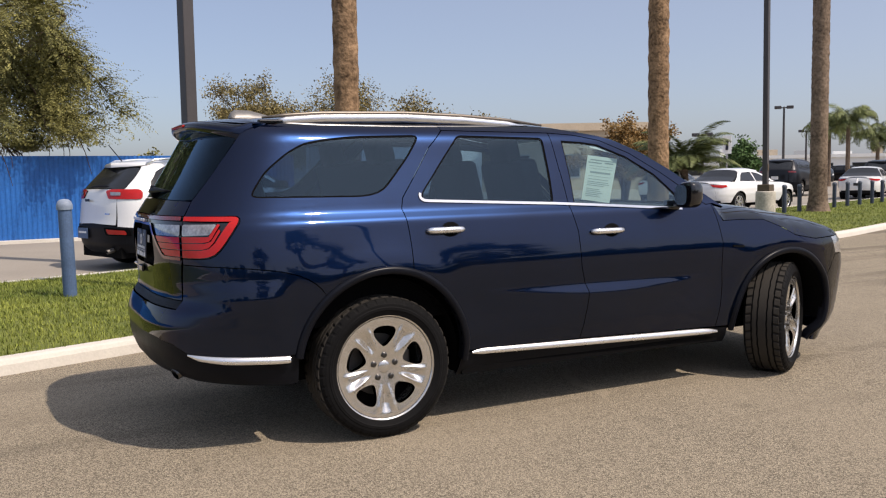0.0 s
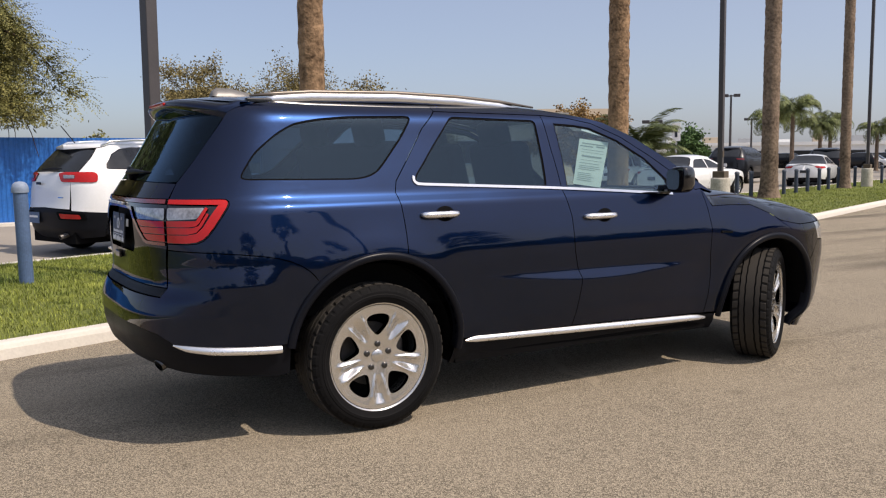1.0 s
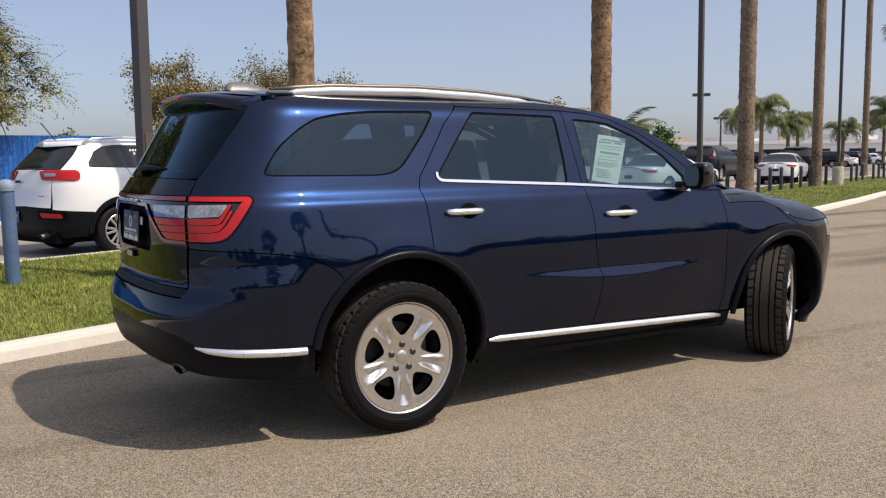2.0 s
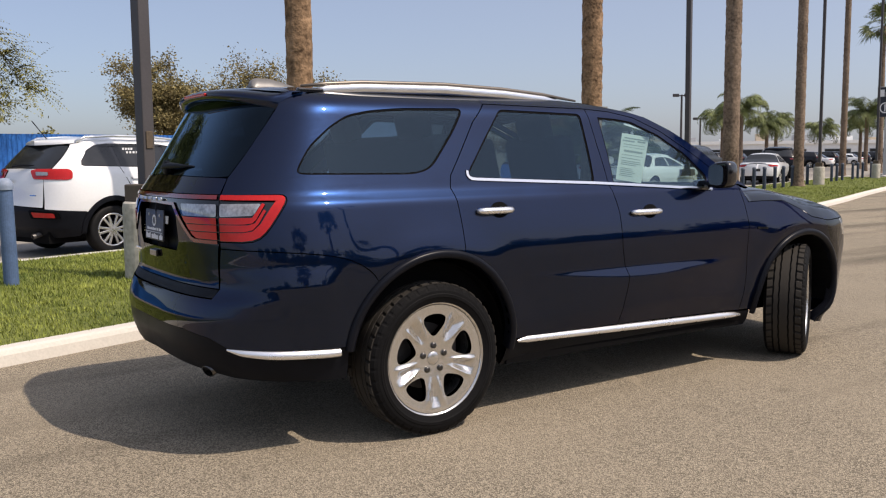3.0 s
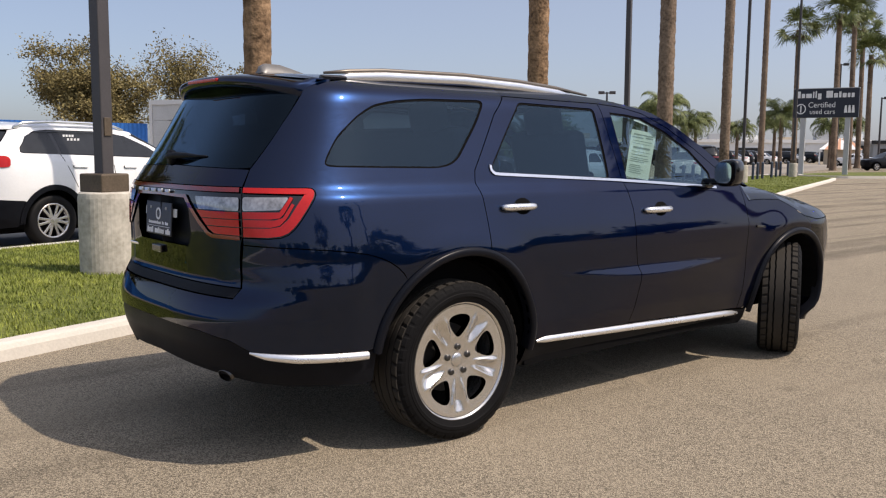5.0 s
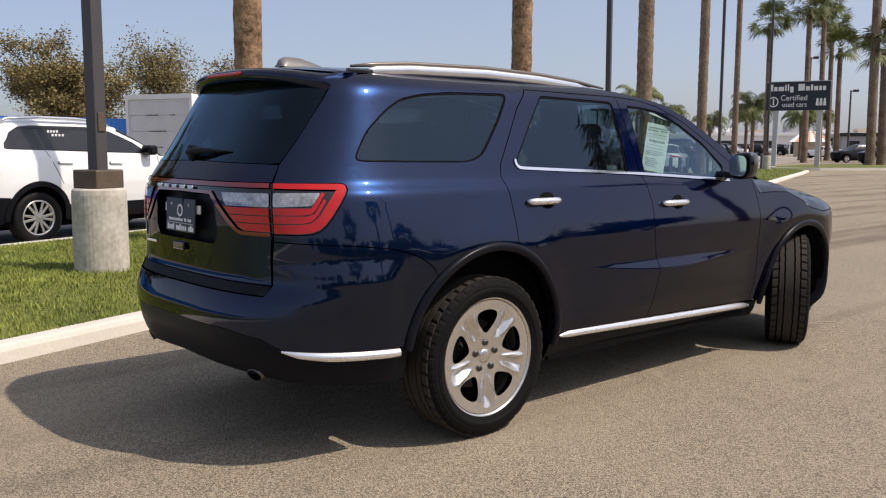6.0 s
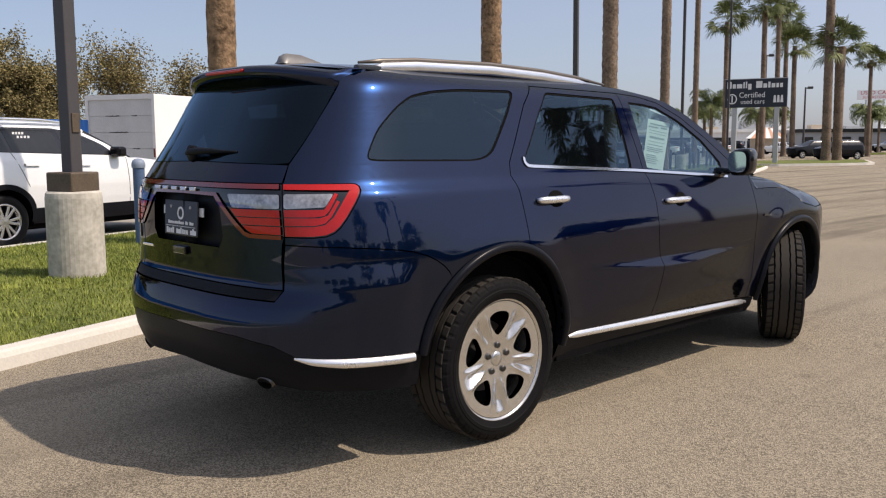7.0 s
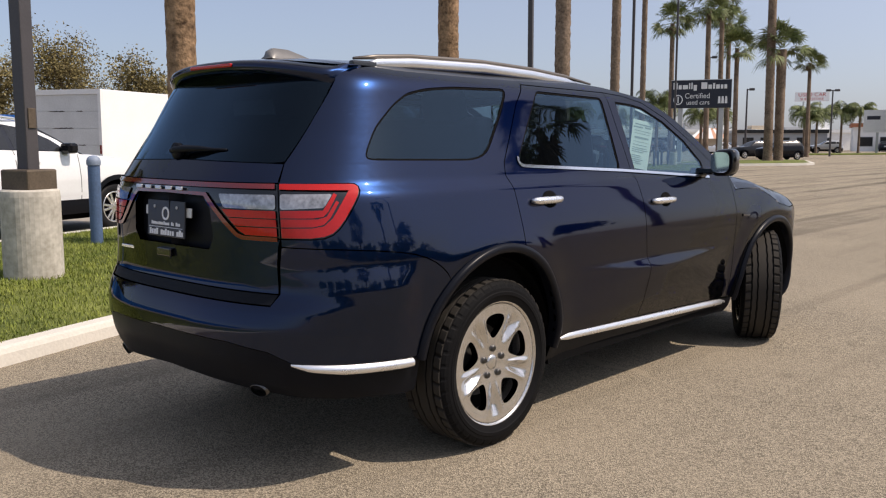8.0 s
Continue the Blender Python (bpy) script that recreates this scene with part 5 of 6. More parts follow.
# ---- trees
def tree(name, place, h, spread, leaf, material, count, size, seed, droop=0.0, trunk=0.16, label="", stems=1, base=0.35, z0=0.0, group="trees", sprays=0, floor=0.0):
    """A trunk that forks into limbs and twigs, with loose sprays of leaves at the twigs."""
    r = random.Random(seed)
    t = thing("tree", label, "tree", group, at=pose(place[0], place[1], z0))
    wood = bmesh.new()
    tips = []

    def grow(p, d, length, rad, level):
        pts, rads = [p], [rad]
        n = 4
        for i in range(n):
            d = (d + Vector((r.uniform(-1, 1), r.uniform(-1, 1), r.uniform(-0.6, 0.7))) * 0.16 - Vector((0, 0, droop * 0.12 * level))).normalized()
            p = p + d * length / n
            pts.append(p), rads.append(rad * (1 - 0.55 * (i + 1) / n))
            if level >= 2:
                tips.append((p, d))
        tube(pts, rads, 7 if level < 2 else 4, wood)
        if level < 3:
            for _ in range((5, 4, 4)[level]):
                q = pts[r.randint(2, n)]
                a = r.uniform(0, 6.283)
                out = Vector((math.cos(a), math.sin(a), r.uniform(-0.15, 0.75) - droop * 0.2 * level)).normalized()
                grow(q, (d * 0.45 + out).normalized(), length * r.uniform(0.55, 0.8), rads[-1] * 0.8, level + 1)

    for s in range(stems):
        d = Vector((r.uniform(-0.25, 0.25), r.uniform(-0.25, 0.25), 1)).normalized()
        grow(Vector((r.uniform(-0.2, 0.2) * (stems > 1), r.uniform(-0.2, 0.2) * (stems > 1), -0.1)), d, h * base, trunk, 0)
    # bring the skeleton to the wanted height and spread
    top = max(p.z for p, _ in tips)
    wide = max(max(abs(p.x), abs(p.y)) for p, _ in tips)
    fz, fx = h * 0.93 / top, spread * 0.9 / wide
    for v in wood.verts:
        k = min(1, max(0, v.co.z / (h * 0.2)))
        v.co.x *= 1 + (fx - 1) * k
        v.co.y *= 1 + (fx - 1) * k
        v.co.z *= fz
    part("trunk", wood, WOOD, t, "", True)
    vs, fs = [], []
    for _ in range(count):
        p, d = r.choice(tips)
        s = h * (0.028 if count > 20000 else 0.042)
        q = Vector((p.x * fx + r.gauss(0, s), p.y * fx + r.gauss(0, s), p.z * fz + r.gauss(0, s * 0.8) - droop * abs(r.gauss(0, s * 1.6))))
        u = Vector((r.gauss(0, 1), r.gauss(0, 1), r.gauss(0, 0.8) - droop)).normalized()
        w = u.cross(Vector((r.gauss(0, 1), r.gauss(0, 1), r.gauss(0, 1)))).normalized()
        L = size * r.uniform(0.6, 1.4)
        if q.z < floor:
            continue
        i = len(vs)
        vs += [tuple(q), tuple(q + u * L * 0.5 + w * L * leaf), tuple(q + u * L), tuple(q + u * L * 0.5 - w * L * leaf)]
        fs.append((i, i + 1, i + 2, i + 3))
    for _ in range(sprays):
        p, d = r.choice(tips)
        q = Vector((p.x * fx, p.y * fx, p.z * fz))
        flat = Vector((q.x, q.y, 0)).normalized() if q.length > 0.1 else Vector((1, 0, 0))
        d = (flat * r.uniform(0.3, 1.2) + Vector((r.gauss(0, 0.5), r.gauss(0, 0.5), r.gauss(0.1, 0.35)))).normalized()
        n, step = r.randint(9, 15), size * 0.55
        for i in range(n):
            d = (d + Vector((r.gauss(0, 0.06), r.gauss(0, 0.06), -0.085 * droop))).normalized()
            q = q + d * step
            if q.z < floor:
                break
            side = d.cross(Vector((0, 0, 1))).normalized()
            for sgn in (-1, 1):
                u = (side * sgn * 0.8 + d * 0.6 + Vector((r.gauss(0, 0.2), r.gauss(0, 0.2), -0.25 + r.gauss(0, 0.2)))).normalized()
                w = u.cross(d).normalized().cross(u)
                L = size * r.uniform(0.6, 1.2) * (1 - 0.5 * i / n)
                k = len(vs)
                vs += [tuple(q), tuple(q + u * L * 0.5 + w * L * leaf), tuple(q + u * L), tuple(q + u * L * 0.5 - w * L * leaf)]
                fs.append((k, k + 1, k + 2, k + 3))
    part("crown", (vs, [], fs), material, t, "")
    return t


tree("tree", (-2.2, 18.0), 8.5, 5.6, 0.17, LEAF, 30000, 0.125, 14, 0.8, 0.2, "large drooping olive-green tree behind the blue wall", 2, 0.34, sprays=14000, floor=2.2)
tree("tree", (10.0, 33.8), 6.6, 4.4, 0.26, LEAF_BROWN, 42000, 0.115, 8, 0.1, 0.16, "browning olive-green tree beyond the lot", 3)
tree("tree", (14.6, 34.8), 6.6, 3.0, 0.26, LEAF_BROWN, 16000, 0.115, 9, 0.0, 0.14, "thin olive-green tree beyond the lot", 3)
tree("tree", (18.5, 36.4), 6.0, 2.8, 0.28, LEAF_BROWN, 9500, 0.14, 10, 0.0, 0.14, "browning leafy tree beyond the lot", 3)
tree("tree", (5.4, 36.5), 2.9, 2.2, 0.30, LEAF, 9000, 0.15, 12, 0.0, 0.12, "dark olive-green tree beyond the lot", 3)
tree("tree", (22.5, 38.0), 5.2, 2.4, 0.28, LEAF_BROWN, 9000, 0.14, 15, 0.0, 0.14, "browning leafy tree beyond the lot", 3)
tree("tree", (26.7, 29.6), 4.6, 3.1, 0.30, LEAF_RUST, 26000, 0.13, 13, 0.0, 0.13, "bushy tree with rust-brown leaves", 4)
tree("tree", (63.4, 56.8), 5.0, 2.3, 0.34, LEAF_GREEN, 9000, 0.24, 14, 0.0, 0.16, "round green tree in the far lot", 3)


def feather_palm(place, h, length, seed, fronds=26, radius=0.17, material=None, droop=1.0, label="feathery green palm in the far lot"):
    """A palm with long arching fronds of narrow leaflets."""
    r = random.Random(seed)
    t = thing("palm_tree", label, "palm tree", "far palms", at=pose(place[0], place[1], 0))
    part("trunk", lathe([(radius * 1.5, -0.1), (radius * 1.1, 0.4), (radius, h * 0.6), (radius * 0.9, h)], 12), BARK_GREY, t, "", True)
    vs, fs = [], []
    for k in range(fronds):
        az, el = 2.4 * k + r.uniform(-0.2, 0.2), radians(r.uniform(0, 75))
        d = Vector((math.cos(az), math.sin(az), 0))
        side = Vector((-d.y, d.x, 0))
        p, L = Vector((0, 0, h)), length * r.uniform(0.8, 1.1)
        n = 9
        for i in range(n):
            t1 = (i + 1) / n
            el2 = el - droop * 1.9 * t1 * t1
            step = (d * math.cos(el2) + Vector((0, 0, math.sin(el2)))) * L / n
            q = p + step
            for sgn in (-1, 1):
                for j in range(4):
                    a = p + step * (j / 4)
                    lf = L * 0.33 * math.sin(math.pi * min(1, 0.25 + 0.72 * (i + j / 4) / n)) * r.uniform(0.8, 1.1)
                    e = a + (side * sgn * 0.8 + step.normalized() * 0.45 - Vector((0, 0, 0.45 * droop))).normalized() * lf
                    m = (a + e) / 2 + step * 0.10
                    i0 = len(vs)
                    vs += [tuple(a), tuple(m), tuple(e), tuple((a + e) / 2 - step * 0.10)]
                    fs.append((i0, i0 + 1, i0 + 2, i0 + 3))
            p = q
    part("crown", (vs, [], fs), material or FROND, t, "")
    return t


feather_palm((25.5, 24.4), 1.6, 3.0, 21, 44, 0.3, None, 0.75, "low date palm with arching fronds")
for i, (x, y, h, L) in enumerate(((56.6, 41.8, 4.5, 2.1), (53.9, 38.0, 4.9, 2.2), (62.5, 41.9, 3.8, 1.9), (67.2, 44.3, 4.3, 2.0), (66.8, 35.6, 4.8, 2.2), (76.0, 41.5, 4.0, 1.9), (72.0, 43.0, 3.6, 1.9), (81.0, 38.5, 4.2, 2.0), (90.0, 41.0, 4.4, 2.0), (110.0, 39.0, 5.2, 2.3), (117.0, 40.0, 5.0, 2.3), (121.0, 38.2, 5.6, 2.6), (122.0, 36.2, 5.4, 2.6), (105.0, 36.5, 4.4, 2.0))):
    feather_palm((x, y), h, L * 1.3, 30 + i, 32, 0.15, None, 1.4)
# fan palms beyond the sign and on the island
for i, (x, y, h, r0, r1, sz) in enumerate(((60.2, 30.7, 10.6, 0.20, 0.17, 1.3), (68.7, 31.9, 12.8, 0.24, 0.2, 1.45), (74.6, 33.5, 13.4, 0.24, 0.2, 1.5), (83.0, 36.7, 13.4, 0.25, 0.2, 1.6), (78.8, 33.9, 10.4, 0.25, 0.2, 1.6), (59.0, 21.6, 7.9, 0.29, 0.33, 1.55), (85.3, 29.4, 9.2, 0.2, 0.16, 1.2))):
    fan_palm(0, 0, h, r0, r1, BARK_GREY, True, (0.0, 0.01), 50 + i, place=Vector((x, y, 0)), size=sz * 0.86, skirt=0.0 if r1 > r0 else 0.5)
fan_palm(0, 0, 14.5, 0.30, 0.27, BARK_GREY, True, (0.0, 0.012), 61, place=Vector((57.9, 21.9, 0)), size=1.2)


# ---- blue wall and box truck
def sheet_wall(x0, y0, x1, y1, h, material, name, label):
    """Corrugated steel sheets on end, with a low concrete footing."""
    n = int(math.hypot(x1 - x0, y1 - y0) / 0.10)
    d = Vector((x1 - x0, y1 - y0, 0)).normalized()
    o = Vector((-d.y, d.x, 0))
    vs, fs = [], []
    for i in range(n * 4 + 1):
        s = (0.0, 0.03, 0.05, 0.08)[i % 4] + 0.1 * (i // 4)
        k = (0.0, 0.0, 0.012, 0.012)[i % 4]
        p = Vector((x0, y0, 0)) + d * s - o * k
        vs += [(p.x, p.y, 0.12), (p.x, p.y, h), (p.x + o.x * 0.06, p.y + o.y * 0.06, h), (p.x + o.x * 0.06, p.y + o.y * 0.06, 0.12)]
    for i in range(n * 4):
        a, b = i * 4, i * 4 + 4
        fs += [(a, b, b + 1, a + 1), (a + 1, b + 1, b + 2, a + 2), (a + 2, b + 2, b + 3, a + 3)]
    w = part(name, (vs, [], fs), material)
    return tagged(w, label, "wall", kind="structure")


sheet_wall(-32.0, 13.6, 5.2, 16.5, 1.97, BLUE_STEEL, "wall_north", "blue corrugated steel fence wall")
bm = bmesh.new()
for (x, y), (x2, y2) in (((-32.0, 13.3), (5.2, 16.2)),):
    d = Vector((x2 - x, y2 - y, 0)).normalized()
    o = Vector((-d.y, d.x, 0))
    c = [Vector((x, y, 0)) - o * 0.1, Vector((x2, y2, 0)) - o * 0.1, Vector((x2, y2, 0)) + o * 0.5, Vector((x, y, 0)) + o * 0.5]
    lo, hi = [bm.verts.new(p) for p in c], [bm.verts.new(p + Vector((0, 0, 0.15))) for p in c]
    bm.faces.new(hi)
    for i in range(4):
        bm.faces.new((lo[i], lo[(i + 1) % 4], hi[(i + 1) % 4], hi[i]))
tagged(part("wall_kerb", bm, KERB), "pale concrete kerb at the foot of the blue wall", "kerb", kind="structure")

truck = thing("box_truck", "white box trailer with a weathered roller door, parked in the lot", "truck", at=pose(8.73, 20.45, 0, 0, 0, 23))
part("box_body", box(0.03, 0.0, 0.75, 6.2, 2.6, 2.85, 0.02), BOX_WHITE, truck, "white smooth side panels")
fr = bmesh.new()
for y0, y1, z0, z1 in ((0.0, 0.10, 0.75, 2.86), (2.50, 2.6, 0.75, 2.86), (0.10, 2.50, 2.72, 2.86), (0.10, 2.50, 0.70, 0.80)):
    add_box(fr, -0.04, y0, z0, 0.03, y1, z1)
part("door_frame", fr, BOX_WHITE, truck, "white door frame")
for i in range(4):
    z = 0.82 + i * 0.475
    d = part("door_slat", box(-0.005, 0.11, z + 0.004, 0.02, 2.49, z + 0.471, 0.004), BOX_DOOR, truck, "weathered grey-white door panel")
r = random.Random(3)
for i in range(5):
    for j in range(4):
        y, w, z = r.uniform(0.2, 1.7), r.uniform(0.25, 0.6), 0.82 + i * 0.475 - 0.005
        if i == 4:
            continue
        bm = prism([(y, z), (y + w * 0.3, z - 0.012), (y + w * 0.6, z - 0.006), (y + w, z + 0.004), (y + w * 0.7, z + 0.022), (y + w * 0.4, z + 0.016), (y + w * 0.2, z + 0.03)], -0.003, 0.0)
        part("grime_streak", bm, RUST, truck, "dark scraped streak").matrix_local = pose(-0.0065, 0, 0, 0, 0, 90)
part("tail_light", box(-0.055, 0.02, 1.05, -0.04, 0.08, 1.30), DARK_RED, truck)
part("chassis", box(0.2, 0.6, 0.45, 6.0, 2.0, 0.75), UNDER, truck)
for x in (0.9, 1.8):
    for y in (0.25, 2.35):
        part("wheel", lathe([(0.0, -0.10), (0.2, -0.10), (0.31, -0.12), (0.34, -0.09), (0.34, 0.09), (0.31, 0.12), (0.0, 0.10)], 24, "y"), RUBBER, truck, "", True).location = (x, y, 0.34)
part("landing_leg", box(5.2, 0.7, 0.0, 5.35, 1.5, 0.6), UNDER, truck)


# ---- other parked cars
def star_wheel(parent, x, y, r, spokes, at_right, material=ALLOY):
    w = part("wheel", lathe([(r * 0.66, -0.09), (r * 0.70, -0.10), (r * 0.9, -0.105), (r * 0.97, -0.09), (r, -0.06), (r, 0.06), (r * 0.9, 0.1), (0.0, 0.08)], 40, "y"), RUBBER, parent, "black tyre", True)
    w.matrix_local = pose(x, y, r, 0, 0, 0 if at_right else 180)
    part("rim", lathe([(r * 0.60, -0.085), (r * 0.63, -0.098), (r * 0.68, -0.094), (r * 0.66, -0.05), (r * 0.60, -0.02)], 40, "y"), material, w, "silver rim ring", True)
    part("wheel_hub", lathe([(0.0, -0.03), (r * 0.6, -0.03), (r * 0.6, 0.0), (0.0, 0.0)], 24, "y"), UNDER, w)
    bm = bmesh.new()
    for k in range(spokes):
        a = 2 * math.pi * k / spokes
        for da in (-0.2, 0.2):
            m = Matrix.Rotation(-a - da, 4, "Y")
            add_box(bm, r * 0.12, -0.092, -r * 0.05, r * 0.63, -0.065, r * 0.05, 0.006, m)
    lathe([(0.0, -0.1), (r * 0.16, -0.098), (r * 0.2, -0.07)], 20, "y", bm)
    part("spokes", bm, material, w, "silver alloy spokes")
    return w


def car_shell(name, label, category, at, half, rear, front, xs, xf, ends, paint, panels, wheels, roof, hood, group="parked cars"):
    """A parked car: skin panels, roof and bonnet sheets, four wheels. panels: name, outline, material, lift."""
    t = thing(name, label, category, group, at=at)
    sk = make_skin(half, rear, front, xs, xf, 1.3, 1.4, 3.0, 2.8)
    for nm, poly, material, lift in panels:
        patch(nm, poly, material, t, sk, (), lift, 0.0015 if lift <= 0 else 0.0, 0.09, 0.02)

    def lid(rows):
        """rows: x, edge height, crown height."""
        def f(u, v):
            x = rows[0][0] + (rows[-1][0] - rows[0][0]) * u
            ze, zc = table([(q[0], q[1]) for q in rows], x), table([(q[0], q[2]) for q in rows], x)
            w = soft_table(half, ze)
            if x > xf:
                w *= max(0.0, 1 - ((x - xf) / (soft_table(front, ze) - xf + 0.02)) ** 2.8) ** (1 / 2.8)
            if x < xs:
                w *= max(0.0, 1 - ((xs - x) / (xs - soft_table(rear, ze) + 0.02)) ** 3.0) ** (1 / 3.0)
            a = math.pi * v
            return Vector((x, -w * math.cos(a), ze + (zc - ze) * max(0, math.sin(a)) ** 0.7))
        return f
    for nm, rows, material in ([("roof", roof, paint)] + hood):
        sheet(nm, lid(rows), 20, 16, material, t)
    bx0, bx1 = ends
    part("underbody", box(bx0, -0.6, 0.2, bx1, 0.6, 0.7), UNDER, t)
    part("cabin_tub", box(xs + 0.05, -0.72, 0.6, xf - 0.4, 0.72, 0.95), UNDER, t)
    for x, r, spokes in wheels:
        for sy in (-1, 1):
            star_wheel(t, x, sy * (soft_table(half, 0.5) - 0.11), r, spokes, sy < 0)
            well = bmesh.new()
            ring = [(x + (r + 0.075) * math.cos(radians(-15 + 210 * i / 16)), r + 0.02 + (r + 0.075) * math.sin(radians(-15 + 210 * i / 16))) for i in range(17)]
            a = [well.verts.new((px, sy * (soft_table(half, 0.5) - 0.03), pz)) for px, pz in ring]
            b = [well.verts.new((px, sy * 0.5, pz)) for px, pz in ring]
            for i in range(16):
                well.faces.new((a[i], a[i + 1], b[i + 1], b[i]))
            well.faces.new(b)
            part("wheel_well", well, UNDER, t)
    return t


H2 = ((0.2, 0.78), (0.4, 0.86), (0.6, 0.90), (0.8, 0.915), (1.0, 0.905), (1.15, 0.88), (1.22, 0.85), (1.4, 0.75), (1.55, 0.65), (1.62, 0.57), (1.68, 0.45))
R2 = ((0.2, -0.75), (0.4, -0.90), (0.65, -0.93), (0.8, -0.90), (1.0, -0.88), (1.2, -0.84), (1.35, -0.72), (1.55, -0.52), (1.68, -0.42))
F2 = ((0.2, 3.5), (0.5, 3.66), (0.8, 3.68), (0.95, 3.62), (1.1, 3.4), (1.7, 3.2))
A0, A1 = (0.0, 0.37, 0.43), (2.7, 0.37, 0.43)
CM = -1.56
cross_panels = [
    ("side_panel", [(0.42, 0.50)] + arc(*A0, 18, 146, 12) + [(-0.42, 0.64), (-0.95, 0.68), (-0.98, 1.10), (-0.86, 1.22), (-0.70, 1.40), (-0.56, 1.565), (-0.2, 1.60), (0.4, 1.625), (1.1, 1.60), (1.4, 1.54), (1.75, 1.36), (2.05, 1.16), (2.6, 1.09), (3.05, 1.0), (3.25, 0.94), (3.2, 0.6)] + arc(*A1, 30, 162, 12) + [(2.27, 0.50)], WHITE_PAINT, 0),
    ("liftgate", [(CM, 0.72), (-0.98, 0.70), (-0.98, 1.10), (-0.86, 1.225), (CM, 1.235)], WHITE_PAINT, 0),
    ("rear_glass", [(CM, 1.235), (-0.88, 1.225), (-0.72, 1.40), (-0.60, 1.545), (CM, 1.575)], DARK_WINDOW, -0.004),
    ("rear_bumper", [(CM, 0.72), (-0.95, 0.68), (-0.42, 0.64)] + arc(*A0, 150, 182, 4) + [(-0.5, 0.30), (-1.0, 0.27), (CM, 0.27)], CLADDING, 0.004),
    ("sill", [(0.41, 0.51), (2.29, 0.51), (2.28, 0.30), (0.42, 0.30)], CLADDING, 0.004),
    ("front_bumper", [(3.12, 0.45), (3.2, 0.6), (3.25, 0.94), (4.3, 0.9), (4.3, 0.3), (3.15, 0.3)], CLADDING, 0),
    ("arch_trim", arc(0.0, 0.37, 0.475, -5, 185, 20) + arc(0.0, 0.37, 0.405, 185, -5, 20), CLADDING, 0.012),
    ("arch_trim", arc(2.7, 0.37, 0.475, -5, 185, 20) + arc(2.7, 0.37, 0.405, 185, -5, 20), CLADDING, 0.012),
    ("window_band", [(-0.43, 1.275), (-0.42, 1.34), (-0.27, 1.48), (-0.10, 1.558), (0.10, 1.58), (0.95, 1.573), (1.31, 1.515), (1.64, 1.36), (1.86, 1.195), (0.95, 1.222), (0.10, 1.25), (-0.38, 1.262)], GLOSS_BLACK, 0.002),
    ("side_window", [(-0.42, 1.285), (-0.40, 1.34), (-0.25, 1.47), (-0.08, 1.545), (0.10, 1.565), (0.13, 1.262), (-0.38, 1.272)], DARK_WINDOW, 0.004),
    ("side_window", [(0.16, 1.567), (0.92, 1.56), (0.92, 1.235), (0.18, 1.26)], DARK_WINDOW, 0.004),
    ("side_window", [(0.98, 1.555), (1.3, 1.50), (1.62, 1.345), (1.82, 1.205), (0.99, 1.232)], DARK_WINDOW, 0.004),
    ("tail_lamp", rounded([(-1.24, 1.205), (-1.12, 1.222), (-0.62, 1.222), (-0.57, 1.19), (-0.58, 1.09), (-0.64, 1.078), (-1.16, 1.088)], 0.03), RED_LENS, 0.012),
    ("lamp_lens", rounded([(-1.12, 1.185), (-0.90, 1.18), (-0.90, 1.135), (-1.10, 1.135)], 0.015), CLEAR_LENS, 0.018),
    ("reflector_bezel", rounded([(-1.22, 0.665), (-0.76, 0.645), (-0.73, 0.545), (-1.18, 0.55)], 0.03), UNDER, 0.014),
    ("reflector", rounded([(-1.16, 0.64), (-0.82, 0.625), (-0.80, 0.565), (-1.12, 0.57)], 0.02), RED_LENS, 0.02),
    ("door_gap", [(0.145, 1.255), (0.155, 1.255), (0.36, 0.80), (0.35, 0.80)], UNDER, 0.001),
    ("door_gap", [(0.95, 1.23), (0.96, 1.23), (0.99, 0.51), (0.98, 0.51)], UNDER, 0.001),
    ("door_gap", [(2.0, 1.16), (2.01, 1.16), (2.05, 0.51), (2.04, 0.51)], UNDER, 0.001),
    ("door_handle", rounded([(0.30, 1.10), (0.52, 1.095), (0.52, 1.065), (0.30, 1.07)], 0.01), WHITE_PAINT, 0.025),
    ("door_handle", rounded([(1.12, 1.085), (1.34, 1.08), (1.34, 1.05), (1.12, 1.055)], 0.01), WHITE_PAINT, 0.025),
]
white_suv = car_shell("suv", "white compact SUV with black lower cladding, parked past the lawn", "car", pose(0.40, 8.95, 0.088, 0, 0, 19.5) @ Matrix.Diagonal((1.0, 1.0, 0.975, 1)), H2, R2, F2, -0.25, 2.5, (-0.8, 3.4), WHITE_PAINT, cross_panels,
                      ((0.0, 0.355, 6), (2.7, 0.355, 6)), ((-0.60, 1.555, 1.62), (-0.2, 1.60, 1.675), (0.5, 1.625, 1.70), (1.1, 1.60, 1.68), (1.45, 1.53, 1.62)),
                      [("windscreen", ((1.45, 1.53, 1.62), (1.75, 1.36, 1.44), (2.15, 1.13, 1.16)), DARK_WINDOW), ("hood", ((2.02, 1.16, 1.17), (2.3, 1.12, 1.18), (2.8, 1.05, 1.13), (3.25, 0.94, 1.05), (3.6, 0.90, 0.95)), WHITE_PAINT)])
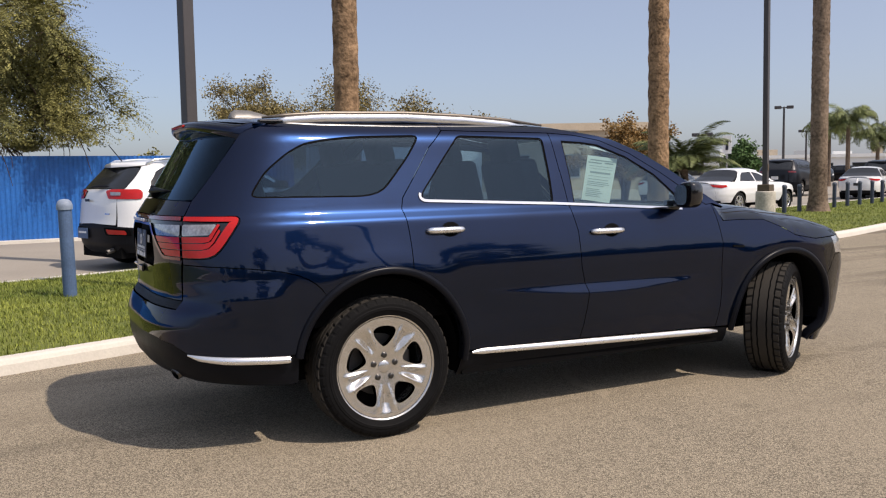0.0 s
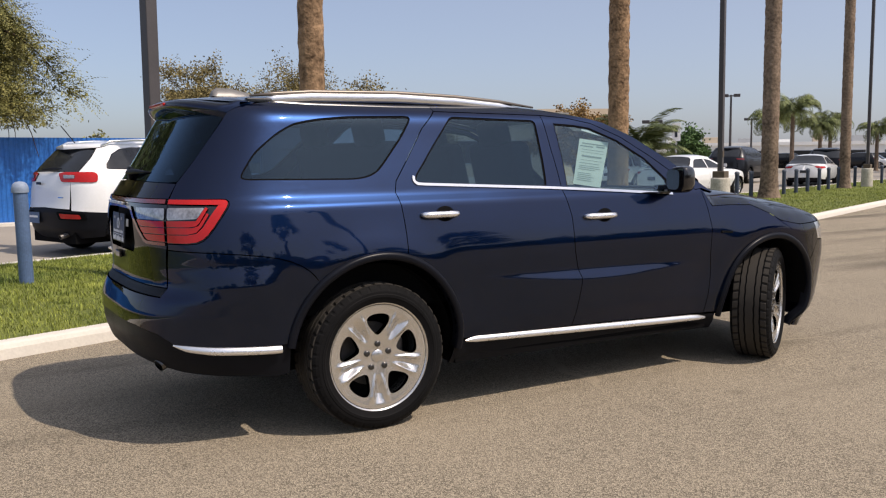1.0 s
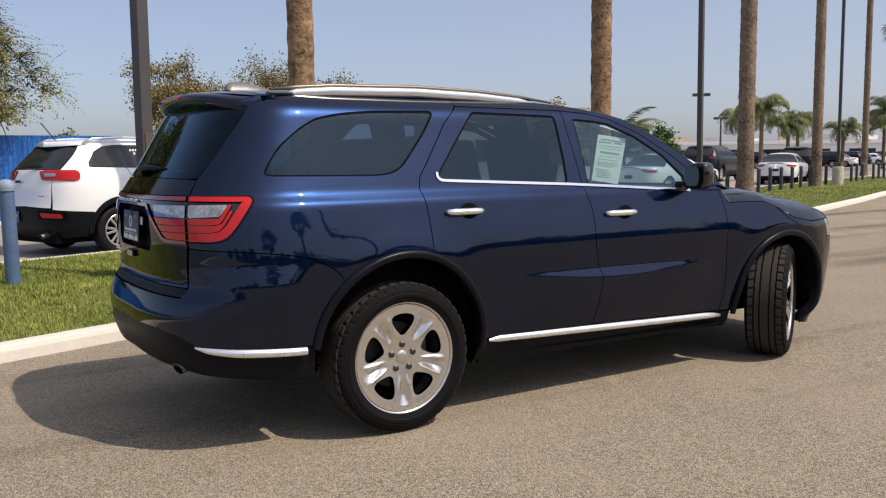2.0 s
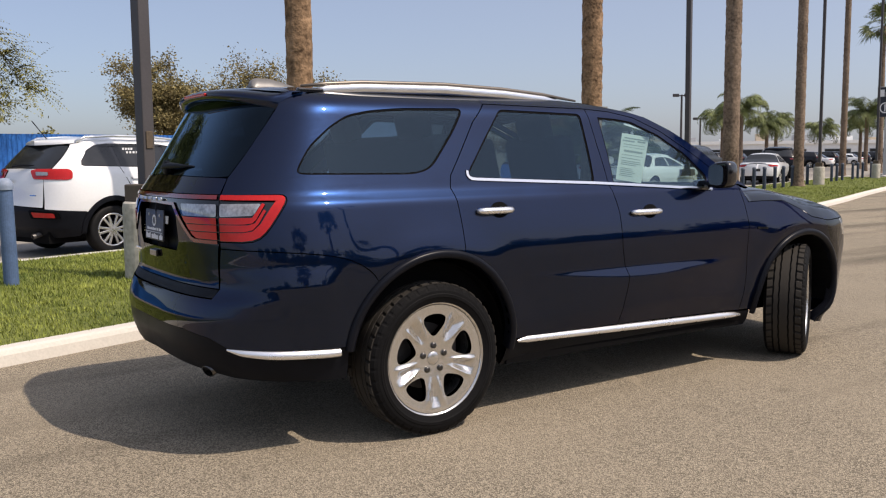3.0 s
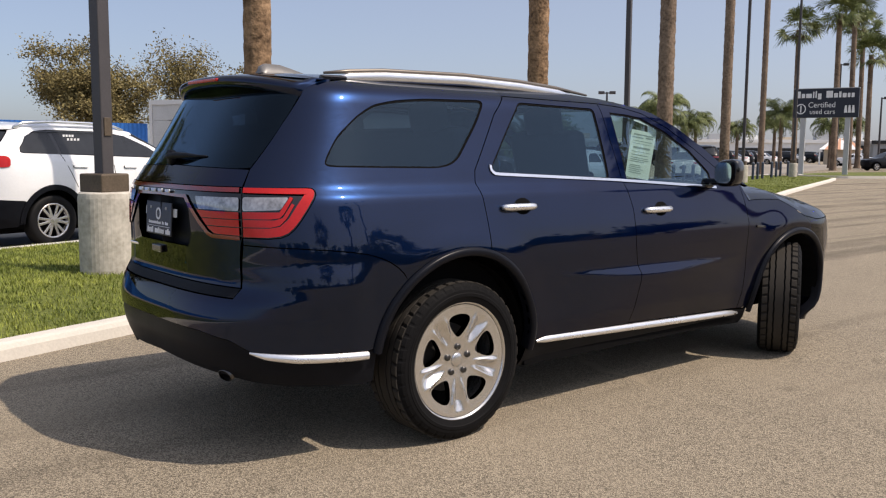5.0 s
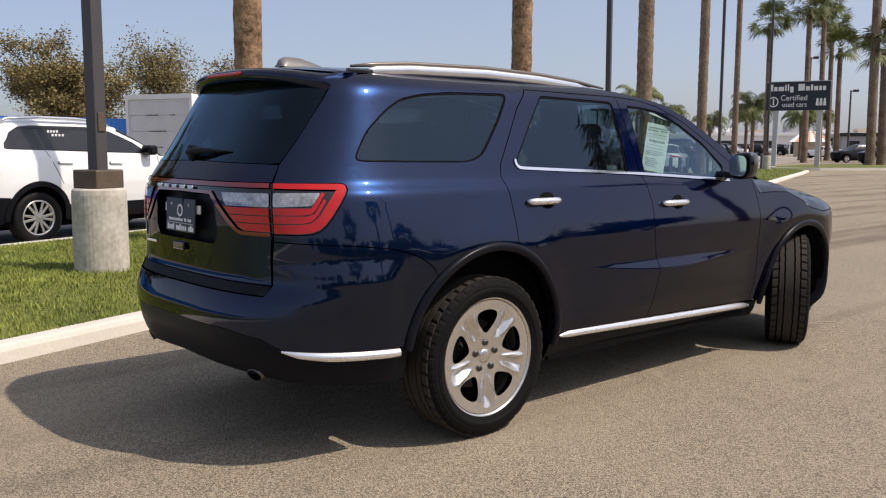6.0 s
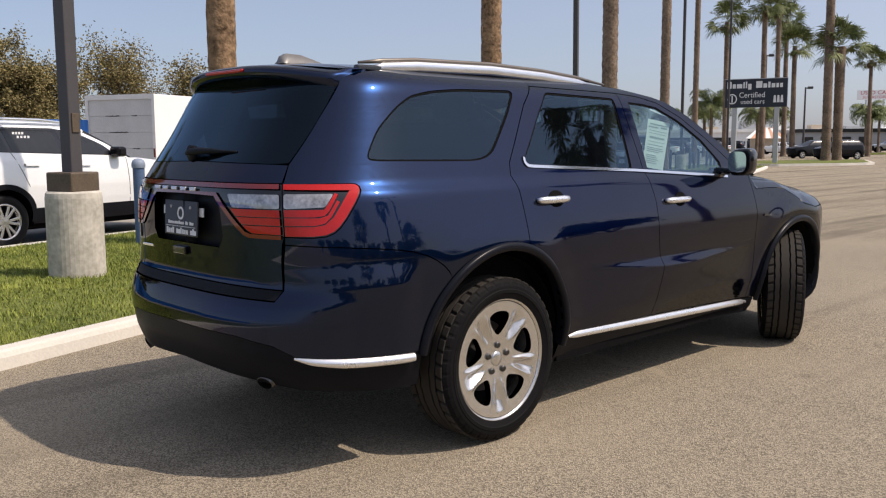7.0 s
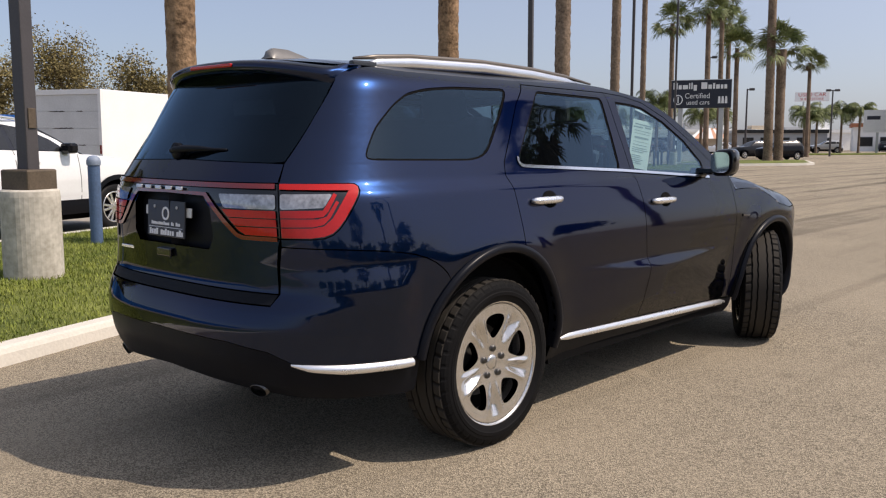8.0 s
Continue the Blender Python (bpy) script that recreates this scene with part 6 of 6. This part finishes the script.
for sy in (-1, 1):
    part("roof_rail", tube([(-0.35, sy * 0.60, 1.60), (-0.22, sy * 0.605, 1.665), (0.2, sy * 0.61, 1.69), (0.8, sy * 0.61, 1.685), (1.2, sy * 0.61, 1.65), (1.35, sy * 0.605, 1.60)], 0.02, 8), SATIN, white_suv, "silver roof rail", True)
    part("wing_mirror", box(1.72, sy * 0.95 - 0.1, 1.17, 1.88, sy * 0.95 + 0.1, 1.32, 0.04), BLACK_PAINT, white_suv, "black wing mirror")
part("antenna", tube([(-0.42, 0, 1.65), (-0.62, 0, 1.90)], 0.007, 6), BLACK_PAINT, white_suv, "thin black whip antenna")
part("wiper", tube([(-0.86, 0.1, 1.262), (-0.83, -0.1, 1.275), (-0.80, -0.32, 1.275)], [0.02, 0.018, 0.008], 6), CLADDING, white_suv, "black rear wiper")
p = part("number_plate", box(-0.16, -0.006, -0.08, 0.16, 0.0, 0.08), BOLLARD_BLUE, white_suv, "blue dealer plate")
p.matrix_local = pose(-0.945, 0.28, 0.565, 0, 0, -90)
part("plate_bar", box(-0.12, -0.009, 0.0, 0.12, -0.0065, 0.03), WHITE_PRINT, p)
part("badge", box(-0.905, 0.12, 1.045, -0.893, 0.25, 1.085, 0.004), GREY_PAINT, white_suv, "small dark badge")
part("badge_bar", box(-0.915, -0.52, 0.86, -0.905, -0.38, 0.875), CHROME, white_suv, "small chrome badge")
part("exhaust_tip", lathe([(0.032, 0.0), (0.036, 0.0), (0.036, 0.12), (0.03, 0.12)], 16), mat_disc, white_suv, "dull steel exhaust tip").matrix_local = pose(-0.93, -0.42, 0.30, 0, 75, 0)
for z, x0, x1 in ((1.50, 0.30, 0.48), (1.45, 0.34, 0.55)):
    for k in range(4):
        s0 = x0 + (x1 - x0) * k / 4
        q = Vector((s0, -soft_table(H2, z) - 0.012, z))
        part("window_mark", box(s0, q.y - 0.001, z - 0.014, s0 + 0.032, q.y, z + 0.018, 0, None), WHITE_PRINT, white_suv, "white marker stroke on the window")

H3 = ((0.2, 0.76), (0.4, 0.85), (0.6, 0.90), (0.8, 0.90), (0.92, 0.87), (0.98, 0.83), (1.15, 0.72), (1.32, 0.60), (1.40, 0.50), (1.46, 0.4))
R3 = ((0.2, -0.95), (0.45, -1.08), (0.7, -1.08), (0.9, -1.05), (1.0, -1.0), (1.05, -0.6), (1.2, -0.35), (1.42, -0.1))
F3 = ((0.2, 3.55), (0.5, 3.72), (0.75, 3.70), (0.9, 3.5), (1.5, 3.2))
B0, B1 = (0.0, 0.33, 0.38), (2.78, 0.33, 0.38)


def sedan(at, paint, label):
    m = -1.56
    panels = [
        ("side_panel", [(0.36, 0.30)] + arc(*B0, 0, 180, 12) + [(-0.9, 0.34), (-1.0, 0.95), (-0.5, 0.99), (0.1, 1.0), (1.9, 0.97), (2.3, 0.94), (3.1, 0.85), (3.2, 0.5)] + arc(*B1, 10, 180, 12), paint, 0),
        ("pillars", [(-0.25, 0.99), (0.0, 1.12), (0.25, 1.32), (0.5, 1.36), (1.0, 1.37), (1.35, 1.32), (1.65, 1.2), (2.05, 0.98), (1.0, 0.99)], paint, 0),
        ("rear_panel", [(m, 0.34), (-0.9, 0.34), (-1.0, 0.95), (m, 0.98)], paint, 0),
        ("side_window", [(0.10, 1.02), (0.30, 1.22), (0.45, 1.30), (0.92, 1.315), (0.94, 1.01)], DARK_WINDOW, 0.006),
        ("side_window", [(1.0, 1.315), (1.3, 1.27), (1.6, 1.14), (1.85, 1.0), (1.0, 1.01)], DARK_WINDOW, 0.006),
        ("tail_lamp", rounded([(-1.10, 0.92), (-0.62, 0.90), (-0.60, 0.84), (-0.80, 0.81), (-1.02, 0.84)], 0.03), RED_LENS, 0.012),
        ("rear_valance", [(m, 0.42), (-0.8, 0.40), (-0.75, 0.28), (m, 0.27)], CLADDING, 0.006),
        ("front_bumper", [(3.2, 0.5), (3.1, 0.85), (4.3, 0.8), (4.3, 0.28), (3.2, 0.28)], paint, 0),
        ("door_gap", [(0.97, 1.0), (0.98, 1.0), (0.98, 0.32), (0.97, 0.32)], UNDER, 0.001),
    ]
    t = car_shell("sedan", label, "car", at, H3, R3, F3, -0.2, 2.5, (-0.9, 3.5), paint, panels, ((0.0, 0.33, 5), (2.78, 0.33, 5)),
                  ((0.22, 1.32, 1.40), (0.5, 1.36, 1.45), (1.0, 1.37, 1.46), (1.35, 1.32, 1.42)),
                  [("rear_glass", ((-0.42, 0.99, 1.03), (-0.1, 1.10, 1.18), (0.22, 1.32, 1.40)), DARK_WINDOW), ("boot_lid", ((-1.02, 0.94, 1.0), (-0.7, 0.97, 1.03), (-0.42, 0.99, 1.04)), paint),
                   ("windscreen", ((1.35, 1.32, 1.42), (1.65, 1.2, 1.28), (2.2, 0.95, 0.99)), DARK_WINDOW), ("hood", ((2.05, 0.97, 0.99), (2.6, 0.91, 0.98), (3.1, 0.85, 0.92), (3.6, 0.78, 0.82)), paint)])
    part("number_plate", box(-1.095, -0.15, 0.62, -1.08, 0.15, 0.74), PLATE_BLACK, t)
    return t


def tall_suv(at, paint, label):
    panels = [q for q in ((n, o, paint if mm is WHITE_PAINT else mm, l) for n, o, mm, l in cross_panels) if q[0] not in ("door_gap", "reflector", "reflector_bezel", "lamp_lens", "window_band", "tail_lamp")]
    panels.append(("tail_lamp", rounded([(-1.02, 1.15), (-0.66, 1.14), (-0.64, 1.07), (-0.98, 1.08)], 0.02), DARK_RED, 0.012))
    t = car_shell("suv", label, "car", at, H2, R2, F2, -0.25, 2.5, (-0.8, 3.4), paint, panels, ((0.0, 0.36, 5), (2.7, 0.36, 5)),
                  ((-0.60, 1.555, 1.62), (-0.2, 1.60, 1.675), (0.5, 1.625, 1.70), (1.1, 1.60, 1.68), (1.45, 1.53, 1.62)),
                  [("windscreen", ((1.45, 1.53, 1.62), (1.75, 1.36, 1.44), (2.15, 1.13, 1.16)), DARK_WINDOW), ("hood", ((2.02, 1.16, 1.17), (2.3, 1.12, 1.18), (2.8, 1.05, 1.13), (3.25, 0.94, 1.05), (3.6, 0.90, 0.95)), paint)])
    part("number_plate", box(-0.95, -0.15, 0.78, -0.925, 0.15, 0.92), WHITE_PRINT, t, "pale plate")
    return t


white_sedan = sedan(pose(20.35, 17.1, 0, 0, 0, 10) @ Matrix.Scale(1.02, 4), WHITE_PAINT, "white saloon car parked behind the bollards")
copy_thing(white_sedan, pose(33.6, 21.5, 0, 0, 0, 27))
dark_suv = tall_suv(pose(34.6, 26.9, 0, 0, 0, 22) @ Matrix.Scale(1.15, 4), GREY_PAINT, "dark grey SUV parked behind the bollards")
black_suv = tall_suv(pose(36.8, 22.8, 0, 0, 0, 33) @ Matrix.Scale(1.06, 4), BLACK_PAINT, "black SUV parked behind the bollards")
copy_thing(white_sedan, pose(24.5, 24.5, 0, 0, 0, 30))
pool = (dark_suv, black_suv, white_sedan)
for x, y, k, turn in ((80.0, 49.0, 0, 110), (84.5, 50.5, 2, 110), (89.0, 52.5, 1, 110), (93.0, 54.0, 0, 110), (99.0, 55.5, 2, 110), (104.0, 57.5, 1, 110), (110.0, 59.0, 0, 100), (116.0, 61.0, 2, 110), (72.0, 52.0, 1, 110), (66.0, 50.0, 0, 110),
                      (70.0, 24.9, 1, 146), (74.4, 29.1, 0, 146), (122.0, 62.0, 1, 100), (128.0, 62.5, 0, 100), (97.0, 42.5, 2, 100), (150.0, 41.0, 0, 20), (158.0, 41.0, 1, 20)):
    copy_thing(pool[k], pose(x, y, 0, 0, 0, turn)).scale = (0.88, 0.88, 0.94) if turn == 146 else (1.0, 1.0, 1.0)
silver_car = tall_suv(pose(124.8, 40.1, 0, 0, 0, 125), SILVER_PAINT, "silver hatchback parked far down the road")


# ---- sign, island, far lot
def text_part(words, size, material, parent, m, label=""):
    """Raised lettering: every letter is a part of its own."""
    cu = bpy.data.curves.new("lettering", "FONT")
    cu.body, cu.size, cu.align_x, cu.align_y, cu.extrude = words, size, "CENTER", "CENTER", 0.006
    tmp = new("lettering", cu)
    me = bpy.data.meshes.new_from_object(tmp.evaluated_get(bpy.context.evaluated_depsgraph_get()))
    bpy.data.objects.remove(tmp)
    group = list(range(len(me.vertices)))

    def root(i):
        while group[i] != i:
            group[i] = group[group[i]]
            i = group[i]
        return i
    for e in me.edges:
        group[root(e.vertices[0])] = root(e.vertices[1])
    spans = {}
    for v in me.vertices:
        k = root(v.index)
        lo, hi = spans.get(k, (9e9, -9e9))
        spans[k] = (min(lo, v.co.x), max(hi, v.co.x))
    letters = []
    for k, (lo, hi) in sorted(spans.items(), key=lambda q: q[1][0]):
        if letters and lo < letters[-1][1] - 0.02 * size:
            letters[-1][1] = max(letters[-1][1], hi)
            letters[-1][2].add(k)
        else:
            letters.append([lo, hi, {k}])
    for lo, hi, keys in letters:
        ids = [v.index for v in me.vertices if root(v.index) in keys]
        back = {j: i for i, j in enumerate(ids)}
        faces = [[back[j] for j in p.vertices] for p in me.polygons if p.vertices[0] in back]
        ob = part("letter", ([tuple(me.vertices[j].co) for j in ids], [], faces), material, parent, label)
        ob.matrix_local = m
    bpy.data.meshes.remove(me)


FACE = pose(0, 0, 0, 90, 0, 0)
sign = thing("sign", "dark navy dealer sign with white lettering on two grey posts", "sign", at=pose(*kp(55.2, 2.12, 0), 0, 0, -70) @ Matrix.Diagonal((0.86, 0.86, 0.925, 1)))
for x in (-1.45, 1.45):
    part("post", box(x - 0.16, -0.16, 0.0, x + 0.16, 0.16, 4.0), POST_GREY, sign, "pale grey square post")
part("panel", box(-2.12, -0.22, 3.85, 2.12, 0.22, 5.72, 0.02), SIGN_NAVY, sign, "dark navy panel")
part("panel_edge", box(-2.14, -0.235, 5.72, 2.14, 0.235, 5.76), POST_GREY, sign)
x = -1.98
for w, low, high in ((0.30, 0, 0.44), (0.22, 0, 0.28), (0.37, 0, 0.28), (0.09, 0, 0.40), (0.09, 0, 0.44), (0.23, -0.1, 0.28), (0, 0, 0), (0.42, 0, 0.44), (0.25, 0, 0.28), (0.15, 0, 0.38), (0.25, 0, 0.28), (0.17, 0, 0.28), (0.19, 0, 0.28)):
    if w:
        part("name_bar", box(x, -0.232, 5.13 + low, x + w, -0.22, 5.13 + high, 0.01), SIGN_WHITE, sign, "white bar")
    x += w + 0.075 if w else 0.24
text_part("Certified", 0.50, SIGN_WHITE, sign, pose(-0.25, -0.228, 4.66) @ FACE)
text_part("used cars", 0.44, SIGN_WHITE, sign, pose(-0.20, -0.228, 4.22) @ FACE)
part("emblem", lathe([(0.27, -0.232), (0.34, -0.232), (0.34, -0.22), (0.27, -0.22)], 28, "y"), SIGN_WHITE, sign, "white ring emblem").location = (-1.62, 0, 4.42)
part("emblem_bar", box(-1.66, -0.232, 4.2, -1.58, -0.22, 4.64), SIGN_WHITE, sign)
for k in range(3):
    part("emblem_shape", prism([(1.2 + k * 0.24, 4.15), (1.40 + k * 0.24, 4.15), (1.36 + k * 0.24, 4.62), (1.24 + k * 0.24, 4.62)], -0.232, -0.22), SIGN_WHITE, sign, "white plain shape")

island = bmesh.new()
rim = [(46.2, 21.0), (46.9, 20.0), (50.5, 17.9), (52.6, 17.2), (54.2, 17.3), (61.6, 20.6), (62.6, 21.4), (62.5, 22.4), (60.0, 24.0), (55.0, 25.4), (48.8, 24.2), (46.6, 22.7)]
mid = Vector((sum(p[0] for p in rim) / len(rim), sum(p[1] for p in rim) / len(rim), 0))
rimv, topv, n = [], [], len(rim)
for p in rim:
    rimv.append(island.verts.new((*p, 0))), topv.append(island.verts.new((*p, 0.14)))
for i in range(n):
    island.faces.new((rimv[i], rimv[(i + 1) % n], topv[(i + 1) % n], topv[i]))
island.faces.new(topv)
tagged(part("island_kerb", island, KERB), "pale concrete kerb of the planted island", "kerb", kind="structure")
inner = [Vector((*p, 0)) + (mid - Vector((*p, 0))).normalized() * 0.28 for p in rim]
tagged(part("island_lawn", ([(q.x, q.y, 0.15) for q in inner], [], [list(range(n))]), SOIL), "small lawn of the planted island", "lawn", kind="structure")
verge = bmesh.new()
c = [(95, 41), (101, 37), (112, 33), (124, 31), (124, 27), (108, 30), (98, 34)]
lo, hi = [verge.verts.new((x, y, 0)) for x, y in c], [verge.verts.new((x, y, 0.15)) for x, y in c]
verge.faces.new(hi)
for i in range(len(c)):
    verge.faces.new((lo[i], lo[(i + 1) % len(c)], hi[(i + 1) % len(c)], hi[i]))
tagged(part("verge", verge, SOIL), "far grass verge", "lawn", kind="structure")


def far_lamp(x, y, h, heads=2, turn=30, reach=0.42):
    t = thing("street_lamp", "tall dark lamp post in the far lot", "street lamp", "far lamp posts", at=pose(x, y, 0, 0, 0, turn))
    part("pole", lathe([(0.11, 0), (0.09, h * 0.5), (0.07, h)], 10, closed=True), POLE_PAINT, t)
    for s in ((-1, 1) if heads == 2 else (1,)):
        part("arm", box(min(0, s * (reach - 0.22)), -0.04, h - 0.12, max(0, s * (reach - 0.22)), 0.04, h - 0.04), POLE_PAINT, t)
        part("lamp_head", box(s * reach - 0.24, -0.2, h - 0.16, s * reach + 0.24, 0.2, h + 0.06, 0.03), POLE_PAINT, t)
    return t


for x, y, h, k, turn in ((50.8, 41.1, 6.0, 2, 130), (63.2, 49.5, 4.8, 2, 130), (40.2, 38.4, 3.8, 2, 130), (77.7, 36.2, 9.6, 1, -60), (79.2, 33.0, 6.5, 1, -60), (91.4, 29.3, 6.8, 2, -60), (84.0, 38.0, 6.0, 2, 120)):
    far_lamp(x, y, h, k, turn)


STUCCO_PALE = mat("pale_stucco", (0.62, 0.59, 0.54), 0.9, 0, 0.1, 0.3, 8.0, bump=0.003)


def building(name, label, m, w, d, h, wall, windows, roof_material=None, overhang=0.3, parapet=0.5):
    """A low flat-roofed block with a row of windows on its front."""
    t = thing(name, label, "building", "far buildings", at=m)
    part("wall_block", box(0, 0, 0, w, d, h), wall, t)
    part("parapet", box(-overhang, -overhang, h - parapet, w + overhang, d + overhang, h + 0.1), roof_material or wall, t)
    for x0, x1, z0, z1 in windows:
        f = part("window", box(x0, -0.05, z0, x1, 0.02, z1), STUCCO_GREY, t)
        part("pane", box(x0 + 0.08, -0.07, z0 + 0.08, x1 - 0.08, -0.052, z1 - 0.08), DARK_WINDOW, f)
    return t


showroom = building("building", "low white showroom with dark windows across the far lot", pose(112, 122, 0, 0, 0, -48), 92, 12, 3.8, BOX_WHITE, [(2 + i * 7.4, 6.4 + i * 7.4, 0.4, 2.4) for i in range(12)])
for i in range(14):
    x, w, h = 3 + i * 6.4, 1.6 + (i * 7 % 5) * 0.5, 0.5 + (i * 3 % 4) * 0.28
    part("roof_unit", box(x, 2, 3.85, x + w, 4.5, 3.9 + h, 0.03), (STUCCO_GREY, BOX_WHITE, STUCCO)[i % 3], showroom)
building("building", "low tan showroom across the far lot", pose(150, 84, 0, 0, 0, -62), 22, 12, 3.6, STUCCO_PALE, [(1.5 + i * 3.6, 4.2 + i * 3.6, 0.4, 2.9) for i in range(4)])
building("building", "tan flat-roofed building behind the trees", pose(33, 56, 0, 0, 0, -28), 15, 8, 5.2, STUCCO, [(2 + i * 4, 4.4 + i * 4, 1, 2.9) for i in range(3)])
building("building", "grey flat-roofed building far down the road", pose(150, 66, 0, 0, 0, -68), 15, 10, 3.6, STUCCO_GREY, [(1 + i * 3, 3 + i * 3, 0.8, 2.4) for i in range(4)], DARK_WINDOW)
building("building", "low white building far down the road", pose(150, 46, 0, 0, 0, -70), 18, 10, 4.5, BOX_WHITE, [(1 + i * 3, 3 + i * 3, 0.8, 2.4) for i in range(5)], ROOF_TILE)
STRIPE = mat("faded_orange_stripe", (0.62, 0.34, 0.22), 0.85, 0, 0.12, 1.0, 12.0)
tent = thing("pavilion", "small pavilion with a striped red and white gable roof", "pavilion", at=pose(106.7, 53.0, 0, 0, 0, -62) @ Matrix.Scale(1.02, 4))
for i in range(8):
    x0 = i * 0.62
    bm = bmesh.new()
    q = [(x0, -0.2, 1.9), (x0 + 0.62, -0.2, 1.9), (1.6 + (x0 + 0.62) * 0.36, 1.6, 3.3), (1.6 + x0 * 0.36, 1.6, 3.3), (x0 + 0.62, 3.4, 1.9), (x0, 3.4, 1.9)]
    v = [bm.verts.new(p) for p in q]
    bm.faces.new(v[:4]), bm.faces.new((v[3], v[2], v[4], v[5]))
    part("roof_stripe", bm, STRIPE if i % 2 else BOX_WHITE, tent)
for x in (0.1, 4.86):
    for y in (0.1, 3.1):
        part("post", box(x - 0.08, y - 0.08, 0, x + 0.08, y + 0.08, 1.95), BOX_WHITE, tent)
part("wall_block", box(0.6, 0.6, 0, 4.4, 2.6, 1.9), STUCCO, tent)

used = thing("sign", "white far sign with red lettering on two posts", "sign", at=pose(187.0, 66.6, 0, 0, 0, -70) @ Matrix.Diagonal((1.16, 1, 1.06, 1)))
part("panel", box(-2.9, -0.2, 9.45, 2.9, 0.2, 11.3, 0.02), SIGN_WHITE, used)
text_part("USED CAR", 1.0, SIGN_RED, used, pose(0, -0.21, 10.75) @ FACE)
text_part("SUPERSTORE", 0.68, SIGN_RED, used, pose(0, -0.21, 9.9) @ FACE)
for x in (-1.4, 1.4):
    part("post", box(x - 0.14, -0.14, 0, x + 0.14, 0.14, 9.5), POST_GREY, used)
dark = thing("sign", "tall dark pylon sign far down the road", "sign", at=pose(112.6, 29.6, 0, 0, 0, -72))
part("panel", box(-0.2, -0.4, 0.0, 4.0, 0.4, 8.3, 0.03), SIGN_NAVY, dark)
pale = thing("sign", "white sign board with a dark word bar", "sign", at=pose(115.7, 32.4, 0, 0, 0, -72))
part("panel", box(-1.3, -0.1, 2.7, 2.2, 0.1, 5.5), SIGN_WHITE, pale)
part("word_bar", box(-0.9, -0.12, 4.3, 0.6, -0.1, 4.75), SIGN_NAVY, pale)
part("post", box(0.2, -0.1, 0, 0.5, 0.1, 2.7), POST_GREY, pale)
small = thing("sign", "narrow white pole sign in the far lot", "sign", at=pose(42.5, 38.5, 0, 0, 0, -48))
part("panel", box(-0.28, -0.1, 2.5, 0.28, 0.1, 3.7), SIGN_WHITE, small)
part("word_bar", box(-0.09, -0.12, 2.75, 0.09, -0.1, 3.4), SIGN_NAVY, small)
part("post", box(-0.06, -0.06, 0, 0.06, 0.06, 2.5), POST_GREY, small)

# ---- the far side of the road, behind the camera
fan_palm(0, 0, 6.2, 0.26, 0.22, BARK_GREY, True, (0.0, 0.0), 71, place=Vector((-4.0, -23.0, 0)), size=2.2)
fan_palm(0, 0, 9.5, 0.26, 0.22, BARK_GREY, True, (0.0, 0.0), 72, place=Vector((5.5, -22.0, 0)), size=1.5)
fan_palm(0, 0, 6.0, 0.26, 0.22, BARK_GREY, True, (0.0, 0.0), 73, place=Vector((16.0, -27.0, 0)), size=2.2)
fan_palm(0, 0, 14.8, 0.22, 0.17, BARK_GREY, True, (0.0, 0.0), 74, place=Vector((27.0, -15.3, 0)), size=1.2)
far_lamp(5.3, -12.6, 9.4, 2, 26, 1.35)
for i in range(11):
    x, y, h = -38 + i * 7.5, -27 - (i * 7 % 5), 4.6 + (i * 5 % 4) * 0.6
    tree("tree", (x, y), h, 4.2, 0.32, LEAF_GREEN, 3200, 0.42, 80 + i, 0.0, 0.16, "leafy green tree across the road", 3, group="trees across the road")
building("building", "long tan building across the road", pose(45, -34, 0, 0, 0, 180), 80, 10, 3.6, STUCCO, [(2 + i * 6, 5.4 + i * 6, 0.4, 2.7) for i in range(12)])
